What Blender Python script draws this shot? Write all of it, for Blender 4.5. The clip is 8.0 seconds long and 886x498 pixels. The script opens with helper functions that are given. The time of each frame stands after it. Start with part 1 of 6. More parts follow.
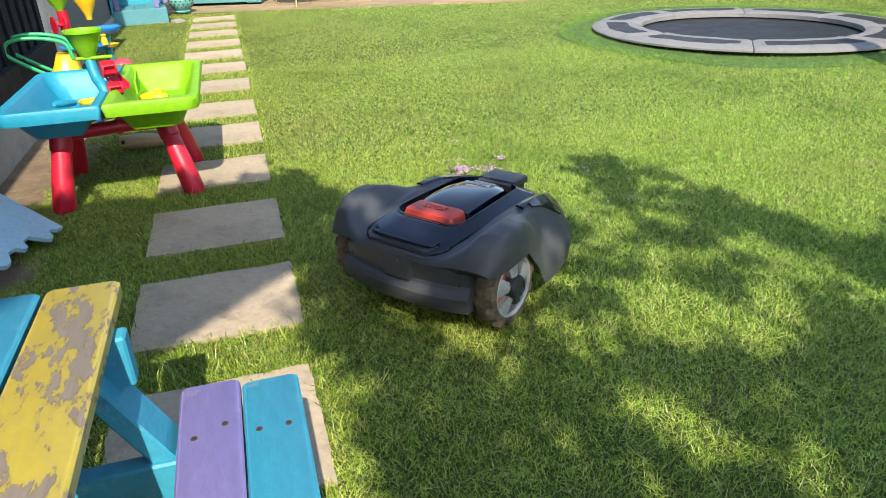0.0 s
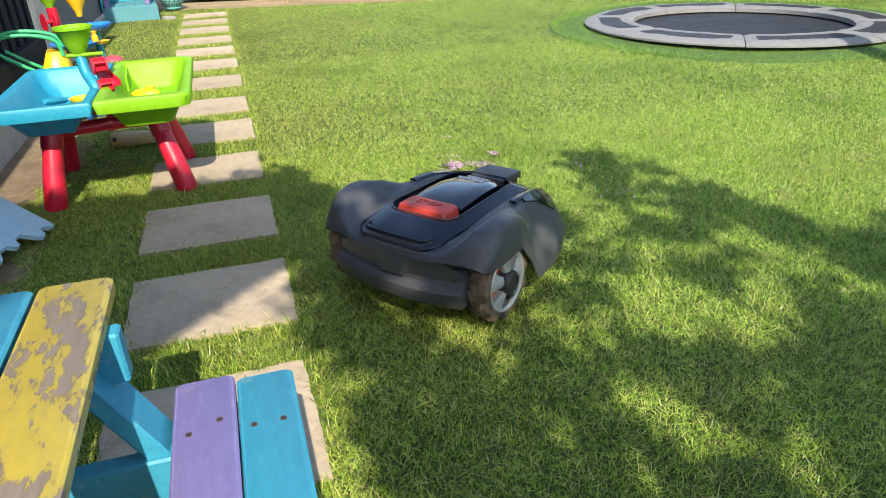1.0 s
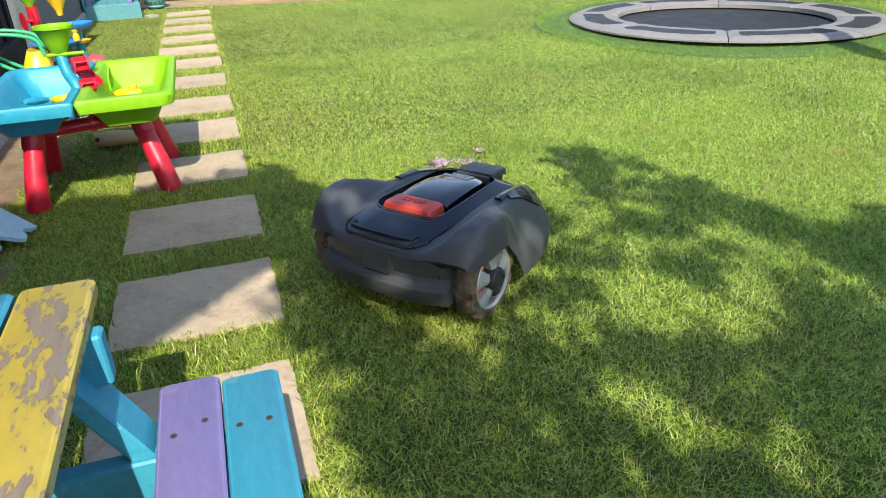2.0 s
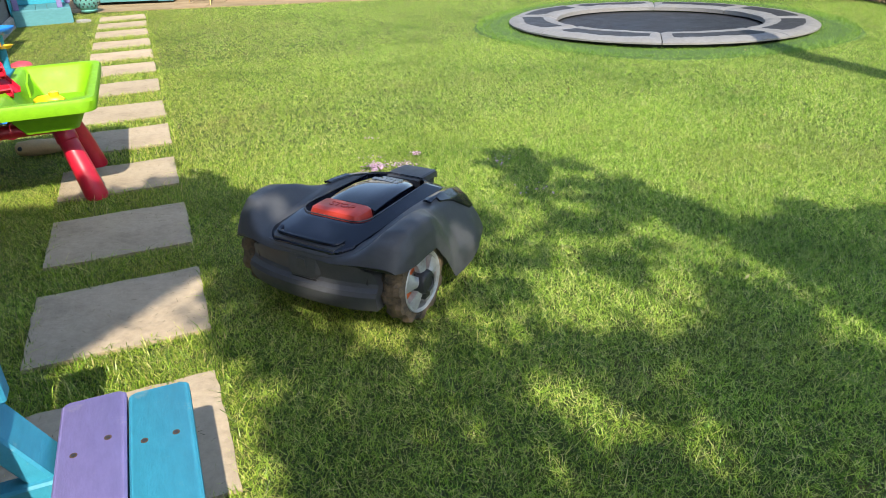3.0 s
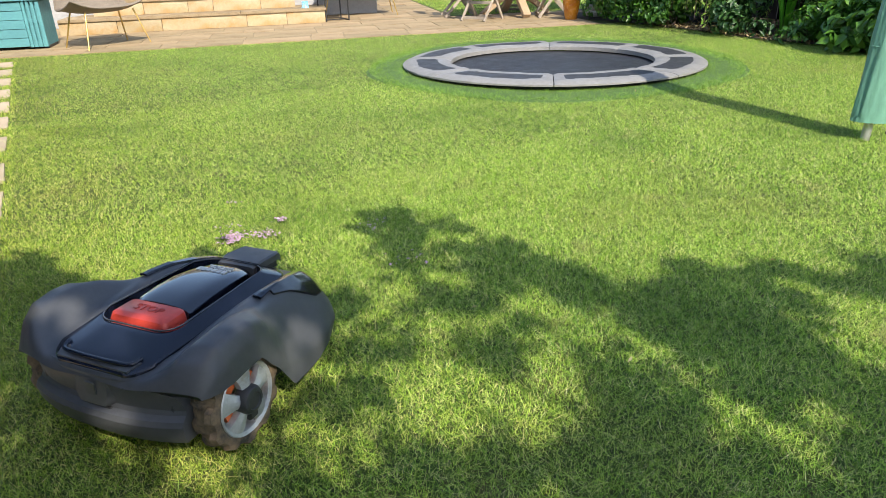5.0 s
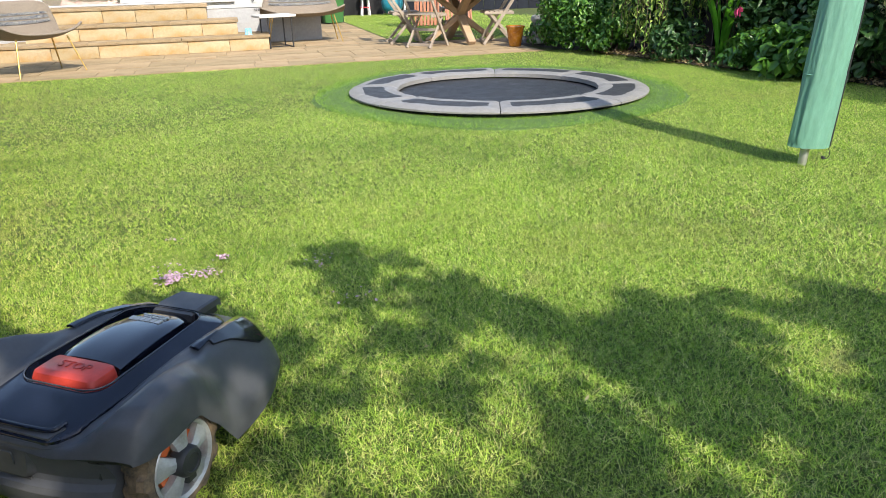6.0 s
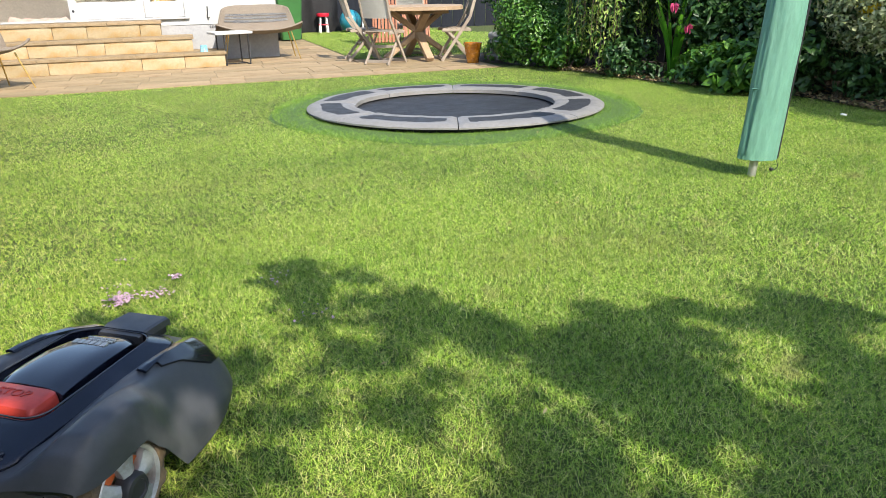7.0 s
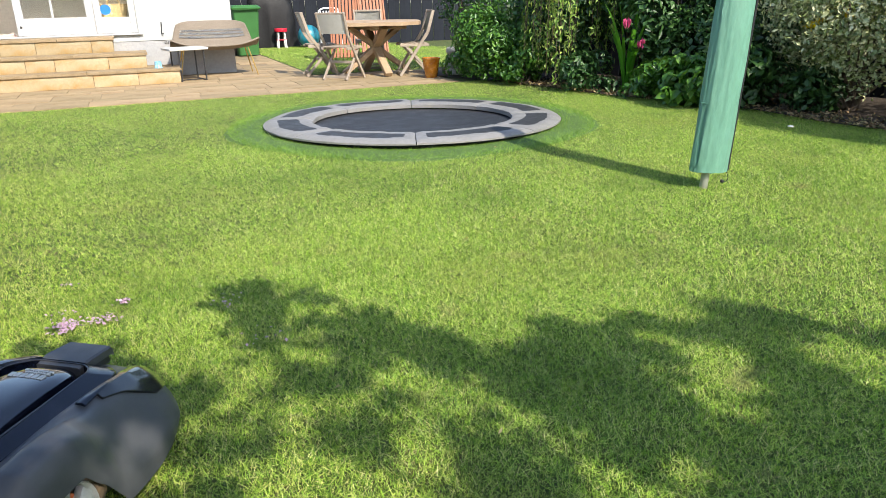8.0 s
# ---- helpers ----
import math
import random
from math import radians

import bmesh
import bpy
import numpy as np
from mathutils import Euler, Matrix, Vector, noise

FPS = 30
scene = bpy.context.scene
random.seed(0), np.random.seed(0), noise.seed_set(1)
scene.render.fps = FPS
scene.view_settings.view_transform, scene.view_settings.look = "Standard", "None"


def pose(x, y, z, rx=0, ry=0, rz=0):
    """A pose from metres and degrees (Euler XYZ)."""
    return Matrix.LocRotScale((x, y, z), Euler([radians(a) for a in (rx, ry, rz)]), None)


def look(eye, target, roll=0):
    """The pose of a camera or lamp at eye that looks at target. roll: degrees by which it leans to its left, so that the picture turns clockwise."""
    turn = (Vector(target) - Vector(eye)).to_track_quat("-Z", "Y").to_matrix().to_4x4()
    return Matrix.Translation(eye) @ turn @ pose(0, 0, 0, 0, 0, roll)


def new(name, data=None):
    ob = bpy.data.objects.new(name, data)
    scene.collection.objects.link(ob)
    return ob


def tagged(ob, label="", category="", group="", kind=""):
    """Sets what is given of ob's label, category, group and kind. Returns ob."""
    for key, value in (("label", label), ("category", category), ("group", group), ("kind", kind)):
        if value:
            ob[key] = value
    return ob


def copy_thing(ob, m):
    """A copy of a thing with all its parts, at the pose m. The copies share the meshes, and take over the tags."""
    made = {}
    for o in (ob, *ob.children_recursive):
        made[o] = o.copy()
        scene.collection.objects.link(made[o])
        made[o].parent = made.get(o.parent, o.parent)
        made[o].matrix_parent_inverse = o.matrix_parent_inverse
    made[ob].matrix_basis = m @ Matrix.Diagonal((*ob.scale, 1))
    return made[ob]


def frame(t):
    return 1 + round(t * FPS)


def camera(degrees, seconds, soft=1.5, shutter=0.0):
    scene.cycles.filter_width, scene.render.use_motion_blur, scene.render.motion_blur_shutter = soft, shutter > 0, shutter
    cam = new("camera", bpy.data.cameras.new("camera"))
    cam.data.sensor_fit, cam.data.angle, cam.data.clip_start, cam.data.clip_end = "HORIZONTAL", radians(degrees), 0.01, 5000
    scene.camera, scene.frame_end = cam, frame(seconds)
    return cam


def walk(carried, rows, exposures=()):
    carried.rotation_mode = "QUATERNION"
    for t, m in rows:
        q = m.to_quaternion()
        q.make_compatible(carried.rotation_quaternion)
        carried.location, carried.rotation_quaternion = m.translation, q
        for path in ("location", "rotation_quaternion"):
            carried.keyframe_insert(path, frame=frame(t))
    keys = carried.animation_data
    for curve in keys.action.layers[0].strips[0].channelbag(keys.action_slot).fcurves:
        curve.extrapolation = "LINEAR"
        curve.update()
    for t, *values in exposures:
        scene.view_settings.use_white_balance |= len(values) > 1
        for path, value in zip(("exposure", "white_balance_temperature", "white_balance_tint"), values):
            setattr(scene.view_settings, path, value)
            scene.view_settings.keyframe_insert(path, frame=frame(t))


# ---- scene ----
cam = camera(65.2, 8.0, soft=0.6)
EV = 1.16
PATH = [
    (0, (0.067, -0.14, 1.081), (0.558, 1.587, 0.202), -2.1),
    (0.5, (0.068, -0.143, 1.08), (0.565, 1.581, 0.196), -2.2),
    (1, (0.066, -0.143, 1.079), (0.573, 1.575, 0.19), -2.2),
    (2.5, (0.085, -0.153, 1.081), (0.671, 1.535, 0.182), -2.2),
    (3, (0.142, -0.163, 1.073), (0.806, 1.499, 0.18), -1.9),
    (3.5, (0.206, -0.138, 1.074), (0.941, 1.503, 0.197), -1.7),
    (4, (0.278, -0.089, 1.083), (1.042, 1.548, 0.224), -1.9),
    (4.5, (0.406, -0.014, 1.07), (1.202, 1.619, 0.233), -2.0),
    (5, (0.485, 0.043, 1.084), (1.36, 1.648, 0.27), -1.8),
    (6.5, (0.533, 0.116, 1.101), (1.594, 1.645, 0.369), -1.2),
    (7, (0.55, 0.103, 1.093), (1.658, 1.606, 0.377), -1.1),
    (7.5, (0.579, 0.098, 1.097), (1.738, 1.569, 0.396), -1.0),
    (8, (0.59, 0.098, 1.106), (1.787, 1.547, 0.423), -1.1),
]
walk(cam, [(t, look(eye, target, roll)) for t, eye, target, roll in PATH], [(0.0, EV, 6650, 10), (8.0, EV, 6650, 10)])

# ---- light: late-morning sun from behind the camera, clear sky ----
SUN_EL, SUN_AZ = radians(42), Vector((-0.06, -1.0, 0)).normalized()
to_sun = SUN_AZ * math.cos(SUN_EL) + Vector((0, 0, math.sin(SUN_EL)))
sun = new("sun", bpy.data.lights.new("sun", "SUN"))
sun.data.energy, sun.data.angle, sun.data.color = 3.5, radians(0.53), (1.0, 0.93, 0.82)
sun.matrix_basis = look(to_sun * 20, (0, 0, 0))
world = bpy.data.worlds.new("sky")
scene.world = world
world.use_nodes = True
sky = world.node_tree.nodes.new("ShaderNodeTexSky")
sky.sky_type, sky.sun_disc, sky.sun_elevation = "NISHITA", False, SUN_EL
sky.sun_rotation = math.atan2(to_sun.x, to_sun.y)
back = world.node_tree.nodes["Background"]
back.inputs["Strength"].default_value = 0.15
world.node_tree.links.new(sky.outputs[0], back.inputs[0])


# ---- materials ----
def shader(name):
    m = bpy.data.materials.new(name)
    m.use_nodes = True
    return m, m.node_tree.nodes, m.node_tree.links, m.node_tree.nodes["Principled BSDF"]


def rgba(c):
    return (c[0], c[1], c[2], 1)


def mix_of(nodes, links, fac, a, b, how="MIX"):
    """A colour mix; a, b: a colour or a socket; fac: a number or a socket."""
    n = nodes.new("ShaderNodeMix")
    n.data_type, n.blend_type = "RGBA", how
    for sock, v in ((n.inputs[0], fac), (n.inputs[6], a), (n.inputs[7], b)):
        if isinstance(v, (int, float)):
            sock.default_value = v
        elif isinstance(v, tuple):
            sock.default_value = rgba(v)
        else:
            links.new(v, sock)
    return n.outputs[2]


def noise_of(nodes, links, scale, detail=4, rough=0.6, world_space=False, stretch=None):
    tc = nodes.new("ShaderNodeNewGeometry") if world_space else nodes.new("ShaderNodeTexCoord")
    out = tc.outputs["Position"] if world_space else tc.outputs["Object"]
    if stretch:
        mp = nodes.new("ShaderNodeMapping")
        mp.inputs["Scale"].default_value = stretch
        links.new(out, mp.inputs[0])
        out = mp.outputs[0]
    n = nodes.new("ShaderNodeTexNoise")
    n.inputs["Scale"].default_value, n.inputs["Detail"].default_value, n.inputs["Roughness"].default_value = scale, detail, rough
    links.new(out, n.inputs[0])
    return n.outputs[0]


def ramp_of(nodes, links, sock, lo, hi, a=0.0, b=1.0):
    r = nodes.new("ShaderNodeMapRange")
    r.inputs["From Min"].default_value, r.inputs["From Max"].default_value = lo, hi
    r.inputs["To Min"].default_value, r.inputs["To Max"].default_value = a, b
    links.new(sock, r.inputs[0])
    return r.outputs[0]


def mat(name, c1, c2=None, scale=6.0, rough=0.5, metal=0.0, bump=0.0, bump_scale=80.0, vary=0.0, dirt=None, dirt_amount=0.0,
        dirt_scale=3.0, coat=0.0, stretch=None, world_space=False, spec=0.5):
    """A surface of two tones in soft patches, with fine grain, optional stains, per-piece variation and relief."""
    m, nodes, links, p = shader(name)
    c2 = c2 or tuple(v * 0.82 for v in c1)
    f = ramp_of(nodes, links, noise_of(nodes, links, scale, world_space=world_space, stretch=stretch), 0.35, 0.65)
    col = mix_of(nodes, links, f, c1, c2)
    fine = ramp_of(nodes, links, noise_of(nodes, links, scale * 14, 6, 0.7, world_space, stretch), 0.3, 0.7, 0.88, 1.1)
    grey = nodes.new("ShaderNodeCombineColor")
    for i in range(3):
        links.new(fine, grey.inputs[i])
    col = mix_of(nodes, links, 1.0, col, grey.outputs[0], "MULTIPLY")
    if dirt:
        d = ramp_of(nodes, links, noise_of(nodes, links, dirt_scale, 8, 0.7, world_space), 0.62 - 0.25 * dirt_amount, 0.72, 0, 0.9)
        col = mix_of(nodes, links, d, col, dirt)
    if vary:
        info = nodes.new("ShaderNodeObjectInfo")
        hs = nodes.new("ShaderNodeHueSaturation")
        links.new(ramp_of(nodes, links, info.outputs["Random"], 0, 1, 1 - vary, 1 + vary), hs.inputs["Value"])
        links.new(ramp_of(nodes, links, info.outputs["Random"], 0, 1, 0.5 + vary * 0.03, 0.5 - vary * 0.03), hs.inputs["Hue"])
        links.new(col, hs.inputs["Color"])
        col = hs.outputs[0]
    links.new(col, p.inputs["Base Color"])
    p.inputs["Metallic"].default_value, p.inputs["Coat Weight"].default_value = metal, coat
    p.inputs["Specular IOR Level"].default_value = spec
    links.new(ramp_of(nodes, links, noise_of(nodes, links, scale * 3), 0.3, 0.7, max(rough - 0.07, 0.02), min(rough + 0.08, 1)), p.inputs["Roughness"])
    if bump:
        b = nodes.new("ShaderNodeBump")
        b.inputs["Strength"].default_value, b.inputs["Distance"].default_value = min(bump, 1), 0.01
        links.new(noise_of(nodes, links, bump_scale, 8, 0.65, world_space, stretch), b.inputs["Height"])
        links.new(b.outputs[0], p.inputs["Normal"])
    return m


def leaf_mat(name, tones, rough=0.5, through_light=0.35, patches=None, dry=None):
    """Leaves or blades: each one takes a tone of its own; light shines through them."""
    m, nodes, links, p = shader(name)
    g = nodes.new("ShaderNodeNewGeometry")
    r = nodes.new("ShaderNodeValToRGB")
    while len(r.color_ramp.elements) < len(tones):
        r.color_ramp.elements.new(0.5)
    for i, c in enumerate(tones):
        r.color_ramp.elements[i].position, r.color_ramp.elements[i].color = i / (len(tones) - 1), rgba(c)
    links.new(g.outputs["Random Per Island"], r.inputs[0])
    col = r.outputs[0]
    if patches:
        for tone, scale, lo, hi, amount in patches:
            f = ramp_of(nodes, links, noise_of(nodes, links, scale, 5, 0.6, True), lo, hi, 0, amount)
            col = mix_of(nodes, links, f, col, tone)
    if dry:      # drier, trodden grass along the path, fading out over the lawn
        tone, x0, x1, amount = dry
        xyz = nodes.new("ShaderNodeSeparateXYZ")
        links.new(g.outputs["Position"], xyz.inputs[0])
        mul = nodes.new("ShaderNodeMath")
        mul.operation = "MULTIPLY"
        links.new(ramp_of(nodes, links, xyz.outputs[0], x0, x1, amount, 0), mul.inputs[0])
        links.new(ramp_of(nodes, links, noise_of(nodes, links, 2.2, 5, 0.6, True), 0.3, 0.6, 0.35, 1), mul.inputs[1])
        col = mix_of(nodes, links, mul.outputs[0], col, tone, "MULTIPLY")
    links.new(col, p.inputs["Base Color"])
    p.inputs["Roughness"].default_value = rough
    t = nodes.new("ShaderNodeBsdfTranslucent")
    links.new(col, t.inputs[0])
    mx = nodes.new("ShaderNodeMixShader")
    mx.inputs[0].default_value = through_light
    links.new(p.outputs[0], mx.inputs[1])
    links.new(t.outputs[0], mx.inputs[2])
    links.new(mx.outputs[0], nodes["Material Output"].inputs[0])
    return m


def glass_mat(name, tint=(0.9, 0.95, 0.95)):
    m, nodes, links, p = shader(name)
    p.inputs["Base Color"].default_value = rgba(tint)
    p.inputs["Roughness"].default_value, p.inputs["Transmission Weight"].default_value, p.inputs["IOR"].default_value = 0.02, 1.0, 1.45
    return m


def peeling_mat(name, paint, wood, amount):
    """Paint flaking off grey weathered wood, along the grain (y)."""
    m, nodes, links, p = shader(name)
    flakes = noise_of(nodes, links, 30, 10, 0.7, False, (1.5, 0.5, 1))
    big = noise_of(nodes, links, 7, 3, 0.5, False, (1.5, 0.7, 1))
    add = nodes.new("ShaderNodeMath")
    add.operation = "ADD"
    links.new(flakes, add.inputs[0])
    links.new(big, add.inputs[1])
    f = ramp_of(nodes, links, add.outputs[0], 1.08 - amount, 1.115 - amount)
    stain = ramp_of(nodes, links, add.outputs[0], 0.90 - amount, 1.08 - amount, 0, 0.5)
    grain = ramp_of(nodes, links, noise_of(nodes, links, 40, 6, 0.7, False, (1, 0.06, 1)), 0.3, 0.7)
    bare = mix_of(nodes, links, grain, wood, tuple(v * 0.6 for v in wood))
    dab = ramp_of(nodes, links, noise_of(nodes, links, 22, 5), 0.35, 0.7)
    coat = mix_of(nodes, links, dab, paint, tuple(v * 0.8 for v in paint))
    worn = ramp_of(nodes, links, noise_of(nodes, links, 60, 6, 0.7, False, (1, 0.12, 1)), 0.5, 0.75, 0, 0.55)
    coat = mix_of(nodes, links, worn, coat, tuple(0.5 * (a + b) for a, b in zip(paint, wood)))
    coat = mix_of(nodes, links, stain, coat, tuple(0.62 * a + 0.25 * b for a, b in zip(paint, wood)))
    links.new(mix_of(nodes, links, f, coat, bare), p.inputs["Base Color"])
    links.new(ramp_of(nodes, links, f, 0, 1, 0.45, 0.85), p.inputs["Roughness"])
    b = nodes.new("ShaderNodeBump")
    b.inputs["Strength"].default_value, b.inputs["Distance"].default_value, b.invert = 0.6, 0.002, True
    links.new(f, b.inputs["Height"])
    links.new(b.outputs[0], p.inputs["Normal"])
    return m


GRASS_PATCH = [((0.40, 0.40, 0.11), 0.75, 0.50, 0.70, 0.35), ((0.46, 0.38, 0.18), 3.4, 0.62, 0.74, 0.6), ((0.09, 0.22, 0.022), 1.1, 0.50, 0.70, 0.5), ((0.030, 0.075, 0.009), 60, 0.50, 0.64, 0.6), ((0.62, 0.68, 0.16), 34, 0.60, 0.74, 0.5)]
M_BLADE = leaf_mat("grass_blades", [(0.035, 0.092, 0.010), (0.185, 0.37, 0.034), (0.37, 0.61, 0.066), (0.55, 0.73, 0.12), (0.82, 0.75, 0.36)], 0.38, 0.32, GRASS_PATCH, ((1.0, 0.80, 0.65), 0.0, 1.8, 0.7))
M_SOIL = mat("turf_soil", (0.045, 0.07, 0.012), (0.065, 0.085, 0.016), 2.5, 0.95, bump=1.0, bump_scale=160, world_space=True, dirt=(0.14, 0.105, 0.05), dirt_amount=0.3, dirt_scale=5)
M_TURF = leaf_mat("artificial_turf", [(0.10, 0.22, 0.032), (0.18, 0.34, 0.045), (0.30, 0.46, 0.07)], 0.42, 0.25)
M_TURF_BASE = mat("artificial_turf_base", (0.055, 0.115, 0.02), (0.075, 0.135, 0.026), 8, 0.8, bump=0.8, bump_scale=200)
M_SLAB = mat("riven_sandstone", (0.455, 0.365, 0.25), (0.385, 0.305, 0.205), 2.2, 0.85, bump=0.8, bump_scale=20, vary=0.10, dirt=(0.25, 0.20, 0.14), dirt_amount=0.3, dirt_scale=5)
M_PAVE = mat("patio_sandstone", (0.34, 0.255, 0.145), (0.26, 0.19, 0.105), 1.6, 0.85, bump=0.35, bump_scale=18, vary=0.14, dirt=(0.24, 0.165, 0.09), dirt_amount=0.3, dirt_scale=2)
M_JOINT = mat("mortar", (0.25, 0.19, 0.115), (0.20, 0.15, 0.09), 10, 0.95, bump=0.3)
M_BLOCK = mat("golden_sandstone", (0.41, 0.34, 0.225), (0.34, 0.235, 0.105), 3.2, 0.85, bump=0.45, bump_scale=22, vary=0.12, dirt=(0.36, 0.20, 0.06), dirt_amount=0.5, dirt_scale=4, stretch=(0.45, 0.45, 1.6))
M_TREAD = mat("weathered_sandstone_tread", (0.33, 0.25, 0.15), (0.25, 0.18, 0.10), 3, 0.9, bump=0.6, bump_scale=30, vary=0.1, dirt=(0.2, 0.145, 0.085), dirt_amount=0.4, dirt_scale=6)
M_RENDER = mat("white_render", (0.46, 0.47, 0.455), (0.43, 0.44, 0.43), 1.5, 0.9, bump=0.2, bump_scale=60)
M_PLINTH = mat("grey_plinth", (0.36, 0.36, 0.36), (0.32, 0.325, 0.33), 2, 0.9, bump=0.2, bump_scale=60)
M_UPVC = mat("white_upvc", (0.49, 0.49, 0.49), (0.46, 0.46, 0.46), 3, 0.3)
M_GLASS = glass_mat("window_glass")
M_DARKROOM = mat("dim_room", (0.55, 0.50, 0.43), (0.48, 0.44, 0.38), 2, 0.9)
M_BLANKET = mat("pink_blanket", (0.50, 0.36, 0.31), (0.40, 0.28, 0.25), 12, 0.95, bump=0.5)
M_BASKET = mat("straw_basket", (0.50, 0.36, 0.17), (0.34, 0.23, 0.1), 45, 0.8, bump=0.9, bump_scale=90)
M_FENCE = mat("dark_grey_fence_stain", (0.014, 0.017, 0.024), (0.010, 0.012, 0.018), 4, 0.8, spec=0.2, bump=0.5, bump_scale=30, vary=0.15, stretch=(3, 3, 0.4))
M_CONCRETE = mat("concrete", (0.42, 0.40, 0.37), (0.33, 0.32, 0.29), 4, 0.95, bump=0.6, bump_scale=70, dirt=(0.25, 0.24, 0.2), dirt_amount=0.4, dirt_scale=6)
M_PEBBLE = mat("pebbledash", (0.20, 0.21, 0.21), (0.11, 0.115, 0.12), 60, 0.95, bump=1.0, bump_scale=120)
M_PAD_GREY = mat("grey_vinyl_pad", (0.225, 0.22, 0.21), (0.185, 0.182, 0.175), 3, 0.55, bump=0.45, bump_scale=14, dirt=(0.25, 0.24, 0.2), dirt_amount=0.2)
M_PAD_BLACK = mat("black_vinyl_panel", (0.022, 0.022, 0.024), (0.03, 0.03, 0.032), 3, 0.6, bump=0.3, bump_scale=25)
M_MAT = mat("black_woven_mat", (0.014, 0.015, 0.018), (0.022, 0.023, 0.026), 2, 0.6, bump=0.2, bump_scale=400, dirt=(0.05, 0.05, 0.05), dirt_amount=0.15, dirt_scale=8)
M_SLEEVE = mat("green_cover_fabric", (0.105, 0.255, 0.185), (0.13, 0.29, 0.215), 2.5, 0.5, bump=1.0, bump_scale=11, stretch=(1, 1, 0.35))
M_STEEL = mat("dull_steel", (0.55, 0.54, 0.5), (0.45, 0.44, 0.4), 20, 0.45, metal=0.8)
M_BLACK = mat("black_plastic", (0.018, 0.018, 0.02), (0.026, 0.026, 0.028), 8, 0.5)
M_SHELL = mat("graphite_plastic", (0.062, 0.064, 0.069), (0.054, 0.056, 0.061), 3, 0.44, bump=0.06, bump_scale=350, dirt=(0.085, 0.082, 0.075), dirt_amount=0.05, dirt_scale=9)
M_GLOSS = mat("gloss_blue_black", (0.007, 0.010, 0.022), (0.008, 0.011, 0.019), 3, 0.16, spec=0.45)
M_HATCH = mat("gloss_hatch_lid", (0.008, 0.010, 0.018), (0.007, 0.009, 0.015), 3, 0.07, spec=0.8, coat=0.5)
M_EDGE = mat("polished_edge", (0.06, 0.064, 0.075), (0.05, 0.053, 0.06), 8, 0.2, metal=0.3)
M_HUB = mat("hub_plastic", (0.030, 0.030, 0.032), (0.036, 0.036, 0.037), 8, 0.45)
M_SMOKE = mat("smoked_lens", (0.016, 0.016, 0.018), (0.012, 0.012, 0.014), 3, 0.15, coat=0.5)
M_STOP = mat("red_plastic", (0.52, 0.055, 0.035), (0.46, 0.05, 0.035), 4, 0.42)
M_STOPTXT = mat("dark_red_relief", (0.36, 0.035, 0.025), None, 4, 0.5)
M_RIM = mat("silver_plastic", (0.50, 0.50, 0.49), (0.42, 0.42, 0.41), 9, 0.4, metal=0.35, dirt=(0.24, 0.21, 0.16), dirt_amount=0.3, dirt_scale=12)
M_ORANGE = mat("orange_disc", (0.75, 0.16, 0.035), (0.65, 0.13, 0.03), 6, 0.5)
M_TYRE = mat("muddy_rubber", (0.035, 0.032, 0.028), (0.055, 0.047, 0.036), 9, 0.9, bump=0.5, bump_scale=90, dirt=(0.30, 0.20, 0.11), dirt_amount=0.95, dirt_scale=18)
M_PALE = mat("pale_marking", (0.55, 0.55, 0.52), None, 9, 0.5)
M_LIME = mat("lime_plastic", (0.20, 0.45, 0.008), (0.18, 0.41, 0.008), 3, 0.55, spec=0.3, dirt=(0.30, 0.42, 0.1), dirt_amount=0.05)
M_CYAN = mat("cyan_plastic", (0.010, 0.24, 0.36), (0.016, 0.27, 0.39), 3, 0.5, dirt=(0.06, 0.34, 0.44), dirt_amount=0.08)
M_RED = mat("red_toy_plastic", (0.55, 0.012, 0.035), (0.48, 0.01, 0.03), 3, 0.38, dirt=(0.34, 0.05, 0.05), dirt_amount=0.15)
M_YELLOW = mat("yellow_plastic", (0.80, 0.50, 0.015), (0.72, 0.44, 0.012), 3, 0.35)
M_BLUETOY = mat("blue_plastic", (0.02, 0.20, 0.62), (0.02, 0.17, 0.55), 3, 0.35)
M_GREENTUBE = mat("green_tube", (0.03, 0.42, 0.16), (0.03, 0.36, 0.13), 3, 0.4)
M_PAINT_BLUE = mat("turquoise_paint", (0.036, 0.29, 0.41), (0.030, 0.255, 0.365), 5, 0.55, bump=0.25, bump_scale=45, stretch=(1, 0.25, 1), dirt=(0.24, 0.36, 0.36), dirt_amount=0.10, dirt_scale=16)
M_PAINT_PURPLE = mat("lilac_paint", (0.215, 0.18, 0.385), (0.19, 0.155, 0.345), 5, 0.55, bump=0.25, bump_scale=45, stretch=(1, 0.25, 1), dirt=(0.33, 0.29, 0.37), dirt_amount=0.10, dirt_scale=16)
M_PEEL_YELLOW = peeling_mat("peeling_yellow_paint", (0.55, 0.42, 0.05), (0.30, 0.235, 0.18), 0.085)
M_PALEBLUE = mat("pale_blue_plywood", (0.36, 0.55, 0.64), (0.33, 0.51, 0.60), 4, 0.6, bump=0.15, bump_scale=40)
M_TURQ = mat("turquoise_shed_paint", (0.085, 0.26, 0.285), (0.07, 0.225, 0.25), 4, 0.65, bump=0.3, bump_scale=30, stretch=(0.3, 1, 1), vary=0.06)
M_TURQ_DEEP = mat("bright_turquoise_paint", (0.025, 0.32, 0.42), (0.022, 0.28, 0.37), 4, 0.6, bump=0.2)
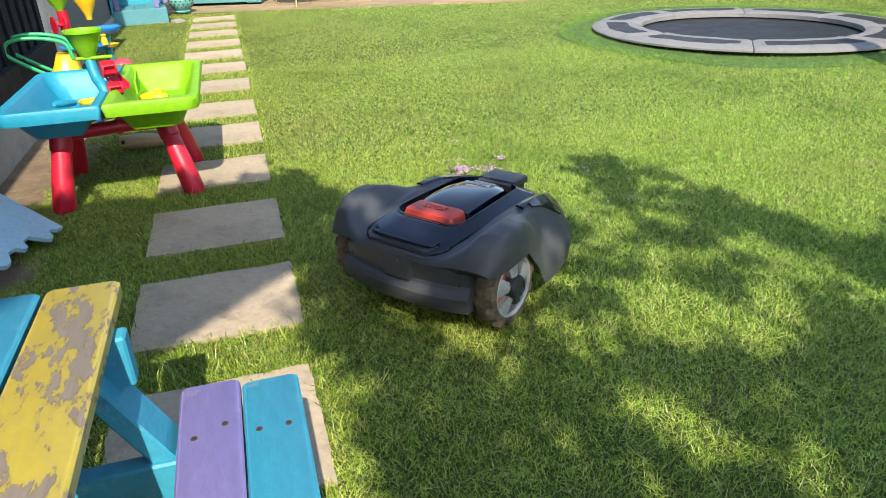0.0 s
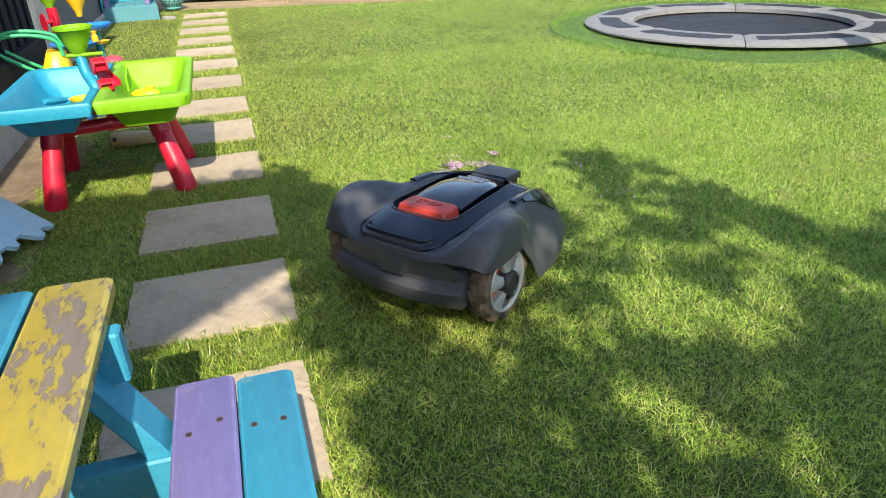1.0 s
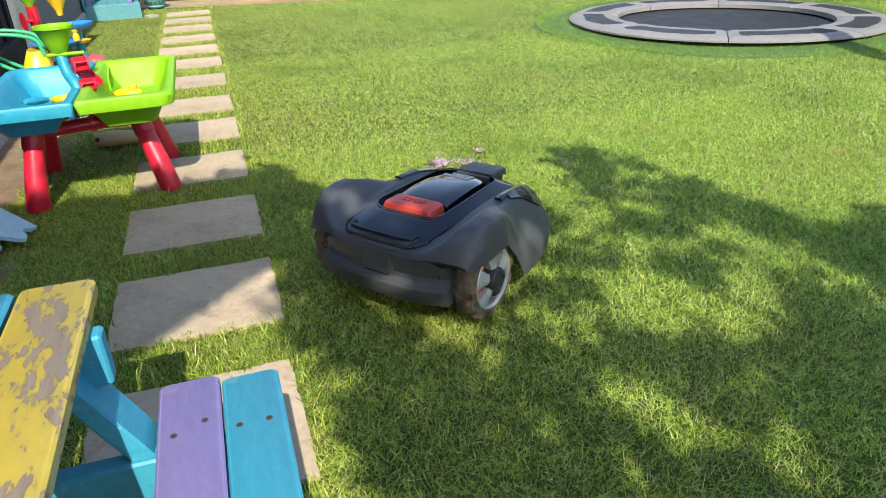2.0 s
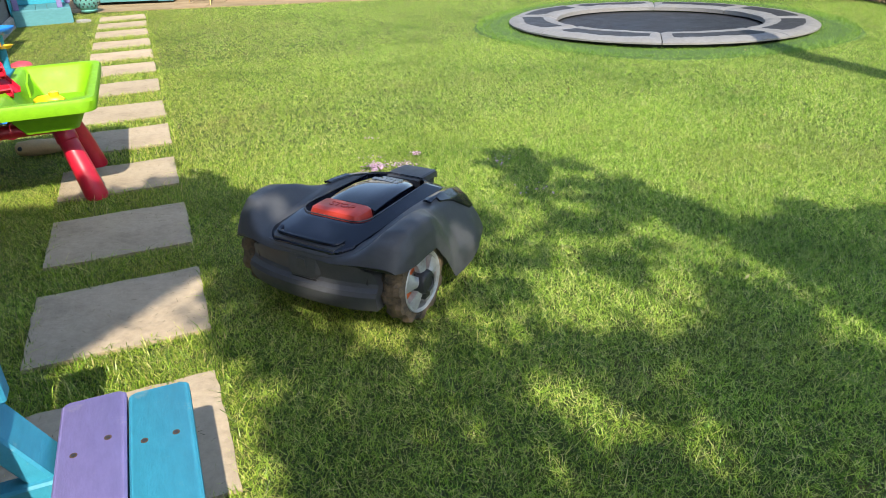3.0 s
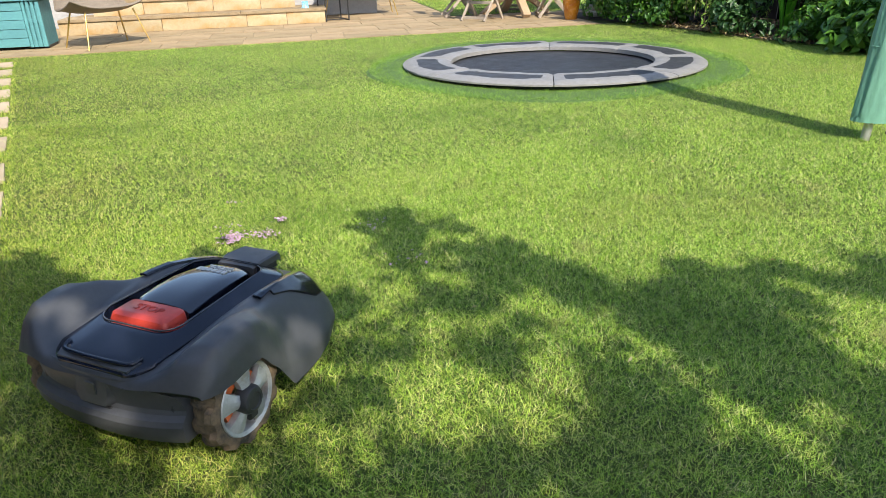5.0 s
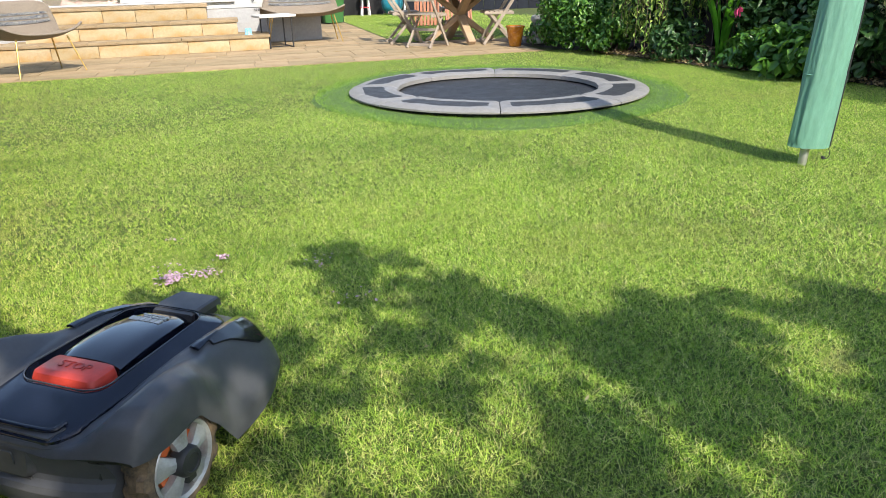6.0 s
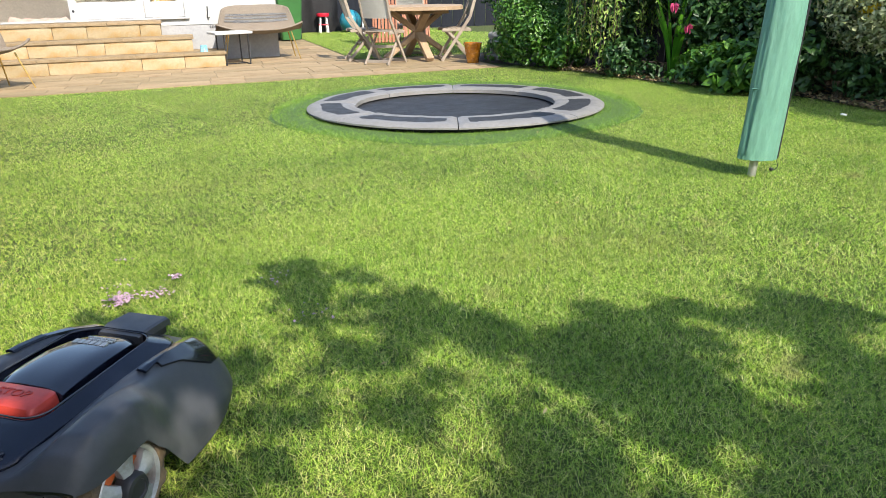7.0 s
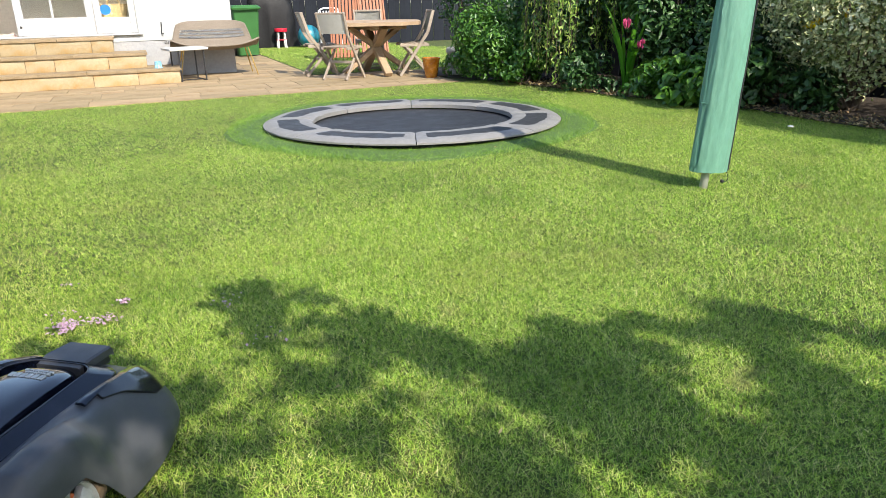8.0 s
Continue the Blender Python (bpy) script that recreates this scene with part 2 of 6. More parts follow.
M_GLAZE = mat("aqua_glaze", (0.17, 0.42, 0.38), (0.14, 0.38, 0.34), 5, 0.3, coat=0.4)
M_TEAK = mat("red_brown_teak", (0.34, 0.13, 0.06), (0.27, 0.1, 0.05), 6, 0.6, stretch=(4, 4, 0.5))
M_GREYWOOD = mat("weathered_wood", (0.34, 0.285, 0.225), (0.26, 0.215, 0.17), 6, 0.75, bump=0.25, bump_scale=60)
M_OAK = mat("pale_hardwood", (0.40, 0.285, 0.18), (0.32, 0.225, 0.14), 5, 0.7, bump=0.25, bump_scale=50)
M_SLING = mat("grey_sling", (0.46, 0.45, 0.41), (0.42, 0.41, 0.37), 20, 0.85)
M_WICKER = mat("taupe_weave", (0.25, 0.205, 0.16), (0.17, 0.14, 0.105), 70, 0.75, bump=1.0, bump_scale=130)
M_WICKER_BLUE = mat("navy_and_white_weave", (0.04, 0.07, 0.13), (0.50, 0.48, 0.43), 75, 0.75, bump=0.8, bump_scale=130)
M_BRASS = mat("brass_leg", (0.55, 0.37, 0.12), (0.48, 0.32, 0.1), 8, 0.4, metal=0.7)
M_GREYTOP = mat("grey_stone_top", (0.55, 0.55, 0.53), None, 8, 0.6)
M_ORANGE_POT = mat("amber_glazed_pot", (0.48, 0.19, 0.018), (0.32, 0.10, 0.012), 9, 0.25, coat=0.4)
M_BIN = mat("green_bin_plastic", (0.035, 0.14, 0.035), (0.03, 0.12, 0.03), 4, 0.45)
M_COVER = mat("black_tarpaulin", (0.006, 0.006, 0.007), (0.009, 0.009, 0.01), 5, 0.6, spec=0.3, bump=0.8, bump_scale=12)
M_WHITE = mat("white_plastic", (0.78, 0.78, 0.78), None, 4, 0.4)
M_BALL = mat("teal_rubber", (0.02, 0.22, 0.30), None, 4, 0.35)
M_BLUEGLASS = mat("blue_candle_holder", (0.10, 0.38, 0.66), (0.35, 0.6, 0.75), 40, 0.3)
M_BARK = mat("bark", (0.13, 0.095, 0.065), (0.085, 0.06, 0.04), 12, 0.95, bump=0.9, bump_scale=40)
# bed soil, its colour darkened to carry the shadow under the shrubs
M_EARTH = mat("shade_dark_bed_soil", (0.04, 0.029, 0.02), (0.028, 0.021, 0.014), 6, 0.95, bump=1.0, bump_scale=50, dirt=(0.22, 0.15, 0.09), dirt_amount=0.2, dirt_scale=25)
M_DRYSOIL = mat("dry_soil", (0.24, 0.17, 0.10), (0.16, 0.11, 0.065), 7, 0.95, bump=1.0, bump_scale=60, dirt=(0.34, 0.26, 0.16), dirt_amount=0.3, dirt_scale=20)
M_SHRUB = leaf_mat("glossy_shrub_leaves", [(0.03, 0.10, 0.014), (0.06, 0.17, 0.02), (0.12, 0.26, 0.03)], 0.35, 0.25)
M_DARKSHRUB = leaf_mat("dark_shrub_leaves", [(0.015, 0.055, 0.013), (0.035, 0.10, 0.02), (0.06, 0.14, 0.03)], 0.45, 0.2)
M_WEEP = leaf_mat("weeping_leaves", [(0.12, 0.24, 0.035), (0.24, 0.38, 0.06), (0.42, 0.52, 0.13)], 0.4, 0.35)
M_VARIEG = leaf_mat("variegated_leaves", [(0.10, 0.15, 0.04), (0.26, 0.31, 0.12), (0.48, 0.50, 0.27), (0.64, 0.63, 0.40)], 0.4, 0.2)
M_SWORD = leaf_mat("sword_leaves", [(0.10, 0.33, 0.025), (0.18, 0.46, 0.04)], 0.35, 0.4)
M_PINK = leaf_mat("pink_petals", [(0.75, 0.12, 0.28), (0.7, 0.07, 0.22)], 0.5, 0.3)
M_LILACPETAL = leaf_mat("lilac_petals", [(0.50, 0.30, 0.44), (0.56, 0.40, 0.50), (0.42, 0.30, 0.33)], 0.6, 0.2)
M_GOLDFLOWER = leaf_mat("yellow_petals", [(0.8, 0.5, 0.01), (0.85, 0.62, 0.02)], 0.5, 0.3)
M_TREELEAF = leaf_mat("tree_leaves", [(0.07, 0.16, 0.02), (0.12, 0.24, 0.03)], 0.45, 0.5)


# ---- building helpers ----
def mesh_ob(name, bm, material, smooth=None):
    me = bpy.data.meshes.new(name)
    bm.normal_update()
    bm.to_mesh(me)
    bm.free()
    if smooth is not None:
        me.shade_smooth()
        me.set_sharp_from_angle(angle=radians(smooth))
    if material:
        me.materials.append(material)
    return me


def thing(name, label, category, m=None, group="", kind=""):
    ob = new(name)
    ob.empty_display_size = 0.1
    if m is not None:
        ob.matrix_basis = m
    return tagged(ob, label, category, group, kind)


def part(name, bm, material, parent=None, label="", m=None, smooth=35):
    """One mesh object, under a thing or a part."""
    ob = new(name, mesh_ob(name, bm, material, smooth))
    ob.parent = parent
    if m is not None:
        ob.matrix_basis = m
    return tagged(ob, label)


def share(name, me, parent, m):
    ob = new(name, me)
    ob.parent = parent
    ob.matrix_basis = m
    return ob


def box(bm, lo, hi, bevel=0.0, m=None, seg=1):
    """A box between two corners, with its edges eased."""
    got = bmesh.ops.create_cube(bm, size=1)["verts"]
    c, s = (Vector(lo) + Vector(hi)) / 2, Vector(hi) - Vector(lo)
    for v in got:
        v.co = Vector((v.co.x * s.x, v.co.y * s.y, v.co.z * s.z)) + c
    if bevel:
        edges = list({e for v in got for e in v.link_edges})
        out = bmesh.ops.bevel(bm, geom=edges, offset=bevel, segments=seg, affect="EDGES", profile=0.5)
        got = list({v for f in out["faces"] for v in f.verts} | {v for v in got if v.is_valid})
    if m is not None:
        bmesh.ops.transform(bm, matrix=m, verts=got)
    return bm


def boxes(*specs):
    bm = bmesh.new()
    for lo, hi, *rest in specs:
        box(bm, lo, hi, rest[0] if rest else 0.004, rest[1] if len(rest) > 1 else None)
    return bm


def beam(bm, a, b, w, h, bevel=0.003, up=(0, 0, 1)):
    """A bar of section w x h from a to b."""
    a, b = Vector(a), Vector(b)
    d = (b - a).normalized()
    side = d.cross(Vector(up))
    side = side.normalized() if side.length > 1e-4 else Vector((1, 0, 0))
    top = side.cross(d)
    m = Matrix((side, d, top)).transposed().to_4x4()
    m.translation = (a + b) / 2
    L = (b - a).length
    return box(bm, (-w / 2, -L / 2, -h / 2), (w / 2, L / 2, h / 2), bevel, m)


def loft(bm, rings, caps=True, closed=True):
    """Skin over rings of equal numbers of points."""
    vs = [[bm.verts.new(p) for p in r] for r in rings]
    n = len(vs[0])
    for a, b in zip(vs, vs[1:]):
        for i in range(n if closed else n - 1):
            j = (i + 1) % n
            bm.faces.new((a[i], a[j], b[j], b[i]))
    if caps and closed:
        bm.faces.new(list(reversed(vs[0])))
        bm.faces.new(vs[-1])
    return bm


def lathe(bm, profile, n=24, m=None, caps=False):
    """Turn (radius, z) pairs about z."""
    rings = [[Vector((r * math.cos(k * math.tau / n), r * math.sin(k * math.tau / n), z)) for k in range(n)] for r, z in profile]
    if m is not None:
        rings = [[m @ p for p in r] for r in rings]
    return loft(bm, rings, caps)


def tube(bm, pts, r, n=8, caps=True):
    """A round bar along a line; r: one radius or one for each point."""
    pts = [Vector(p) for p in pts]
    rs = [r] * len(pts) if isinstance(r, (int, float)) else r
    rings, side = [], None
    for i, p in enumerate(pts):
        d = (pts[min(i + 1, len(pts) - 1)] - pts[max(i - 1, 0)]).normalized()
        if side is None:
            side = d.cross(Vector((0, 0, 1)) if abs(d.z) < 0.9 else Vector((1, 0, 0)))
        side = (side - d * side.dot(d)).normalized()
        up = d.cross(side)
        rings.append([p + (side * math.cos(k * math.tau / n) + up * math.sin(k * math.tau / n)) * rs[i] for k in range(n)])
    return loft(bm, rings, caps)


def curve_pts(pts, n=8):
    """Catmull-Rom points along a line."""
    pts = [Vector(p) for p in pts]
    ext = [pts[0] * 2 - pts[1]] + pts + [pts[-1] * 2 - pts[-2]]
    out = []
    for i in range(1, len(ext) - 2):
        for k in range(n):
            t = k / n
            a, b, c, d = ext[i - 1:i + 3]
            out.append(0.5 * (2 * b + (c - a) * t + (2 * a - 5 * b + 4 * c - d) * t * t + (3 * b - a - 3 * c + d) * t ** 3))
    return out + [pts[-1]]


def round_rect(cx, cy, hx, hy, r, z, n=5, tight=0):
    """A rounded rectangle; tight: the side (1: +x, -1: -x) whose corners are nearly square."""
    out, r0 = [], r
    for sx, sy, a0 in ((1, 1, 0), (-1, 1, 90), (-1, -1, 180), (1, -1, 270)):
        r = r0 * 0.2 if sx == tight else r0
        for k in range(n + 1):
            a = radians(a0 + 90 * k / n)
            out.append(Vector((cx + sx * (hx - r) + r * math.cos(a), cy + sy * (hy - r) + r * math.sin(a), z)))
    return out


def raw_mesh(name, verts, faces_n, loops):
    """A mesh from numpy arrays: vertices (n, 3), corner count of each face, corner indices."""
    me = bpy.data.meshes.new(name)
    me.vertices.add(len(verts))
    me.vertices.foreach_set("co", np.asarray(verts, np.float32).ravel())
    me.loops.add(len(loops))
    me.loops.foreach_set("vertex_index", np.asarray(loops, np.int32))
    me.polygons.add(len(faces_n))
    me.polygons.foreach_set("loop_start", np.concatenate(([0], np.cumsum(faces_n)[:-1])).astype(np.int32))
    me.update(calc_edges=True)
    me.validate()
    return me


def leaves_mesh(name, centres, normals, length, width, rng, droop=0.0, curl=0.25):
    """Folded leaves of four triangles each, at the given places and facings."""
    n = len(centres)
    z = normals / np.linalg.norm(normals, axis=1, keepdims=True)
    h = rng.normal(size=(n, 3))
    h[:, 2] -= droop
    x = h - z * np.sum(h * z, axis=1, keepdims=True)
    x /= np.linalg.norm(x, axis=1, keepdims=True)
    y = np.cross(z, x)
    L = (length * rng.uniform(0.65, 1.25, n))[:, None]
    W = (width * rng.uniform(0.7, 1.2, n))[:, None]
    base = centres - x * L * 0.5
    tip = centres + x * L * 0.5 - z * L * curl * 0.5
    mid = centres - z * W * 0.12
    a, b = centres + y * W * 0.5 + z * W * curl, centres - y * W * 0.5 + z * W * curl
    verts = np.stack([base, a, tip, b, mid], 1).reshape(-1, 3)
    tri = np.array([0, 4, 1, 1, 4, 2, 2, 4, 3, 3, 4, 0])
    loops = (np.arange(n)[:, None] * 5 + tri[None]).ravel()
    return raw_mesh(name, verts, np.full(n * 4, 3), loops)


# ---- ground ----
GZ = -0.012
bm = bmesh.new()      # one sheet to the horizon, with the trampoline's pit sunk into it
lathe(bm, [(0.02, -0.3), (1.15, -0.3), (1.25, 0.0), (1.6, 0.0), (2.5, 0.0), (5, 0.0), (12, 0.0), (40, 0.0), (160, 0.0)], 96, pose(4.47, 5.21, 0), caps=False)
bmesh.ops.reverse_faces(bm, faces=[f for f in bm.faces if f.normal.z < 0])
bm.normal_update()
ground = part("ground", bm, M_SOIL, m=pose(0, 0, GZ), smooth=None)
tagged(ground, "mown garden lawn of green and straw-coloured grass", "lawn", kind="structure")

HOUSE = pose(4.29, 10.5, 0, 0, 0, -16.5)          # u to the right along the house, v towards it
TRAMP = Matrix.Translation((4.64, 5.415, 0.036)) @ Matrix.Rotation(radians(1.2), 4, Vector((-0.8, 0.6, 0))) @ pose(0, 0, 0, 0, 0, 53.5) @ Matrix.Scale(1.018, 4)
SLABS = [(0.70, 0.0, 0.36), (1.215, -0.01, 0.45), (1.868, 0.0, 0.42), (2.50, 0.0, 0.42), (3.15, -0.005, 0.40), (3.80, 0.0, 0.40), (4.39, 0.0, 0.39),
         (5.10, 0.0, 0.40), (5.79, 0.0, 0.40), (6.42, 0.0, 0.40), (7.06, 0.0, 0.40), (7.73, 0.0, 0.42), (8.36, 0.005, 0.42), (8.97, 0.01, 0.40)]


# ---- grass ----
def blades(name, x0, x1, y0, y1, per_m2, h, w, rng, segs, keep, base=GZ, lean=1.25):
    n = int((x1 - x0) * (y1 - y0) * per_m2)
    p = np.stack([rng.uniform(x0, x1, n), rng.uniform(y0, y1, n)], 1)
    # a ragged border, so that neighbouring stretches blend
    p += rng.normal(0, 0.16, p.shape)
    p = p[keep(p)]
    n = len(p)
    a = rng.uniform(0, math.tau, n)
    H = h * rng.gamma(9, 1 / 9, n)
    side = np.stack([np.cos(a), np.sin(a), np.zeros(n)], 1) * (w * rng.uniform(0.6, 1.2, n) / 2)[:, None]
    b = rng.uniform(0, math.tau, n)
    fall = np.stack([np.cos(b), np.sin(b), np.zeros(n)], 1) * (H * np.abs(rng.normal(0, lean, n)))[:, None]
    root = np.stack([p[:, 0], p[:, 1], np.full(n, base)], 1)
    up = np.stack([np.zeros(n), np.zeros(n), H], 1)
    tip = root + fall + up * rng.uniform(0.6, 1.0, n)[:, None]
    if segs == 1:
        verts = np.stack([root - side, root + side, tip], 1).reshape(-1, 3)
        return raw_mesh(name, verts, np.full(n, 3), np.arange(n * 3))
    mid = root + fall * 0.35 + up * 0.6
    verts = np.stack([root - side, root + side, mid + side * 0.8, mid - side * 0.8, tip], 1).reshape(-1, 3)
    loops = (np.arange(n)[:, None] * 5 + np.array([0, 1, 2, 3, 3, 2, 4])[None]).ravel()
    return raw_mesh(name, verts, np.tile([4, 3], n), loops)


def on_slab(p, grow=0.0):
    hit = np.zeros(len(p), bool)
    for y, dx, d in SLABS:
        edge = 0.012 * np.sin(p[:, 0] * 37 + y * 9) + 0.010 * np.sin(p[:, 1] * 61 + y * 5)
        hit |= (np.abs(p[:, 0] + 0.1 - dx) < 0.245 - grow + edge) & (np.abs(p[:, 1] - y) < d / 2 - grow + edge)
    return hit


def uv_of(p):
    d = p - np.array([4.29, 10.5])
    c, s = math.cos(radians(-16.5)), math.sin(radians(-16.5))
    return d[:, 0] * c + d[:, 1] * s, -d[:, 0] * s + d[:, 1] * c


def bed_edge(y):
    return 7.40 + 0.06 * np.sin(y * 2.1) - 0.22 / (1 + np.exp((y - 3.1) * 5))


def lawn_keep(p):
    u, v = uv_of(p)
    r = np.hypot(p[:, 0] - 4.64, p[:, 1] - 5.415)
    wob = 0.05 * np.sin(np.arctan2(p[:, 1] - 5.415, p[:, 0] - 4.64) * 5)
    patio = (v > -2.03 + 0.015 * np.sin(u * 9)) & ~((u > 2.0) & (v > 0.1))
    bed = (p[:, 0] > bed_edge(p[:, 1]) + 0.10 + 0.07 * np.sin(p[:, 1] * 13) * np.sin(p[:, 1] * 5.3)) & (p[:, 1] < 9.2)
    bare = (p[:, 0] < -0.86 + 0.09 * np.sin(p[:, 1] * 6.1) + 0.05 * np.sin(p[:, 1] * 17)) & (p[:, 1] < 4.6)
    return ~on_slab(p, 0.012) & ~patio & ~bed & ~bare & ((r > 1.68 + wob) | ((np.random.random(len(p)) < 0.5) & (r > 1.43)))


rng = np.random.default_rng(4)
for name, x0, x1, y0, y1, dens, h, w, segs in [
        ("lawn_grass", -1.15, 2.9, 0.35, 3.2, 56000, 0.017, 0.0026, 1), ("lawn_grass", 2.9, 7.4, 0.35, 3.2, 28000, 0.0165, 0.0034, 1),
        ("lawn_grass", -1.15, 7.5, 3.2, 5.6, 22000, 0.015, 0.0032, 1), ("lawn_grass", -1.15, 7.6, 5.6, 9.7, 10000, 0.013, 0.0042, 1),
        ("lawn_grass", 5.4, 11.5, 9.0, 17.5, 5000, 0.02, 0.006, 1)]:
    me = blades(name, x0, x1, y0, y1, dens, h, w, rng, segs, lawn_keep)
    me.materials.append(M_BLADE)
    tagged(new(name, me), "short mown lawn grass, green with straw patches", "grass", kind="stuff")

me = blades("edge_grass", -0.40, 0.20, 0.4, 9.2, 9000, 0.030, 0.0030, rng, 2, lambda p: ~on_slab(p, 0.004) & (np.abs(p[:, 0] + 0.1) < 0.285), lean=0.9)
me.materials.append(M_BLADE)
tagged(new("edge_grass", me), "longer uncut grass along the stepping slabs", "grass", kind="stuff")

bm = bmesh.new()
ring = lambda r, k: Vector((4.64 + (r + 0.05 * math.sin(5 * k)) * math.cos(k), 5.415 + (r + 0.05 * math.sin(5 * k)) * math.sin(k), 0))
loft(bm, [[ring(1.26, k * math.tau / 96) for k in range(96)], [ring(1.5, k * math.tau / 96) + Vector((0, 0, 0.012)) for k in range(96)],
          [ring(1.68, k * math.tau / 96) for k in range(96)], [ring(1.74, k * math.tau / 96) + Vector((0, 0, -0.03)) for k in range(96)]], caps=False)
turf = part("artificial_turf", bm, M_TURF_BASE)
tagged(turf, "bright green artificial turf ring round a sunken trampoline", "turf", kind="structure")
me = blades("turf_pile", 2.8, 6.5, 3.5, 7.3, 8000, 0.020, 0.006, rng, 1,
            lambda p: (np.abs(np.hypot(p[:, 0] - 4.64, p[:, 1] - 5.415) - 1.52) < 0.19), 0.0)
me.materials.append(M_TURF)
tagged(new("turf_pile", me), "bright green artificial turf pile", "turf", kind="stuff")


# ---- stone path ----
def riven(hx, hy, h, seed, cut=4, amp=0.003, edge=0.006):
    """A natural stone slab with a rippled top and chipped edges, centred, top at z = 0."""
    r = random.Random(seed)
    bm = bmesh.new()
    nx, ny = cut, cut
    o = Vector((r.uniform(0, 50), r.uniform(0, 50), 0))
    grid = [[None] * (ny + 1) for _ in range(nx + 1)]
    for i in range(nx + 1):
        for j in range(ny + 1):
            x, y = (i / nx * 2 - 1) * hx, (j / ny * 2 - 1) * hy
            q = Vector((x, y, 0)) * 6 + o
            z = noise.noise(q) * amp
            if i in (0, nx):
                x += noise.noise(q * 3) * edge
            if j in (0, ny):
                y += noise.noise(q * 3 + Vector((9, 9, 0))) * edge
            if i in (0, nx) or j in (0, ny):
                z -= 0.003
            grid[i][j] = bm.verts.new((x, y, z))
    for i in range(nx):
        for j in range(ny):
            bm.faces.new((grid[i][j], grid[i + 1][j], grid[i + 1][j + 1], grid[i][j + 1]))
    rim = [grid[i][0] for i in range(nx)] + [grid[nx][j] for j in range(ny)] + [grid[i][ny] for i in range(nx, 0, -1)] + [grid[0][j] for j in range(ny, 0, -1)]
    low = [bm.verts.new(v.co + Vector((0, 0, -h))) for v in rim]
    for k in range(len(rim)):
        l = (k + 1) % len(rim)
        bm.faces.new((rim[k], low[k], low[l], rim[l]))
    bm.faces.new(list(reversed(low)))
    bmesh.ops.recalc_face_normals(bm, faces=bm.faces)
    return bm


for k, (y, dx, d) in enumerate(SLABS):
    ob = part("stepping_stone", riven(0.245, d / 2, 0.04, k, 12, 0.004), M_SLAB, m=pose(dx - 0.1, y, 0.004, 0, 0, random.uniform(-1, 1)), smooth=50)
    tagged(ob, "buff riven sandstone stepping slab set in the lawn", "paving slab", "stepping stone path")


# ---- patio ----
patio = thing("patio", "patio of buff sandstone slabs in random sizes", "patio", HOUSE, kind="structure")
part("bedding", boxes(((-5.2, -2.02, -0.05), (3.55, 0.02, -0.007), 0), ((-5.2, 0.02, -0.05), (1.95, 5.0, -0.007), 0)), M_JOINT, patio)
rows, v = [], -2.03
rnd = random.Random(7)
while v < 4.6:
    d = rnd.choice((0.28, 0.42, 0.56))
    u = -5.2 + rnd.uniform(-0.3, 0)
    end = 3.55 if v + d < 0.1 else 1.95
    while u < end:
        L = rnd.choice((0.42, 0.56, 0.84))
        if v < 1.2 or u > 0.9:
            rows.append((u, v, min(L, end - u), d))
        u += L
    v += d
for k, (u, v, L, d) in enumerate(rows):
    if L > 0.1:
        part("paving_slab", riven(L / 2 - 0.006, d / 2 - 0.006, 0.02, k + 40, 3, 0.003, 0.004), M_PAVE, patio, m=pose(u + L / 2, v + d / 2, rnd.uniform(-0.001, 0.003)), smooth=50)


# ---- steps ----
steps = thing("garden_steps", "three golden sandstone steps up to the house door", "steps", HOUSE, kind="structure")
for k, (u0, u1, v0, z0, z1, cuts) in enumerate([(-3.72, 0.0, 0.0, 0.0, 0.215, (-2.95, -2.34, -1.15, -0.57)), (-3.30, -0.42, 0.30, 0.215, 0.43, (-2.6, -1.98, -1.62, -0.93)),
                                               (-3.05, -0.84, 0.66, 0.43, 0.645, (-2.3, -1.85, -1.13))]):
    ends = (u0, *cuts, u1)
    part("core", boxes(((u0 + 0.02, v0 + 0.03, z0 - 0.01), (u1 - 0.02, 1.17, z1 - 0.035), 0)), M_JOINT, steps)
    for j, (a, b) in enumerate(zip(ends, ends[1:])):
        bm = riven((b - a) / 2 - 0.004, (z1 - z0 - 0.035) / 2 - 0.002, 0.05, k * 10 + j, 6, 0.004, 0.003)
        part("stone_block", bm, M_BLOCK, steps, m=pose((a + b) / 2, v0, (z0 + z1 - 0.035) / 2, 90, 0, 0), smooth=50)
    bm = riven((0.66 if k < 2 else 0.5) / 2, (z1 - z0 - 0.035) / 2, 0.05, k + 77, 4, 0.004, 0.003)
    part("stone_block", bm, M_BLOCK, steps, m=pose(u1, v0 + 0.34, (z0 + z1 - 0.035) / 2, 90, 0, 90), smooth=50)
    w = (u1 + 0.02 - u0) / 3
    for j in range(3):
        dep = min(0.62, 1.17 - v0)
        bm = riven(w / 2 - 0.003, dep / 2, 0.035, k * 7 + j + 200, 8, 0.003, 0.012)
        part("tread_slab", bm, M_TREAD, steps, m=pose(u0 + w * (j + 0.5), v0 - 0.02 + dep / 2, z1), smooth=50)


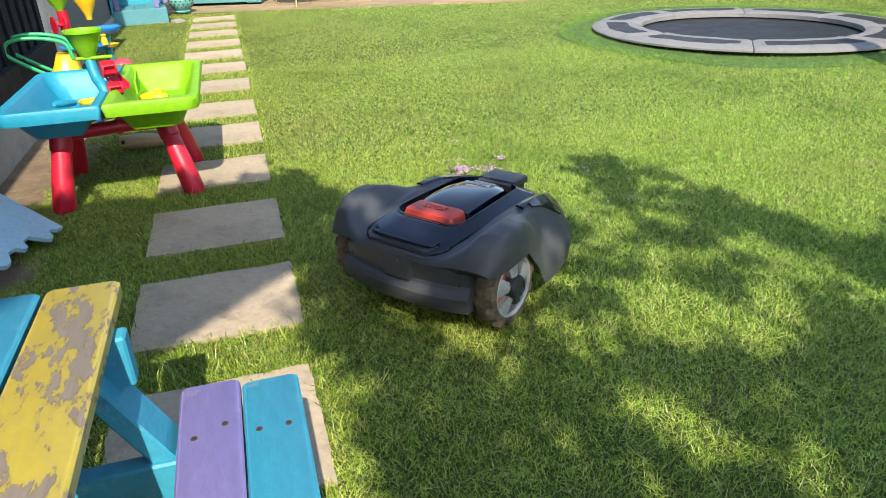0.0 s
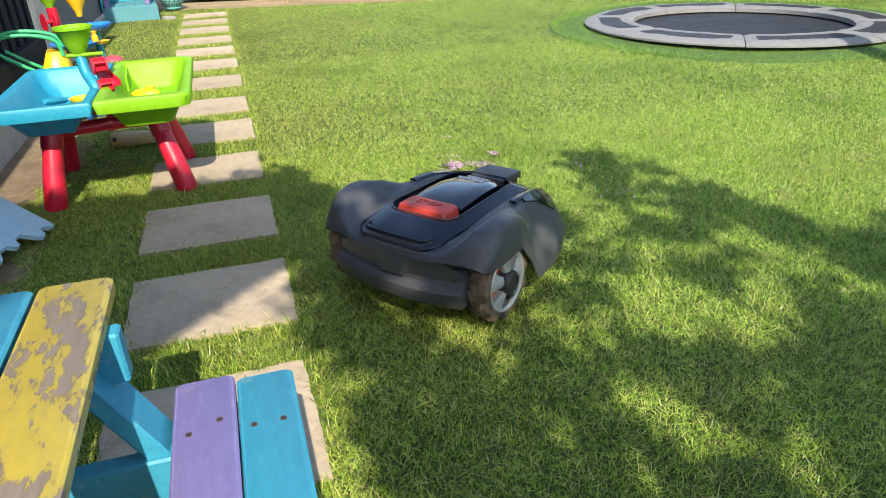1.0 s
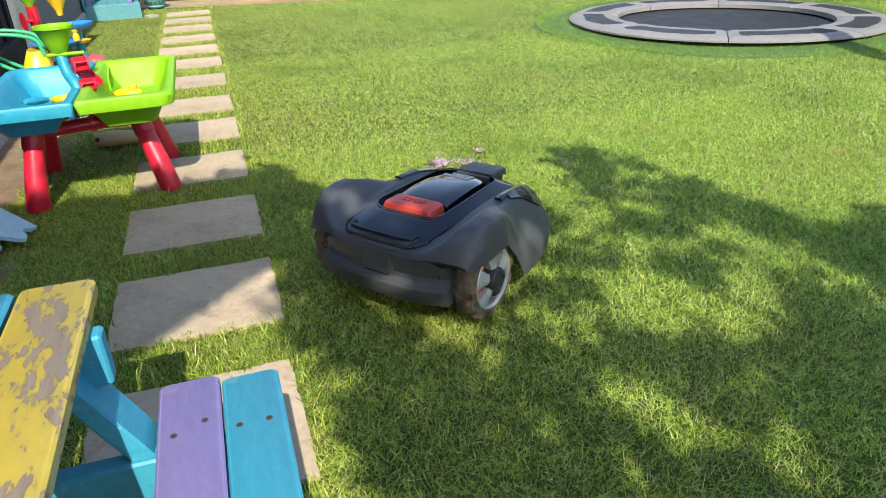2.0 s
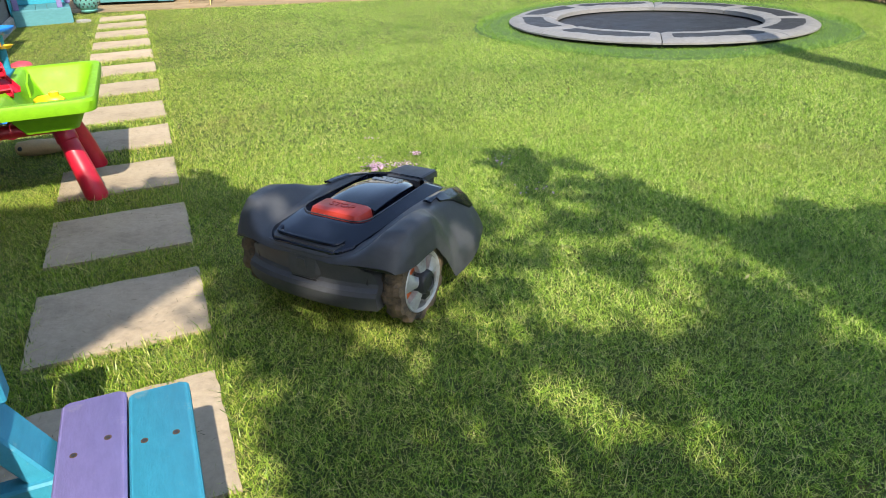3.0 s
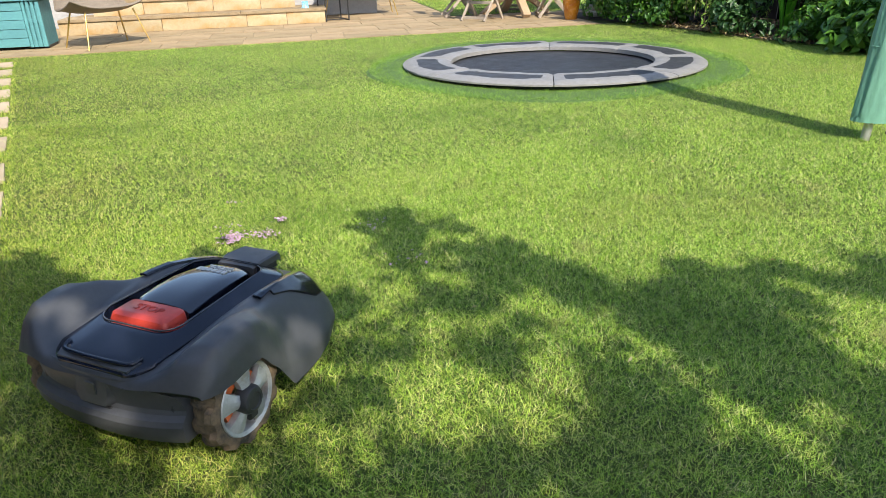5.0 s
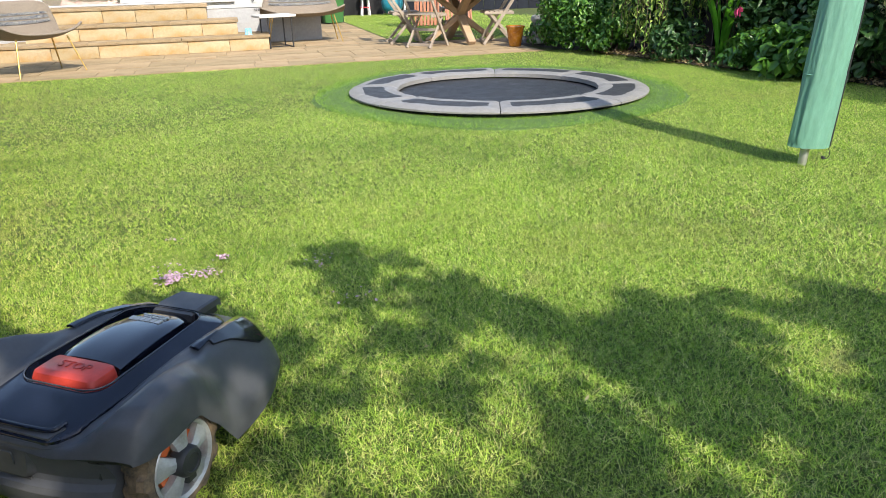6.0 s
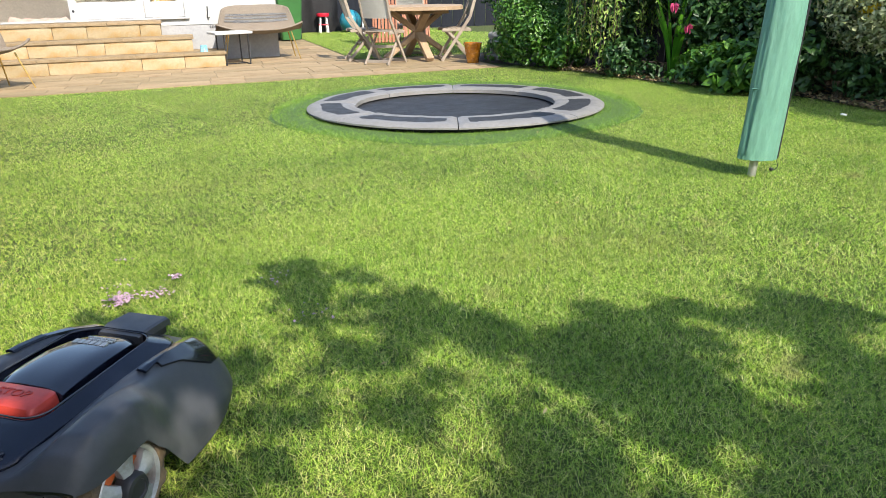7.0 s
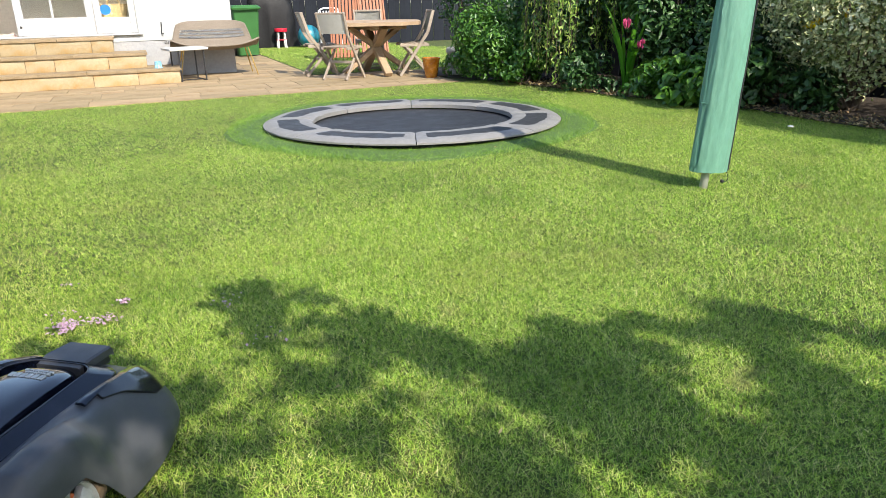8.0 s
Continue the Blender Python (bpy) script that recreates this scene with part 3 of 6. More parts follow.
# ---- house ----
house = thing("house", "white rendered house with grey plinth and glazed doors", "house", HOUSE, kind="structure")
W = 1.18
part("wall", boxes(((-0.46, W, 0.55), (0.96, W + 0.3, 2.7), 0.003), ((-5.6, W, 0.55), (-4.1, W + 0.3, 2.7), 0.003), ((-4.1, W, 2.25), (-0.46, W + 0.3, 2.7), 0.003),
                   ((-4.1, W + 0.002, 0.55), (-0.46, W + 0.3, 0.642), 0.0), ((0.66, W + 0.3, 0.55), (0.96, 6.5, 2.7), 0.003)), M_RENDER, house)
part("plinth", boxes(((-5.6, W + 0.012, 0.0), (0.95, W + 0.3, 0.548), 0.002), ((0.66, W + 0.3, 0.0), (0.95, 6.5, 0.548), 0.002)), M_PLINTH, house, "grey painted plinth")
part("roof", boxes(((-5.8, W - 0.25, 2.7), (1.2, 6.7, 2.82), 0.01)), M_PLINTH, house)
room = part("room", boxes(((-4.4, W + 0.3, 0.5), (-0.2, 4.5, 0.6), 0), ((-4.4, 3.0, 0.5), (-0.2, 3.1, 2.7), 0), ((-4.5, W + 0.3, 0.5), (-4.4, 4.6, 2.7), 0), ((-0.2, W + 0.3, 0.5), (-0.1, 4.6, 2.7), 0),
                          ((-4.4, W + 0.3, 2.5), (-0.2, 4.5, 2.6), 0)), M_DARKROOM, house)
part("door_sill", boxes(((-4.15, W - 0.05, 0.645), (-0.40, W + 0.1, 0.672), 0.006)), M_UPVC, house)


def leaf_frame(u0, u1, z0, z1, stile, rail, v0, mull=()):
    bm = boxes(((u0, v0, z0), (u0 + stile, v0 + 0.06, z1), 0.006), ((u1 - stile, v0, z0), (u1, v0 + 0.06, z1), 0.006),
               ((u0 + stile, v0 + 0.003, z0), (u1 - stile, v0 + 0.057, z0 + rail), 0.004), ((u0 + stile, v0 + 0.003, z1 - stile), (u1 - stile, v0 + 0.057, z1), 0.004))
    for c in mull:
        box(bm, (c - 0.015, v0 + 0.012, z0 + rail), (c + 0.015, v0 + 0.05, z1 - stile), 0.003)
    return bm


def glazed(name, label, u0, u1, stile, rail, v0, mull=()):
    d = part(name, leaf_frame(u0, u1, 0.675, 2.24, stile, rail, v0, mull), M_UPVC, house, label)
    pane = part("pane", boxes(((u0 + stile - 0.005, v0 + 0.026, 0.675 + rail - 0.005), (u1 - stile + 0.005, v0 + 0.034, 2.24 - stile), 0)), M_GLASS, d)
    pane.visible_shadow = False
    return d


door = glazed("door", "white glazed double door", -2.09, -1.045, 0.105, 0.245, W + 0.02, (-1.60,))
bm = bmesh.new()
lathe(bm, [(0.0, 0), (0.016, 0.002), (0.018, 0.012), (0.012, 0.02), (0, 0.021)], 14, pose(-2.035, W + 0.02, 0.80, 90, 0, 0))
part("door_knob", bm, M_BLACK, door)
side = glazed("side_window", "white framed side light", -1.04, -0.462, 0.095, 0.235, W + 0.02)
bm = bmesh.new()
lathe(bm, [(0.075, 0.0), (0.075, 0.002), (0, 0.002)], 28, pose(-0.875, W + 0.045, 1.02, 90, 0, 0))
roundel = part("sticker", bm, M_BLUETOY, side, "round blue sticker")
glazed("door", "white glazed door leaf", -4.1, -3.16, 0.105, 0.245, W + 0.02, (-3.6,))
bm = bmesh.new()
tube(bm, curve_pts([(-0.115, W - 0.012, 0.82), (-0.118, W - 0.02, 0.74), (-0.13, W - 0.02, 0.66), (-0.115, W - 0.03, 0.645), (-0.10, W - 0.03, 0.66)], 5), 0.008, 8)
hook = part("wall_hook", bm, M_BLACK)
hook.matrix_basis = HOUSE
tagged(hook, "small black iron door hook on the white wall", "hook")
bm = boxes(((-0.12, W + 0.004, 0.49), (0.10, W + 0.018, 0.535), 0.003))
vent = part("air_vent", bm, M_PLINTH, m=HOUSE)
tagged(vent, "grey air brick vent in the plinth", "vent")
for j in range(2):
    for i in range(8):
        part("slot", boxes(((-0.105 + i * 0.025, W, 0.496 + j * 0.019), (-0.09 + i * 0.025, W + 0.006, 0.51 + j * 0.019), 0)), M_BLACK, vent)


# ---- fences ----
fence = thing("fence_left", "dark grey vertical board fence on a concrete base", "fence", kind="structure")
bm = riven(0.03, 3.0, 0.40, 3, 10, 0.004, 0.006)
part("gravel_board", bm, M_CONCRETE, fence, "weathered concrete base board", m=pose(-1.10, 1.6, 0.20), smooth=50)
part("rail", boxes(((-1.19, -3, 0.20), (-1.10, 5.36, 0.38), 0.006)), M_FENCE, fence)
plank = mesh_ob("board", boxes(((-0.012, -0.045, 0), (0.012, 0.045, 1.55), 0.004)), M_FENCE)
for k in range(86):
    share("board", plank, fence, pose(-1.16 + (0.008 if k % 2 else -0.008), -2.95 + k * 0.097, 0.38, 0, 0, random.uniform(-1, 1)))
part("post", boxes(((-1.30, 5.40, -0.2), (-1.10, 5.70, 2.0), 0.012)), mat("cream_concrete", (0.55, 0.50, 0.43), (0.46, 0.42, 0.36), 5, 0.95, bump=0.5, bump_scale=60), fence, "cream concrete post")
wall = part("wall_pebbledash", boxes(((-1.5, 5.71, -0.2), (-1.22, 12.5, 2.2), 0.01)), M_PEBBLE)
tagged(wall, "dark grey pebbledashed garden wall", "wall", kind="structure")
part("kerb", boxes(((-1.26, 5.72, -0.05), (-1.18, 12.0, 0.1), 0.01)), M_CONCRETE, wall)

fence = thing("fence_right", "dark blue-grey vertical board garden fence", "fence", kind="structure")
far_plank = mesh_ob("board", boxes(((-0.012, -0.082, 0), (0.012, 0.082, 1.9), 0.004)), M_FENCE)
for k in range(60):
    share("board", far_plank, fence, pose(8.9 + (0.014 if k % 2 else -0.014), -0.5 + k * 0.147, -0.05))
fence = thing("fence_back", "dark blue-grey board fence at the garden's end", "fence", kind="structure")
for k in range(70):
    share("board", far_plank, fence, pose(5.0 + k * 0.147, 18.6 - k * 0.055 + (0.014 if k % 2 else -0.014), -0.05, 0, 0, 69))
fence = thing("fence_behind", "dark board fence closing the garden", "fence", kind="structure")
for k in range(68):
    share("board", far_plank, fence, pose(-1.1 + k * 0.147, -7.5, -0.05, 0, 0, 90))


# ---- sunken trampoline ----
def trampoline():
    t = thing("trampoline", "round in-ground trampoline with grey and black padded rim", "trampoline", TRAMP)
    R0, R1 = 0.93, 1.375
    bm = bmesh.new()
    lathe(bm, [(0.0, -0.064), (0.5, -0.062), (0.90, -0.054), (1.04, -0.048)], 64)
    part("jumping_mat", bm, M_MAT, t, "black woven jumping mat")
    bm = bmesh.new()
    lathe(bm, [(1.28, -0.16), (1.33, -0.02), (1.34, -0.005), (1.30, -0.005)], 64)
    part("frame_ring", bm, M_BLACK, t)

    def pad(r0, r1, a0, a1, z0, thick, nr, na, puff):
        bm = bmesh.new()
        top = [[None] * (na + 1) for _ in range(nr + 1)]
        low = [[None] * (na + 1) for _ in range(nr + 1)]
        for i in range(nr + 1):
            for j in range(na + 1):
                f, g = i / nr, j / na
                r, a = r0 + (r1 - r0) * f, a0 + (a1 - a0) * g
                q = Vector((r * math.cos(a), r * math.sin(a), 0))
                e = (min(1, 6 * (1 - f)) ** 0.5) * (0.35 + 0.65 * min(1, 7 * f) ** 0.5) * (1 + 0.2 * max(0, 1 - abs(f - 0.13) / 0.13)) * min(1, 14 * min(g, 1 - g) + 0.25) ** 0.5
                rr = r + (noise.noise(q * 7) * 0.010 if i == 0 else 0)
                z = z0 + thick * e + noise.noise(q * 5) * puff + noise.noise(q * 16) * puff * 0.4
                top[i][j] = bm.verts.new((rr * math.cos(a), rr * math.sin(a), z))
                low[i][j] = bm.verts.new((rr * math.cos(a), rr * math.sin(a), z0 - thick * (0.5 if f > 0.25 else 1.05)))
        for i in range(nr):
            for j in range(na):
                bm.faces.new((top[i][j], top[i + 1][j], top[i + 1][j + 1], top[i][j + 1]))
                bm.faces.new((low[i][j], low[i][j + 1], low[i + 1][j + 1], low[i + 1][j]))
        for j in range(na):
            bm.faces.new((top[0][j], top[0][j + 1], low[0][j + 1], low[0][j]))
            bm.faces.new((top[nr][j], low[nr][j], low[nr][j + 1], top[nr][j + 1]))
        for i in range(nr):
            bm.faces.new((top[i][0], low[i][0], low[i + 1][0], top[i + 1][0]))
            bm.faces.new((top[i][na], top[i + 1][na], low[i + 1][na], low[i][na]))
        return bm

    for k in range(8):
        a0, a1 = k * math.tau / 8, (k + 1) * math.tau / 8
        p = part("pad", pad(R0, R1, a0 + 0.003, a1 - 0.003, -0.012, 0.026, 10, 24, 0.006), M_PAD_GREY, t, smooth=60)
        part("panel", pad(R0 + 0.115, R1 - 0.105, a0 + 0.075, a1 - 0.075, 0.0125, 0.004, 5, 16, 0.005), M_PAD_BLACK, p, "black panel", smooth=60)
    return t


trampoline()


# ---- covered rotary line ----
def rotary_line():
    t = thing("rotary_washing_line", "folded rotary washing line in a green fabric cover", "washing line", pose(4.405, 2.225, 0, 0, 3.2, -29.6))
    bm = bmesh.new()
    lathe(bm, [(0.024, -0.05), (0.024, 1.9), (0, 1.9)], 16)
    part("pole", bm, M_STEEL, t, "dull steel pole")
    bm, rings, n = bmesh.new(), [], 72
    for i in range(91):
        f = i / 90
        z = 0.095 + f * 1.87
        w = 0.120 - 0.012 * math.sin(f * 3.1) - (0.06 * max(0, (f - 0.9) / 0.1))
        d = 0.062 + 0.012 * math.sin(f * 5)
        ring = []
        for k in range(n):
            a = k * math.tau / n
            q = Vector((math.cos(a) * 1.4, math.sin(a) * 1.4, z * 1.6))
            fold = 1 + 0.04 * noise.noise(q * 1.7) + 0.085 * noise.noise(Vector((q.x * 3, q.y * 3, q.z * 1.1))) + 0.09 * (0.4 - abs(noise.noise(Vector((q.x * 3.4 + z * 1.2, q.y * 3.4, q.z * 0.9 + 7))))) + 0.035 * (0.4 - abs(noise.noise(Vector((q.x * 7 - z * 2, q.y * 7, q.z * 2.2)))))
            if i < 2:
                fold *= 0.97 + 0.03 * math.sin(a * 16)
            ring.append(Vector((math.cos(a) * w * fold + 0.012, math.sin(a) * d * fold, z + (0.002 * math.sin(a * 16) if i == 0 else 0))))
        rings.append(ring)
    loft(bm, rings)
    c = part("cover", bm, M_SLEEVE, t, smooth=80)
    bm = bmesh.new()
    for z in (0.50,):
        tube(bm, [Vector((math.cos(k / 15 * math.pi + math.pi) * 0.116 + 0.012, math.sin(k / 15 * math.pi + math.pi) * 0.066, z)) for k in range(16)], 0.003, 5)
    part("seam", bm, M_SLEEVE, c)
    bm = bmesh.new()
    tube(bm, [(0.135, -0.012, 0.10 + k * 0.09) for k in range(20)], 0.006, 6)
    part("zip", bm, M_BLACK, c, "black zip edge")
    bm = bmesh.new()
    tube(bm, curve_pts([(0.12, -0.02, 0.10), (0.135, -0.03, 0.06), (0.115, -0.035, 0.035), (0.10, -0.03, 0.045)], 5), 0.0025, 6)
    box(bm, (0.088, -0.042, 0.03), (0.106, -0.022, 0.048), 0.004)
    part("drawcord", bm, M_BLACK, c, "black drawcord with toggle")


rotary_line()


# ---- robot mower ----
MOW_KEYS = {   # along the length, rear to front: height and half-width of each line of the shell
    "x": (-0.345, -0.338, -0.315, -0.275, -0.20, -0.14, -0.08, -0.02, 0.045, 0.117, 0.19, 0.262, 0.312, 0.340),
    "zt": (0.196, 0.220, 0.228, 0.236, 0.246, 0.254, 0.259, 0.260, 0.257, 0.249, 0.234, 0.212, 0.180, 0.136),
    "yt": (0.095, 0.105, 0.118, 0.128, 0.135, 0.138, 0.140, 0.140, 0.139, 0.135, 0.125, 0.110, 0.090, 0.075),
    "zv": (0.197, 0.219, 0.224, 0.229, 0.236, 0.242, 0.248, 0.252, 0.254, 0.248, 0.234, 0.210, 0.180, 0.140),
    "yv": (0.130, 0.140, 0.152, 0.162, 0.170, 0.174, 0.176, 0.177, 0.176, 0.171, 0.161, 0.145, 0.121, 0.095),
    "zc": (0.196, 0.228, 0.262, 0.286, 0.296, 0.296, 0.284, 0.256, 0.236, 0.224, 0.209, 0.188, 0.160, 0.121),
    "yc": (0.188, 0.196, 0.206, 0.214, 0.219, 0.220, 0.216, 0.208, 0.201, 0.196, 0.189, 0.176, 0.152, 0.118),
    "zo": (0.193, 0.216, 0.256, 0.284, 0.292, 0.288, 0.262, 0.206, 0.168, 0.150, 0.140, 0.128, 0.113, 0.095),
    "yo": (0.236, 0.250, 0.262, 0.268, 0.271, 0.272, 0.266, 0.250, 0.240, 0.238, 0.234, 0.222, 0.190, 0.145),
    "zm": (0.190, 0.202, 0.224, 0.240, 0.250, 0.246, 0.204, 0.116, 0.096, 0.090, 0.087, 0.086, 0.084, 0.080),
    "ym": (0.256, 0.268, 0.279, 0.284, 0.286, 0.286, 0.284, 0.280, 0.277, 0.273, 0.262, 0.240, 0.200, 0.150),
    "zb": (0.188, 0.188, 0.188, 0.190, 0.197, 0.198, 0.140, 0.050, 0.045, 0.044, 0.046, 0.050, 0.056, 0.062),
    "yb": (0.260, 0.272, 0.283, 0.288, 0.290, 0.290, 0.289, 0.286, 0.281, 0.273, 0.256, 0.228, 0.188, 0.140)}


def mow_at(key, x):
    xs, ys = MOW_KEYS["x"], MOW_KEYS[key]
    return sum(w * float(np.interp(x + d, xs, ys)) for w, d in ((0.5, 0), (0.25, -0.006), (0.25, 0.006)))


def mow_row(x, side):
    """The shell's line of points from the ridge (0) to the skirt at one place along it; the rear corners sweep forward."""
    keys = [(0.0, mow_at("zt", x)), (mow_at("yt", x), mow_at("zt", x) - 0.006), (mow_at("yv", x), mow_at("zv", x)), (mow_at("yc", x), mow_at("zc", x)),
            (mow_at("yo", x), mow_at("zo", x)), (mow_at("ym", x), mow_at("zm", x)), (mow_at("yb", x), mow_at("zb", x))]
    back = max(0.0, min(1.0, (-0.10 - x) / 0.2))
    return [Vector((x + back * 0.046 * (max(0.0, y - 0.13) / 0.15) ** 1.25, side * y, z)) for y, z in keys]


def mow_point(x, v, side, off=0.0):
    row = mow_row(x, side)
    i = min(int(v), 5)
    return row[i].lerp(row[i + 1], v - i) + Vector((0, side * off * 0.5, off))


def mow_patch(x0, x1, v0, v1, off, nx, nv, side, thick=0.006, taper=None):
    """A panel that follows the shell at a small distance."""
    bm = bmesh.new()
    top, low = [], []
    for i in range(nx + 1):
        f = i / nx
        x = x0 + (x1 - x0) * f
        a, b = (v0, v1) if not taper else taper(f)
        top.append([bm.verts.new(mow_point(x, a + (b - a) * j / nv, side, off)) for j in range(nv + 1)])
        low.append([bm.verts.new(mow_point(x, a + (b - a) * j / nv, side, off - thick)) for j in range(nv + 1)])
    for i in range(nx):
        for j in range(nv):
            bm.faces.new((top[i][j], top[i + 1][j], top[i + 1][j + 1], top[i][j + 1]))
    loop = lambda g: [g[i][0] for i in range(nx)] + [g[nx][j] for j in range(nv)] + [g[i][nv] for i in range(nx, 0, -1)] + [g[0][j] for j in range(nv, 0, -1)]
    a, b = loop(top), loop(low)
    for k in range(len(a)):
        l = (k + 1) % len(a)
        bm.faces.new((a[k], a[l], b[l], b[k]))
    bmesh.ops.recalc_face_normals(bm, faces=bm.faces)
    return bm


def text_mesh(body, size, depth):
    c = bpy.data.curves.new("text", "FONT")
    c.body, c.size, c.extrude, c.align_x, c.align_y = body, size, depth, "CENTER", "CENTER"
    ob = bpy.data.objects.new("text", c)
    scene.collection.objects.link(ob)
    me = bpy.data.meshes.new_from_object(ob.evaluated_get(bpy.context.evaluated_depsgraph_get()))
    bpy.data.objects.remove(ob)
    return me


def wheel(parent, y, side):
    turn = pose(-0.178, y, 0.110, 90 if side < 0 else -90, 0, 0)
    bm, n, rings = bmesh.new(), 66, []
    prof = [(0.090, 0.026), (0.104, 0.030), (0.116, 0.026), (0.121, 0.012), (0.121, -0.016), (0.114, -0.030), (0.088, -0.030)]
    for r, z in prof:
        ring = []
        for k in range(n):
            lug = 0.010 if (k % 6 < 3) == (z > 0) and r > 0.11 else 0.0
            a = k * math.tau / n
            ring.append(Vector(((r + lug - 0.007) * math.cos(a), (r + lug - 0.007) * math.sin(a), z)))
        rings.append(ring)
    loft(bm, rings, caps=False)
    part("tyre", bm, M_TYRE, parent, "muddy black tyre with chunky lugs", m=turn, smooth=25)
    bm = bmesh.new()
    lathe(bm, [(0.0, -0.002), (0.09, -0.002), (0.09, -0.02), (0, -0.02)], 32)
    part("disc", bm, M_RIM, parent, m=turn)
    for k in range(5):
        bm = bmesh.new()
        q = Matrix.Rotation(math.tau * (k + 0.5) / 5 + 0.3, 4, "Z")
        ring = [q @ Vector(c) for c in ((0.040, -0.012, 0), (0.062, -0.020, 0), (0.062, 0.020, 0), (0.040, 0.012, 0))]
        loft(bm, [[c + Vector((0, 0, -0.006)) for c in ring], [c + Vector((0, 0, 0.012)) for c in ring]])
        part("insert", bm, M_ORANGE, parent, "orange insert", m=turn)
    bm = bmesh.new()
    lathe(bm, [(0.079, 0.002), (0.081, 0.026), (0.089, 0.031), (0.093, 0.026), (0.093, -0.004), (0.079, -0.002)], 40)
    for k in range(5):   # broad paddle spokes, folded along the middle
        m = Matrix.Rotation(math.tau * k / 5 + 0.3, 4, "Z")
        ring = []
        for r, w, z in ((0.020, 0.013, 0.038), (0.045, 0.018, 0.035), (0.068, 0.027, 0.030), (0.083, 0.032, 0.027)):
            ring.append([m @ Vector(c) for c in ((r, -w, z - 0.022), (r, -w, z - 0.006), (r, -w * 0.25, z), (r, w * 0.25, z), (r, w, z - 0.006), (r, w, z - 0.022))])
        loft(bm, ring, caps=True)
    part("rim", bm, M_RIM, parent, "scuffed silver five-spoke rim", m=turn, smooth=18)
    bm = bmesh.new()
    lathe(bm, [(0.036, 0.016), (0.035, 0.040), (0.030, 0.047), (0.022, 0.049), (0.0205, 0.046), (0, 0.046)], 28)
    box(bm, (-0.016, -0.052, 0.020), (0.016, -0.022, 0.042), 0.005)
    part("hub_cap", bm, M_HUB, parent, "black hub cap", m=turn)


def deck_z(x, y):
    return mow_at("zt", x) + 0.012 - 0.55 * y * y


def robot_mower(m):
    t = thing("robot_mower", "graphite robotic lawn mower with red stop button and muddy wheels", "robot mower", m)
    xs = list(np.linspace(-0.345, -0.24, 22)) + list(np.linspace(-0.23, 0.340, 58))
    half = [i + k / 4 for i in range(6) for k in range(4)] + [6.0]
    # shell: one skin from side to side, its middle sunk under the deck
    bm = bmesh.new()
    rows = []
    for x in xs:
        sink = 0.045 * max(0.0, min(1.0, (x + 0.26) / 0.04, (0.21 - x) / 0.04))
        drop = lambda v: Vector((0, 0, -sink * max(0.0, min(1.0, (1.05 - v) / 0.15))))
        right = [mow_point(x, v, -1) + drop(v) for v in reversed(half)]
        left = [mow_point(x, v, 1) + drop(v) for v in half[1:]]
        rows.append([bm.verts.new(p) for p in right + left])
    for a, b in zip(rows, rows[1:]):
        for i in range(len(a) - 1):
            bm.faces.new((a[i], a[i + 1], b[i + 1], b[i]))
    bm.faces.new(list(reversed(rows[-1])))
    bm.faces.new(rows[0])
    for _ in range(3):
        bmesh.ops.smooth_vert(bm, verts=[v for v in bm.verts if not v.is_boundary], factor=0.3, use_axis_x=True, use_axis_y=True, use_axis_z=True)
    bmesh.ops.recalc_face_normals(bm, faces=bm.faces)
    part("shell", bm, M_SHELL, t, smooth=50)
    # chassis
    bm = bmesh.new()
    sect = lambda x, w, z0, z1: [Vector((x, -w, z0)), Vector((x, w, z0)), Vector((x, w, z1)), Vector((x, -w, z1))]
    loft(bm, [sect(-0.31, 0.185, 0.07, 0.185), sect(-0.09, 0.19, 0.055, 0.19), sect(-0.03, 0.22, 0.05, 0.17), sect(0.1, 0.22, 0.045, 0.14), sect(0.28, 0.17, 0.05, 0.12), sect(0.315, 0.12, 0.06, 0.1)])
    part("chassis", bm, M_BLACK, t)
    # rear panel: flat upper part with notched shoulders, proud lower bumper
    def rear_ring(z, w, x, n=30):
        return [Vector((x + 0.035 * abs(k / n * 2 - 1) ** 2.6 * (w / 0.21) ** 2, w * (k / n * 2 - 1), z)) for k in range(n + 1)]
    prof = [(0.062, 0.190, -0.300), (0.058, 0.200, -0.325), (0.064, 0.208, -0.345), (0.085, 0.213, -0.355), (0.112, 0.214, -0.358), (0.124, 0.213, -0.352), (0.132, 0.211, -0.338),
            (0.142, 0.209, -0.333), (0.168, 0.203, -0.337), (0.178, 0.196, -0.339), (0.184, 0.172, -0.340), (0.194, 0.162, -0.341), (0.214, 0.154, -0.341), (0.220, 0.148, -0.336), (0.220, 0.140, -0.32)]
    bm = bmesh.new()
    out = [rear_ring(*q) for q in prof]
    inner = [[p + Vector((0.03, 0, 0)) for p in r] for r in out]
    loft(bm, out, closed=False)
    for e in (0, -1):
        loft(bm, [[r[e] for r in out], [r[e] for r in inner]], closed=False)
    bmesh.ops.remove_doubles(bm, verts=bm.verts, dist=0.0004)
    bmesh.ops.recalc_face_normals(bm, faces=bm.faces)
    panel = part("rear_panel", bm, M_SHELL, t, "graphite rear panel with recessed grip", smooth=26)
    bm = bmesh.new()     # hood over the grip slot
    hood = lambda z, w, d: [Vector((-0.330, -w, z)), Vector((-0.330, w, z)), Vector((-0.330 - d, w - 0.012, z)), Vector((-0.330 - d, -w + 0.012, z))]
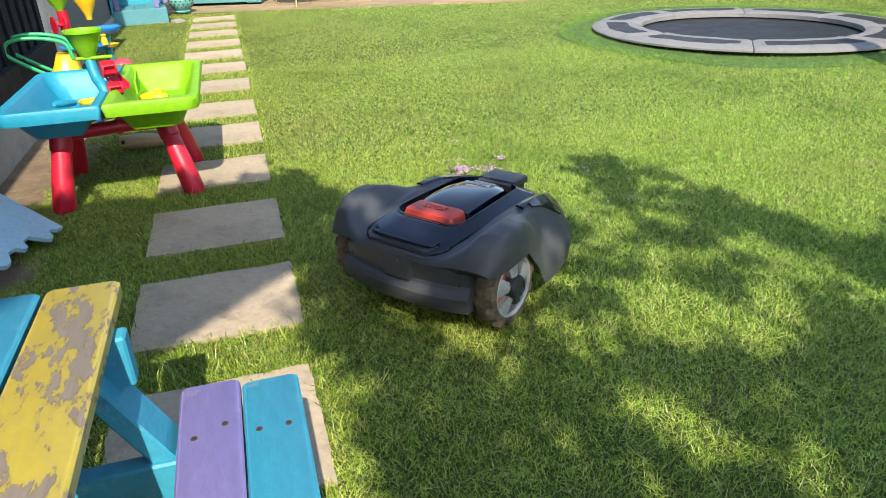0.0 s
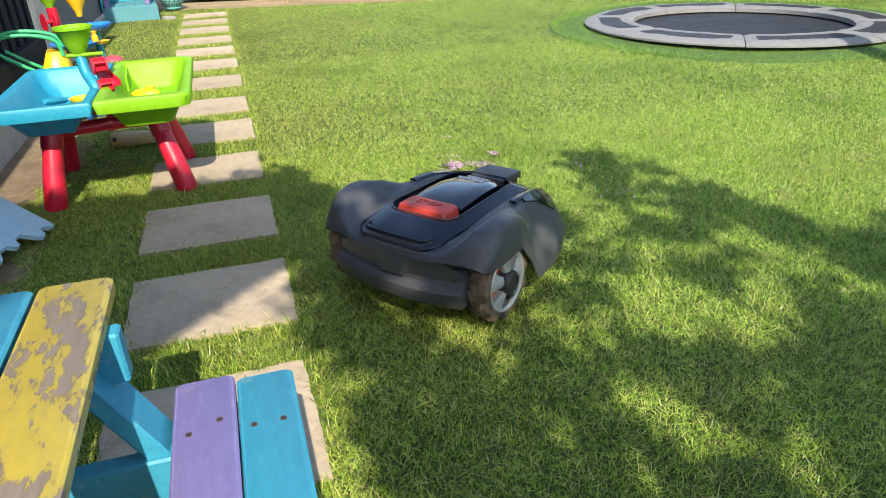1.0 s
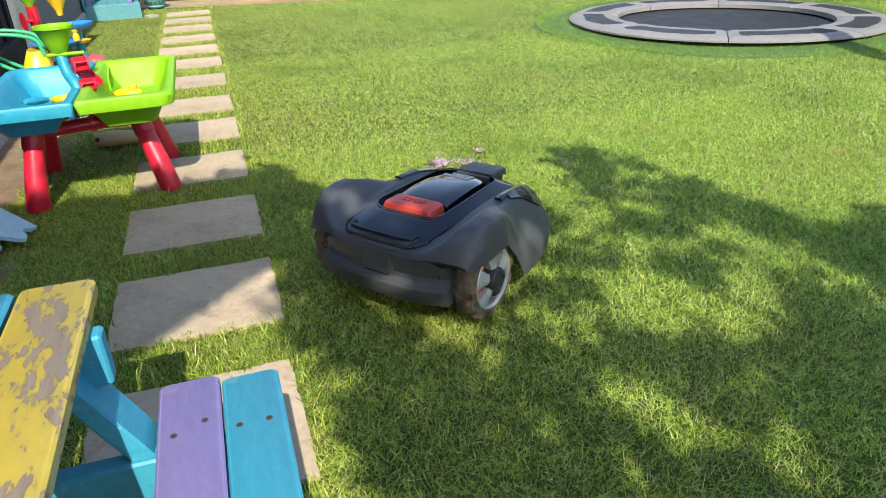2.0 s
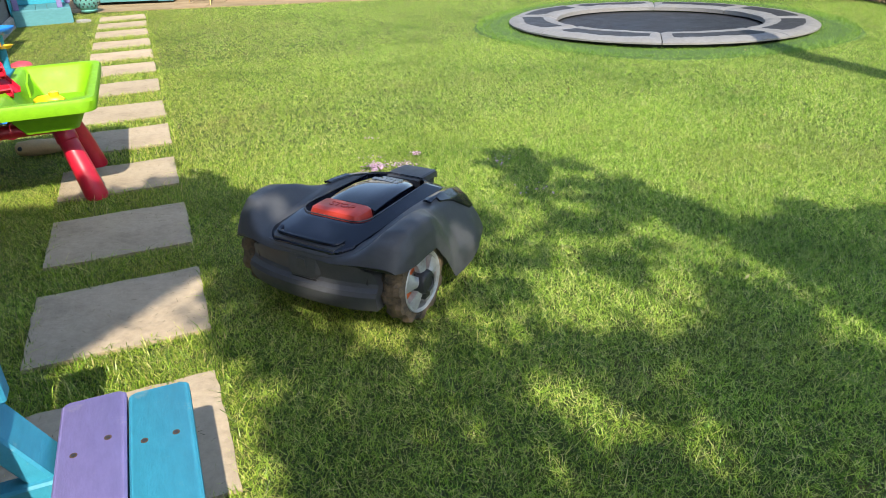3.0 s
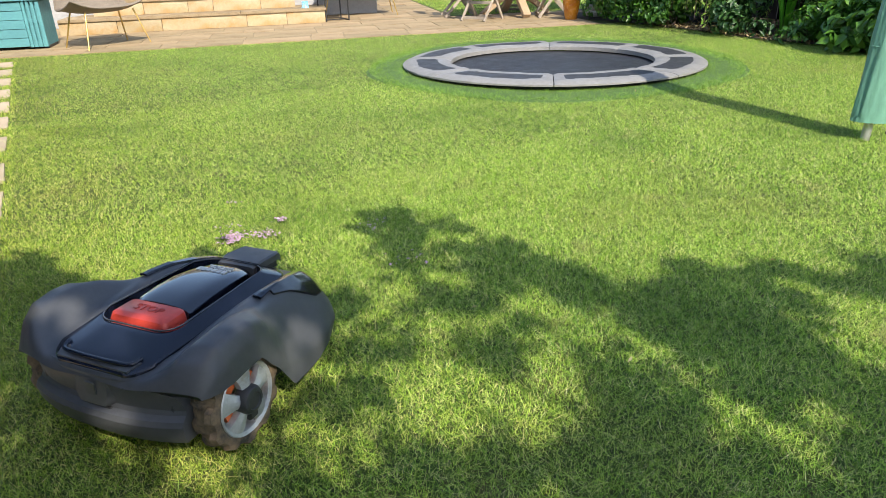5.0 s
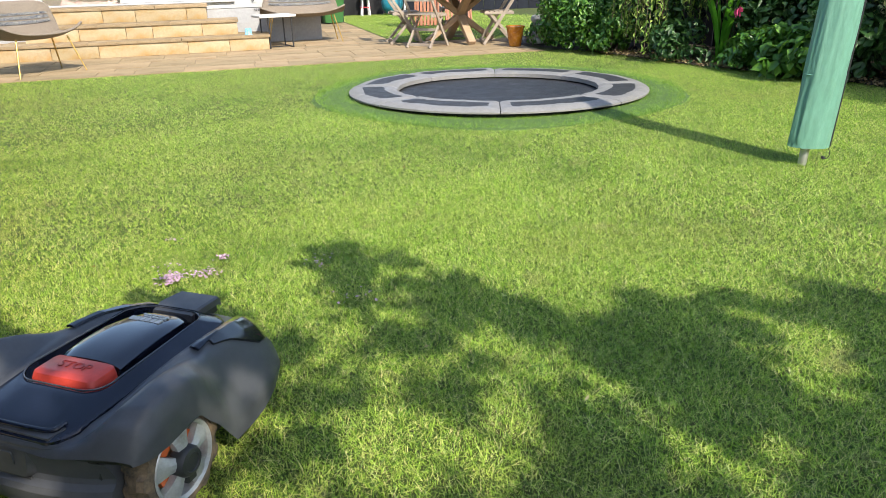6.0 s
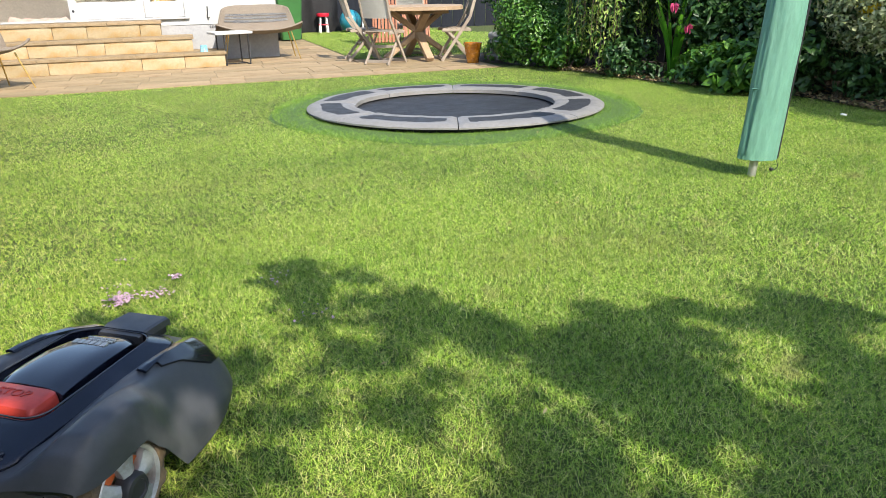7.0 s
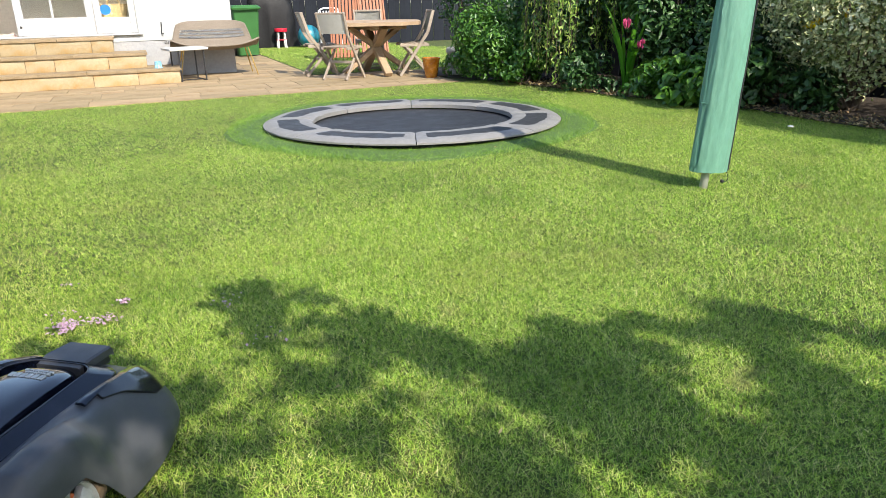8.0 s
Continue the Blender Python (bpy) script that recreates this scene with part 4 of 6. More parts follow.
    loft(bm, [hood(0.134, 0.042, 0.014), hood(0.140, 0.048, 0.019), hood(0.158, 0.056, 0.017), hood(0.200, 0.056, 0.011)])
    part("grip_hood", bm, M_SHELL, panel, smooth=30)
    bm = bmesh.new()
    loft(bm, [round_rect(0, 0, 0.015, 0.017, 0.006, 0.0), round_rect(0, 0, 0.0135, 0.0155, 0.005, 0.0022)])
    part("badge", bm, M_SHELL, panel, "moulded plain badge", m=pose(-0.3455, 0, 0.178, 90, 0, -90))
    part("grip_slot", boxes(((-0.3425, -0.042, 0.126), (-0.330, 0.042, 0.1335), 0.002)), M_BLACK, panel, "dark grip slot")
    # gloss deck: a wide frame round the sunken well
    def frame_loop(cx, hx, hy, r, rear, front):
        return [Vector((p.x, p.y * float(np.interp(p.x, (-0.335, -0.20, 0.06, 0.21), (rear, 1.0, 1.0, front))), 0)) for p in round_rect(cx, 0, hx, hy, r, 0, 14)]
    outer, inner = frame_loop(-0.057, 0.276, 0.172, 0.045, 0.68, 0.78), frame_loop(-0.012, 0.196, 0.113, 0.055, 0.9, 0.82)
    n = len(outer)
    bm = bmesh.new()
    rings = [[p + Vector((0, 0, deck_z(p.x, p.y) - 0.03)) for p in outer], [p + Vector((0, 0, deck_z(p.x, p.y) - 0.004)) for p in outer]]
    for f, up in ((0.06, 0.0), (0.3, 0.002), (0.6, 0.004), (0.85, 0.007), (0.95, 0.009), (1.0, 0.006)):
        ring = [a.lerp(b, f) for a, b in zip(outer, inner)]
        rise = [up * (1.3 if p.x > -0.1 else 0.6) for p in ring]
        rings.append([p + Vector((0, 0, deck_z(p.x, p.y) + u)) for p, u in zip(ring, rise)])
    rings.append([p * 0.985 + Vector((0, 0, deck_z(p.x, p.y) - 0.05)) for p in inner])
    loft(bm, rings, caps=False)
    bmesh.ops.recalc_face_normals(bm, faces=bm.faces)
    part("deck_frame", bm, M_GLOSS, t, "gloss blue-black deck frame round a sunken well", smooth=32)
    bm = bmesh.new()
    rim = [p * 0.997 + Vector((0, 0, deck_z(p.x, p.y) + 0.0075)) for p in inner]
    tube(bm, rim + [rim[0]], 0.0022, 6, caps=False)
    part("well_rim", bm, M_EDGE, t, "bright edge of the well", smooth=60)
    bm = bmesh.new()     # recessed lift handle at the rear of the deck
    pl = lambda k, dz: [Vector((x, y, deck_z(x, y) + dz)) for x, y in ((-0.329, -0.098), (-0.329, 0.098), (-0.296, 0.112), (-0.296, -0.112))]
    loft(bm, [pl(0, -0.01), pl(1, 0.0035)])
    part("rear_plate", bm, M_SHELL, t, smooth=20)
    bm = bmesh.new()
    tube(bm, curve_pts([(-0.298 + dx, y, deck_z(-0.298 + dx, y) + 0.004) for dx, y in ((0.012, -0.104), (-0.012, -0.094), (-0.020, -0.05), (-0.022, 0), (-0.020, 0.05), (-0.012, 0.094), (0.012, 0.104))], 5), 0.0055, 8)
    part("lip_handle", bm, M_GLOSS, t, smooth=60)
    bm = bmesh.new()
    loft(bm, [[p * 0.99 + Vector((0, 0, deck_z(p.x, p.y) - 0.046)) for p in inner], [p * 0.98 + Vector((0, 0, deck_z(p.x, p.y) - 0.036)) for p in inner]])
    part("well_floor", bm, M_BLACK, t)
    # hatch lid, domed, filling the front of the well
    bm = bmesh.new()
    hatch = []
    for x, w, lift in ((-0.112, 0.080, -0.016), (-0.108, 0.083, 0.002), (-0.09, 0.085, 0.005), (-0.04, 0.086, 0.008), (0.02, 0.084, 0.010), (0.08, 0.078, 0.009), (0.128, 0.068, 0.006), (0.155, 0.056, 0.001), (0.165, 0.045, -0.014)):
        top = [Vector((x, w * f, deck_z(x, w * f) + lift - 0.010 * abs(f) ** 5)) for f in np.linspace(-1, 1, 17)]
        hatch.append([Vector((x, -w - 0.002, deck_z(x, w) - 0.034))] + top + [Vector((x, w + 0.002, deck_z(x, w) - 0.034))])
    loft(bm, hatch, closed=False)
    bmesh.ops.recalc_face_normals(bm, faces=bm.faces)
    h = part("hatch", bm, M_HATCH, t, "gloss dark hatch lid", smooth=40)
    bm = bmesh.new()
    for x0, x1, y0, y1 in ((0.070, 0.087, -0.045, 0.045), (0.095, 0.101, -0.044, 0.020), (0.106, 0.112, -0.044, 0.030)):
        for k in range(6):   # broken into short bars, as unreadable print
            a, b = y0 + (y1 - y0) * (k + 0.12) / 6, y0 + (y1 - y0) * (k + 0.88) / 6
            z = max(deck_z(x0, a), deck_z(x1, b)) + 0.0093
            box(bm, (x0, a, z - 0.003), (x1, b, z + 0.0012), 0.0)
    part("lettering", bm, M_PALE, h, "pale printed marks")
    bm = bmesh.new()
    z = deck_z(-0.15, 0)
    rr = lambda hx, hy, r, zz, dx=0: [p + Vector((dx, 0, 0)) for p in round_rect(-0.153, 0, hx, hy, r, zz, 5)]
    loft(bm, [rr(0.040, 0.084, 0.014, z - 0.045), rr(0.040, 0.084, 0.014, z - 0.010), rr(0.037, 0.080, 0.014, z + 0.004, 0.003), rr(0.030, 0.072, 0.012, z + 0.009, 0.006)])
    stop = part("stop_button", bm, M_STOP, t, "red STOP button", smooth=40)
    me = text_mesh("STOP", 0.034, 0.0016)
    me.materials.append(M_STOPTXT)
    share("lettering", me, stop, pose(-0.146, 0, z + 0.0092, 0, 0, -90))
    # front lenses, side pockets, nose shelf, bumper
    for s in (-1, 1):
        part("front_lens", mow_patch(0.07, 0.305, 2.2, 3.4, 0.006, 24, 10, s, taper=lambda f: (1.75 - 0.55 * f, 2.6 + 0.95 * min(1, f * 1.5))), M_SMOKE, t, "smoked gloss lens panel", smooth=40)
        part("side_pocket", mow_patch(0.02, 0.115, 1.6, 2.3, 0.008, 12, 6, s, taper=lambda f: (1.62, 2.35 - 0.35 * f)), M_GLOSS, t, "gloss black side pocket", smooth=40)
    bm = bmesh.new()
    loft(bm, [[Vector((x, y, z)) for y, z in ((-w, zz - 0.022), (-w, zz - 0.004), (-w + 0.006, zz), (w - 0.006, zz), (w, zz - 0.004), (w, zz - 0.022))] for x, w, zz in ((0.170, 0.058, 0.250), (0.21, 0.064, 0.257), (0.285, 0.060, 0.251), (0.296, 0.056, 0.241))])
    part("nose_shelf", bm, M_SHELL, t, smooth=20)
    part("nose_opening", boxes(((0.17, -0.050, 0.20), (0.290, 0.050, 0.234), 0.006)), M_BLACK, t, "dark opening under the nose shelf")
    part("front_bumper", boxes(((0.30, -0.15, 0.05), (0.345, 0.15, 0.125), 0.02)), M_BLACK, t, smooth=50)
    for s in (-1, 1):
        w = part("drive_wheel", boxes(((-0.205, s * 0.10 - 0.02, 0.09), (-0.155, s * 0.20 + 0.02, 0.135), 0.01)), M_BLACK, t)
        wheel(w, s * 0.242, s)
        bm = bmesh.new()
        lathe(bm, [(0.0, -0.02), (0.045, -0.018), (0.05, 0), (0.045, 0.018), (0, 0.02)], 20)
        part("castor", bm, M_TYRE, t, m=pose(0.21, s * 0.12, 0.036, 90, 0, 0))
    return t


robot_mower(pose(0.681, 1.764, 0.022, 0, 0, 37.5) @ Matrix.Diagonal((1, 1.06, 1, 1)))


# ---- sand and water play table ----
def tray(cx, cy, hx, hy, z, depth, r, inset, tight):
    """A moulded tray with a rolled rim and sloping sides."""
    bm = bmesh.new()
    R = lambda d, zz, rr: round_rect(cx, cy, hx - d, hy - d, rr, zz, 6, tight)
    loft(bm, [R(inset + 0.014, z - depth - 0.004, r * 0.7), R(0.045, z - 0.05, r), R(0.008, z - 0.052, r), R(0.0, z - 0.012, r), R(0.006, z, r), R(0.03, z + 0.002, r), R(0.042, z - 0.008, r),
              R(0.055, z - 0.05, r), R(inset + 0.02, z - depth + 0.004, r * 0.7)], caps=True)
    return bm


def play_table():
    t = thing("play_table", "sand and water play table with blue and lime trays", "play table")
    part("water_tray", tray(-0.6465, 3.175, 0.1915, 0.425, 0.45, 0.125, 0.06, 0.085, 1), M_CYAN, t, "faded cyan tray", smooth=50)
    part("sand_tray", tray(-0.272, 3.175, 0.182, 0.425, 0.452, 0.125, 0.06, 0.075, -1), M_LIME, t, "lime green tray", smooth=50)
    bm = bmesh.new()
    tube(bm, [(-0.70, 3.0, 0.29), (-0.45, 3.04, 0.295), (-0.26, 3.06, 0.29)], 0.028, 12)
    tube(bm, [(-0.70, 3.36, 0.29), (-0.45, 3.34, 0.295), (-0.26, 3.33, 0.29)], 0.028, 12)
    tube(bm, [(-0.45, 3.03, 0.29), (-0.45, 3.35, 0.29)], 0.028, 12)
    part("frame", bm, M_RED, t)
    for a, b in (((-0.27, 3.05, 0.30), (-0.19, 2.93, 0.0)), ((-0.67, 2.99, 0.30), (-0.71, 2.895, 0.0)), ((-0.27, 3.32, 0.30), (-0.20, 3.385, 0.0)), ((-0.69, 3.36, 0.30), (-0.74, 3.44, 0.0))):
        a, b = Vector(a), Vector(b)
        bm = bmesh.new()
        pts = [a + Vector((0, 0, 0.02)), a.lerp(b, 0.12), a.lerp(b, 0.22), a.lerp(b, 0.24), a.lerp(b, 0.6) + (b - a).cross(Vector((0, 0, 1))).cross(Vector((0, 0, 1))) * -0.03, b + Vector((0, 0, 0.004)), b]
        tube(bm, pts, [0.040, 0.043, 0.043, 0.038, 0.043, 0.046, 0.041], 14)
        part("leg", bm, M_RED, t, smooth=40)
    bm = bmesh.new()
    tube(bm, curve_pts([(-0.46, 3.02, 0.40), (-0.475, 3.05, 0.46), (-0.50, 3.09, 0.50), (-0.515, 3.12, 0.58)], 5), 0.022, 14)
    post = part("tower_post", bm, M_CYAN, t, "cyan bent post")
    bm = bmesh.new()
    fm = pose(-0.515, 3.12, 0.57, 0, 0, 0)
    lathe(bm, [(0.020, 0.0), (0.030, 0.012), (0.050, 0.055), (0.070, 0.105), (0.076, 0.108), (0.076, 0.118), (0.068, 0.118), (0.048, 0.06), (0.018, 0.012)], 28, fm)
    tube(bm, [(-0.56, 3.10, 0.575), (-0.42, 3.10, 0.575)], 0.008, 8)
    part("funnel", bm, M_LIME, t, "lime funnel", smooth=50)
    for x, y, z, r in ((-0.445, 3.08, 0.53, 0.034), (-0.43, 3.03, 0.455, 0.028)):
        bm = bmesh.new()
        m = pose(x, y, z, 0, 90, 20)
        lathe(bm, [(0.0, -0.028), (r, -0.028), (r, -0.022), (0.008, -0.02), (0.008, 0.02), (r, 0.022), (r, 0.028), (0, 0.028)], 20, m)
        for k in range(6):
            a = k * math.tau / 6
            box(bm, (0.006, -0.003, -0.024), (r, 0.003, 0.024), 0.0, m @ Matrix.Rotation(a, 4, "Z"))
        part("paddle_wheel", bm, M_RED, t)
    bm = bmesh.new()     # red chute under the wheels
    loft(bm, [[Vector((-0.445 + 0.05 * f, 3.115 - 0.05 * f, 0.485 - 0.05 * f)) + Vector((w * 0.6, w * 0.5, h)) for w, h in ((-0.04, 0.02), (-0.034, 0.0), (0.034, 0.0), (0.04, 0.02), (0.037, 0.021), (0.03, 0.004), (-0.03, 0.004), (-0.037, 0.021))] for f in (0.0, 0.3, 0.6, 0.9)])
    part("chute", bm, M_RED, t, smooth=40)
    bm = bmesh.new()     # scalloped lime fin between the trays
    fin = [(0.0, 0.0), (0.10, 0.0), (0.13, 0.03), (0.11, 0.05), (0.12, 0.075), (0.09, 0.085), (0.05, 0.07), (0.0, 0.06)]
    loft(bm, [[Vector((-0.372 + d, 3.22 + a, 0.385 + b)) for a, b in fin] for d in (-0.004, 0.004)])
    part("divider", bm, M_LIME, t, smooth=30)
    bm = bmesh.new()
    lathe(bm, [(0.0, 0.0), (0.035, 0.004), (0.045, 0.035), (0.05, 0.04), (0.05, 0.044), (0.042, 0.042), (0.032, 0.012), (0, 0.010)], 24)
    tube(bm, [(0.045, 0, 0.04), (0.075, 0.01, 0.048)], 0.006, 6)
    cup = part("toy_cup", bm, M_YELLOW, m=pose(-0.56, 3.17, 0.345, 0, 0, 30), smooth=50)
    tagged(cup, "yellow plastic toy cup lying in the water tray", "toy")
    bm = bmesh.new()
    loft(bm, [[Vector((x, w * math.cos(a), 0.02 + h * math.sin(a))) for a in np.linspace(0, math.tau, 13)[:-1]] for x, w, h in ((-0.07, 0.008, 0.008), (-0.05, 0.028, 0.02), (0.0, 0.034, 0.026), (0.04, 0.026, 0.02), (0.06, 0.008, 0.008))])
    lathe(bm, [(0.02, 0.03), (0.02, 0.055), (0, 0.056)], 12, pose(0.02, 0, 0))
    toy = part("toy_boat", bm, M_YELLOW, m=pose(-0.30, 3.22, 0.345, 0, 0, -20), smooth=50)
    tagged(toy, "yellow plastic toy boat in the sand tray", "toy")
    bm = bmesh.new()
    loft(bm, [[Vector((x, w * math.cos(a), 0.018 + h * math.sin(a))) for a in np.linspace(0, math.tau, 11)[:-1]] for x, w, h in ((-0.07, 0.01, 0.01), (-0.045, 0.03, 0.016), (0.0, 0.034, 0.017), (0.07, 0.02, 0.012))])
    toy = part("toy_scoop", bm, M_CYAN, m=pose(-0.68, 3.22, 0.355, 0, 12, 70), smooth=50)
    tagged(toy, "cyan plastic scoop in the water tray", "toy")


play_table()

bm = bmesh.new()
loft(bm, [[Vector((x, w * math.cos(a), 0.035 + h * math.sin(a))) for a in np.linspace(0, math.tau, 17)[:-1]] for x, w, h in
          ((-0.12, 0.02, 0.02), (-0.105, 0.045, 0.034), (-0.04, 0.05, 0.04), (0.05, 0.045, 0.036), (0.12, 0.03, 0.025), (0.15, 0.01, 0.01))])
snail = part("pull_toy", bm, mat("buff_wood", (0.56, 0.40, 0.2), None, 8, 0.6), m=pose(-0.46, 3.72, 0.0, 0, 0, -8), smooth=50)
tagged(snail, "buff wooden toy lying in the grass under the play table", "toy")
bm = bmesh.new()
bmesh.ops.create_uvsphere(bm, u_segments=10, v_segments=6, radius=0.012, matrix=Matrix.Translation((-0.09, -0.04, 0.045)))
part("eye", bm, M_BLACK, snail)


# ---- second play tower and ride-on toy by the fence ----
def water_tower():
    t = thing("water_tower_toy", "colourful plastic water play tower with funnels and trays", "toy", pose(-0.76, 4.62, 0))
    bm = bmesh.new()
    lathe(bm, [(0.0, 0.0), (0.17, 0.0), (0.17, 0.03), (0.15, 0.05), (0.05, 0.06), (0, 0.06)], 28)
    part("base", bm, M_BLUETOY, t, smooth=40)
    for x, mt in ((0.10, M_CYAN), (-0.10, M_RED)):
        bm = bmesh.new()
        tube(bm, [(x, 0, 0.03), (x, 0, 0.30), (x * 1.05, 0, 0.62 if x < 0 else 0.48)], 0.030 if x < 0 else 0.022, 12)
        part("post", bm, mt, t)
    for x, z, r, mt in ((-0.11, 0.60, 0.075, M_LIME), (0.035, 0.56, 0.062, M_YELLOW)):
        bm = bmesh.new()
        lathe(bm, [(0.016, 0.0), (0.022, 0.03), (r * 0.75, 0.08), (r, 0.12), (r, 0.135), (r * 0.9, 0.13), (0.02, 0.03)], 24, pose(x, 0, z))
        part("funnel", bm, mt, t, smooth=50)
    for x, y, z, r in ((0.115, -0.01, 0.475, 0.085), (-0.02, -0.05, 0.385, 0.14)):
        bm = bmesh.new()
        lathe(bm, [(0.0, 0.0), (r * 0.7, 0.004), (r, 0.035), (r, 0.04), (r * 0.9, 0.036), (r * 0.6, 0.012), (0, 0.010)], 24, pose(x, y, z))
        part("tray", bm, M_BLUETOY, t, smooth=50)
    bm = bmesh.new()
    lathe(bm, [(0.0, -0.03), (0.05, -0.03), (0.05, -0.024), (0.01, -0.02), (0.01, 0.02), (0.05, 0.024), (0.05, 0.03), (0, 0.03)], 22, pose(-0.13, -0.04, 0.545, 0, 90, 30))
    part("paddle_wheel", bm, M_RED, t)
    bm = bmesh.new()
    lathe(bm, [(0.0, 0.0), (0.03, 0.003), (0.045, 0.02), (0.04, 0.02), (0, 0.008)], 18, pose(0.13, -0.05, 0.40))
    lathe(bm, [(0.0, 0.0), (0.018, 0.005), (0.02, 0.03), (0.012, 0.05), (0.018, 0.065), (0, 0.07)], 14, pose(0.10, -0.08, 0.415))
    part("scoop", bm, M_YELLOW, t)


def ride_on():
    t = thing("push_along_toy", "yellow push-along toy with green tube handles", "toy", pose(-0.88, 4.45, 0, 0, 0, 8))
    bm = bmesh.new()
    loft(bm, [round_rect(0, 0, 0.07, 0.13, 0.05, 0.06), round_rect(0, 0, 0.08, 0.15, 0.06, 0.12), round_rect(0, 0, 0.075, 0.13, 0.06, 0.32), round_rect(0.01, 0.02, 0.05, 0.09, 0.04, 0.40)])
    part("body", bm, M_YELLOW, t, smooth=50)
    for y in (-0.08, 0.10):
        bm = bmesh.new()
        tube(bm, curve_pts([(-0.03, y, 0.26), (-0.20, y, 0.37), (-0.28, y, 0.44), (-0.25, y, 0.50), (-0.12, y, 0.51), (0.02, y, 0.47), (0.05, y, 0.38)], 6), 0.011, 10)
        part("handle", bm, M_GREENTUBE, t, "green tube handle")
    for x in (-0.10, 0.10):
        for y in (-0.11, 0.11):
            bm = bmesh.new()
            lathe(bm, [(0.0, -0.015), (0.06, -0.015), (0.065, 0), (0.06, 0.015), (0, 0.015)], 18, pose(x, y, 0.063, 0, 90, 0))
            part("wheel", bm, M_BLUETOY, t)


water_tower()
ride_on()
bm = bmesh.new()
lathe(bm, [(0.09, 0.0), (0.09, 0.012), (0.07, 0.045), (0.03, 0.058), (0, 0.06)], 26)
dome = part("toy_dome", bm, mat("pink_red_plastic", (0.55, 0.07, 0.1), None, 4, 0.45), m=pose(-0.86, 6.45, GZ - 0.02), smooth=50)
tagged(dome, "pink-red plastic dome toy on the grass", "toy")


# ---- painted picnic table ----
def picnic_table():
    t = thing("picnic_table", "small painted picnic table, turquoise, lilac and peeling yellow", "picnic table")
    Y0 = 0.06

    def plank(name, x0, x1, y1, z, th, material, label="", par=None):
        bm = bmesh.new()
        hx, hy = (x1 - x0) / 2, (y1 - Y0) / 2
        R = lambda d, zz: round_rect(0, 0, hx - d, hy - d, 0.012, zz, 4)
        loft(bm, [R(0.003, -th), R(0, -th + 0.004), R(0, -0.004), R(0.0035, 0)])
        return part(name, bm, material, par or t, label, m=pose((x0 + x1) / 2, (Y0 + y1) / 2, z), smooth=40)

    tops = [plank("table_plank", -0.283, -0.170, 0.985, 0.55, 0.026, M_PEEL_YELLOW, "peeling yellow plank")]
    for k in range(3):
        tops.append(plank("table_plank", -0.402 - k * 0.118, -0.290 - k * 0.118, 0.985, 0.549, 0.026, M_PAINT_BLUE if k != 1 else M_PAINT_PURPLE, "turquoise plank" if k != 1 else "lilac plank"))
    seats = [plank("seat_plank", -0.114, -0.013, 0.945, 0.34, 0.024, M_PAINT_PURPLE, "lilac plank"), plank("seat_plank", -0.010, 0.088, 0.928, 0.340, 0.024, M_PAINT_BLUE, "turquoise plank"),
             plank("seat_plank", -0.85, -0.75, 0.945, 0.34, 0.024, M_PAINT_BLUE, "turquoise plank"), plank("seat_plank", -0.746, -0.65, 0.935, 0.34, 0.024, M_PAINT_PURPLE, "lilac plank")]
    for y in (0.80, 0.18):
        bm = bmesh.new()
        box(bm, (-0.86, y - 0.018, 0.235), (0.075, y + 0.018, 0.316), 0.004)
        b = part("cross_beam", bm, M_PAINT_BLUE, t)
        bm = bmesh.new()
        box(bm, (-0.61, y - 0.02 + 0.055, 0.435), (-0.155, y + 0.055 + 0.018, 0.523), 0.004)
        part("top_batten", bm, M_PAINT_BLUE, t)
        for s, x in ((1, -0.17), (-1, -0.60)):
            bm = bmesh.new()
            beam(bm, (x - 0.075 * s, y + 0.036, 0.525), (x + 0.19 * s, y + 0.036, 0.0), 0.034, 0.085, 0.004, up=(0, 1, 0))
            part("leg", bm, M_PAINT_BLUE, t)
    scr = bmesh.new()
    lathe(scr, [(0.0, 0.0), (0.0036, 0.0), (0.0036, -0.003), (0, -0.004)], 10)
    me = mesh_ob("screw", scr, M_BLACK)
    ring = bmesh.new()
    lathe(ring, [(0.0, -0.0005), (0.0055, 0.0004), (0.006, -0.0015)], 14)
    stain = mesh_ob("recess", ring, mat("rusty_recess", (0.10, 0.06, 0.04), None, 30, 0.9))
    for p, x, y in ((0, -0.088, 0.80), (0, -0.040, 0.822), (1, 0.013, 0.79), (1, 0.060, 0.79)):
        seat = seats[p]
        c = share("screw_hole", stain, seat, pose(x - seat.matrix_basis.translation.x, y - seat.matrix_basis.translation.y, 0.0004))
        share("screw", me, seat, pose(x - seat.matrix_basis.translation.x, y - seat.matrix_basis.translation.y, 0.0012))
    for x in (-0.12, -0.128):
        share("screw", me, t, pose(x, 0.7815, 0.29 - (0.025 if x < -0.125 else 0), 90, 0, 0))


picnic_table()

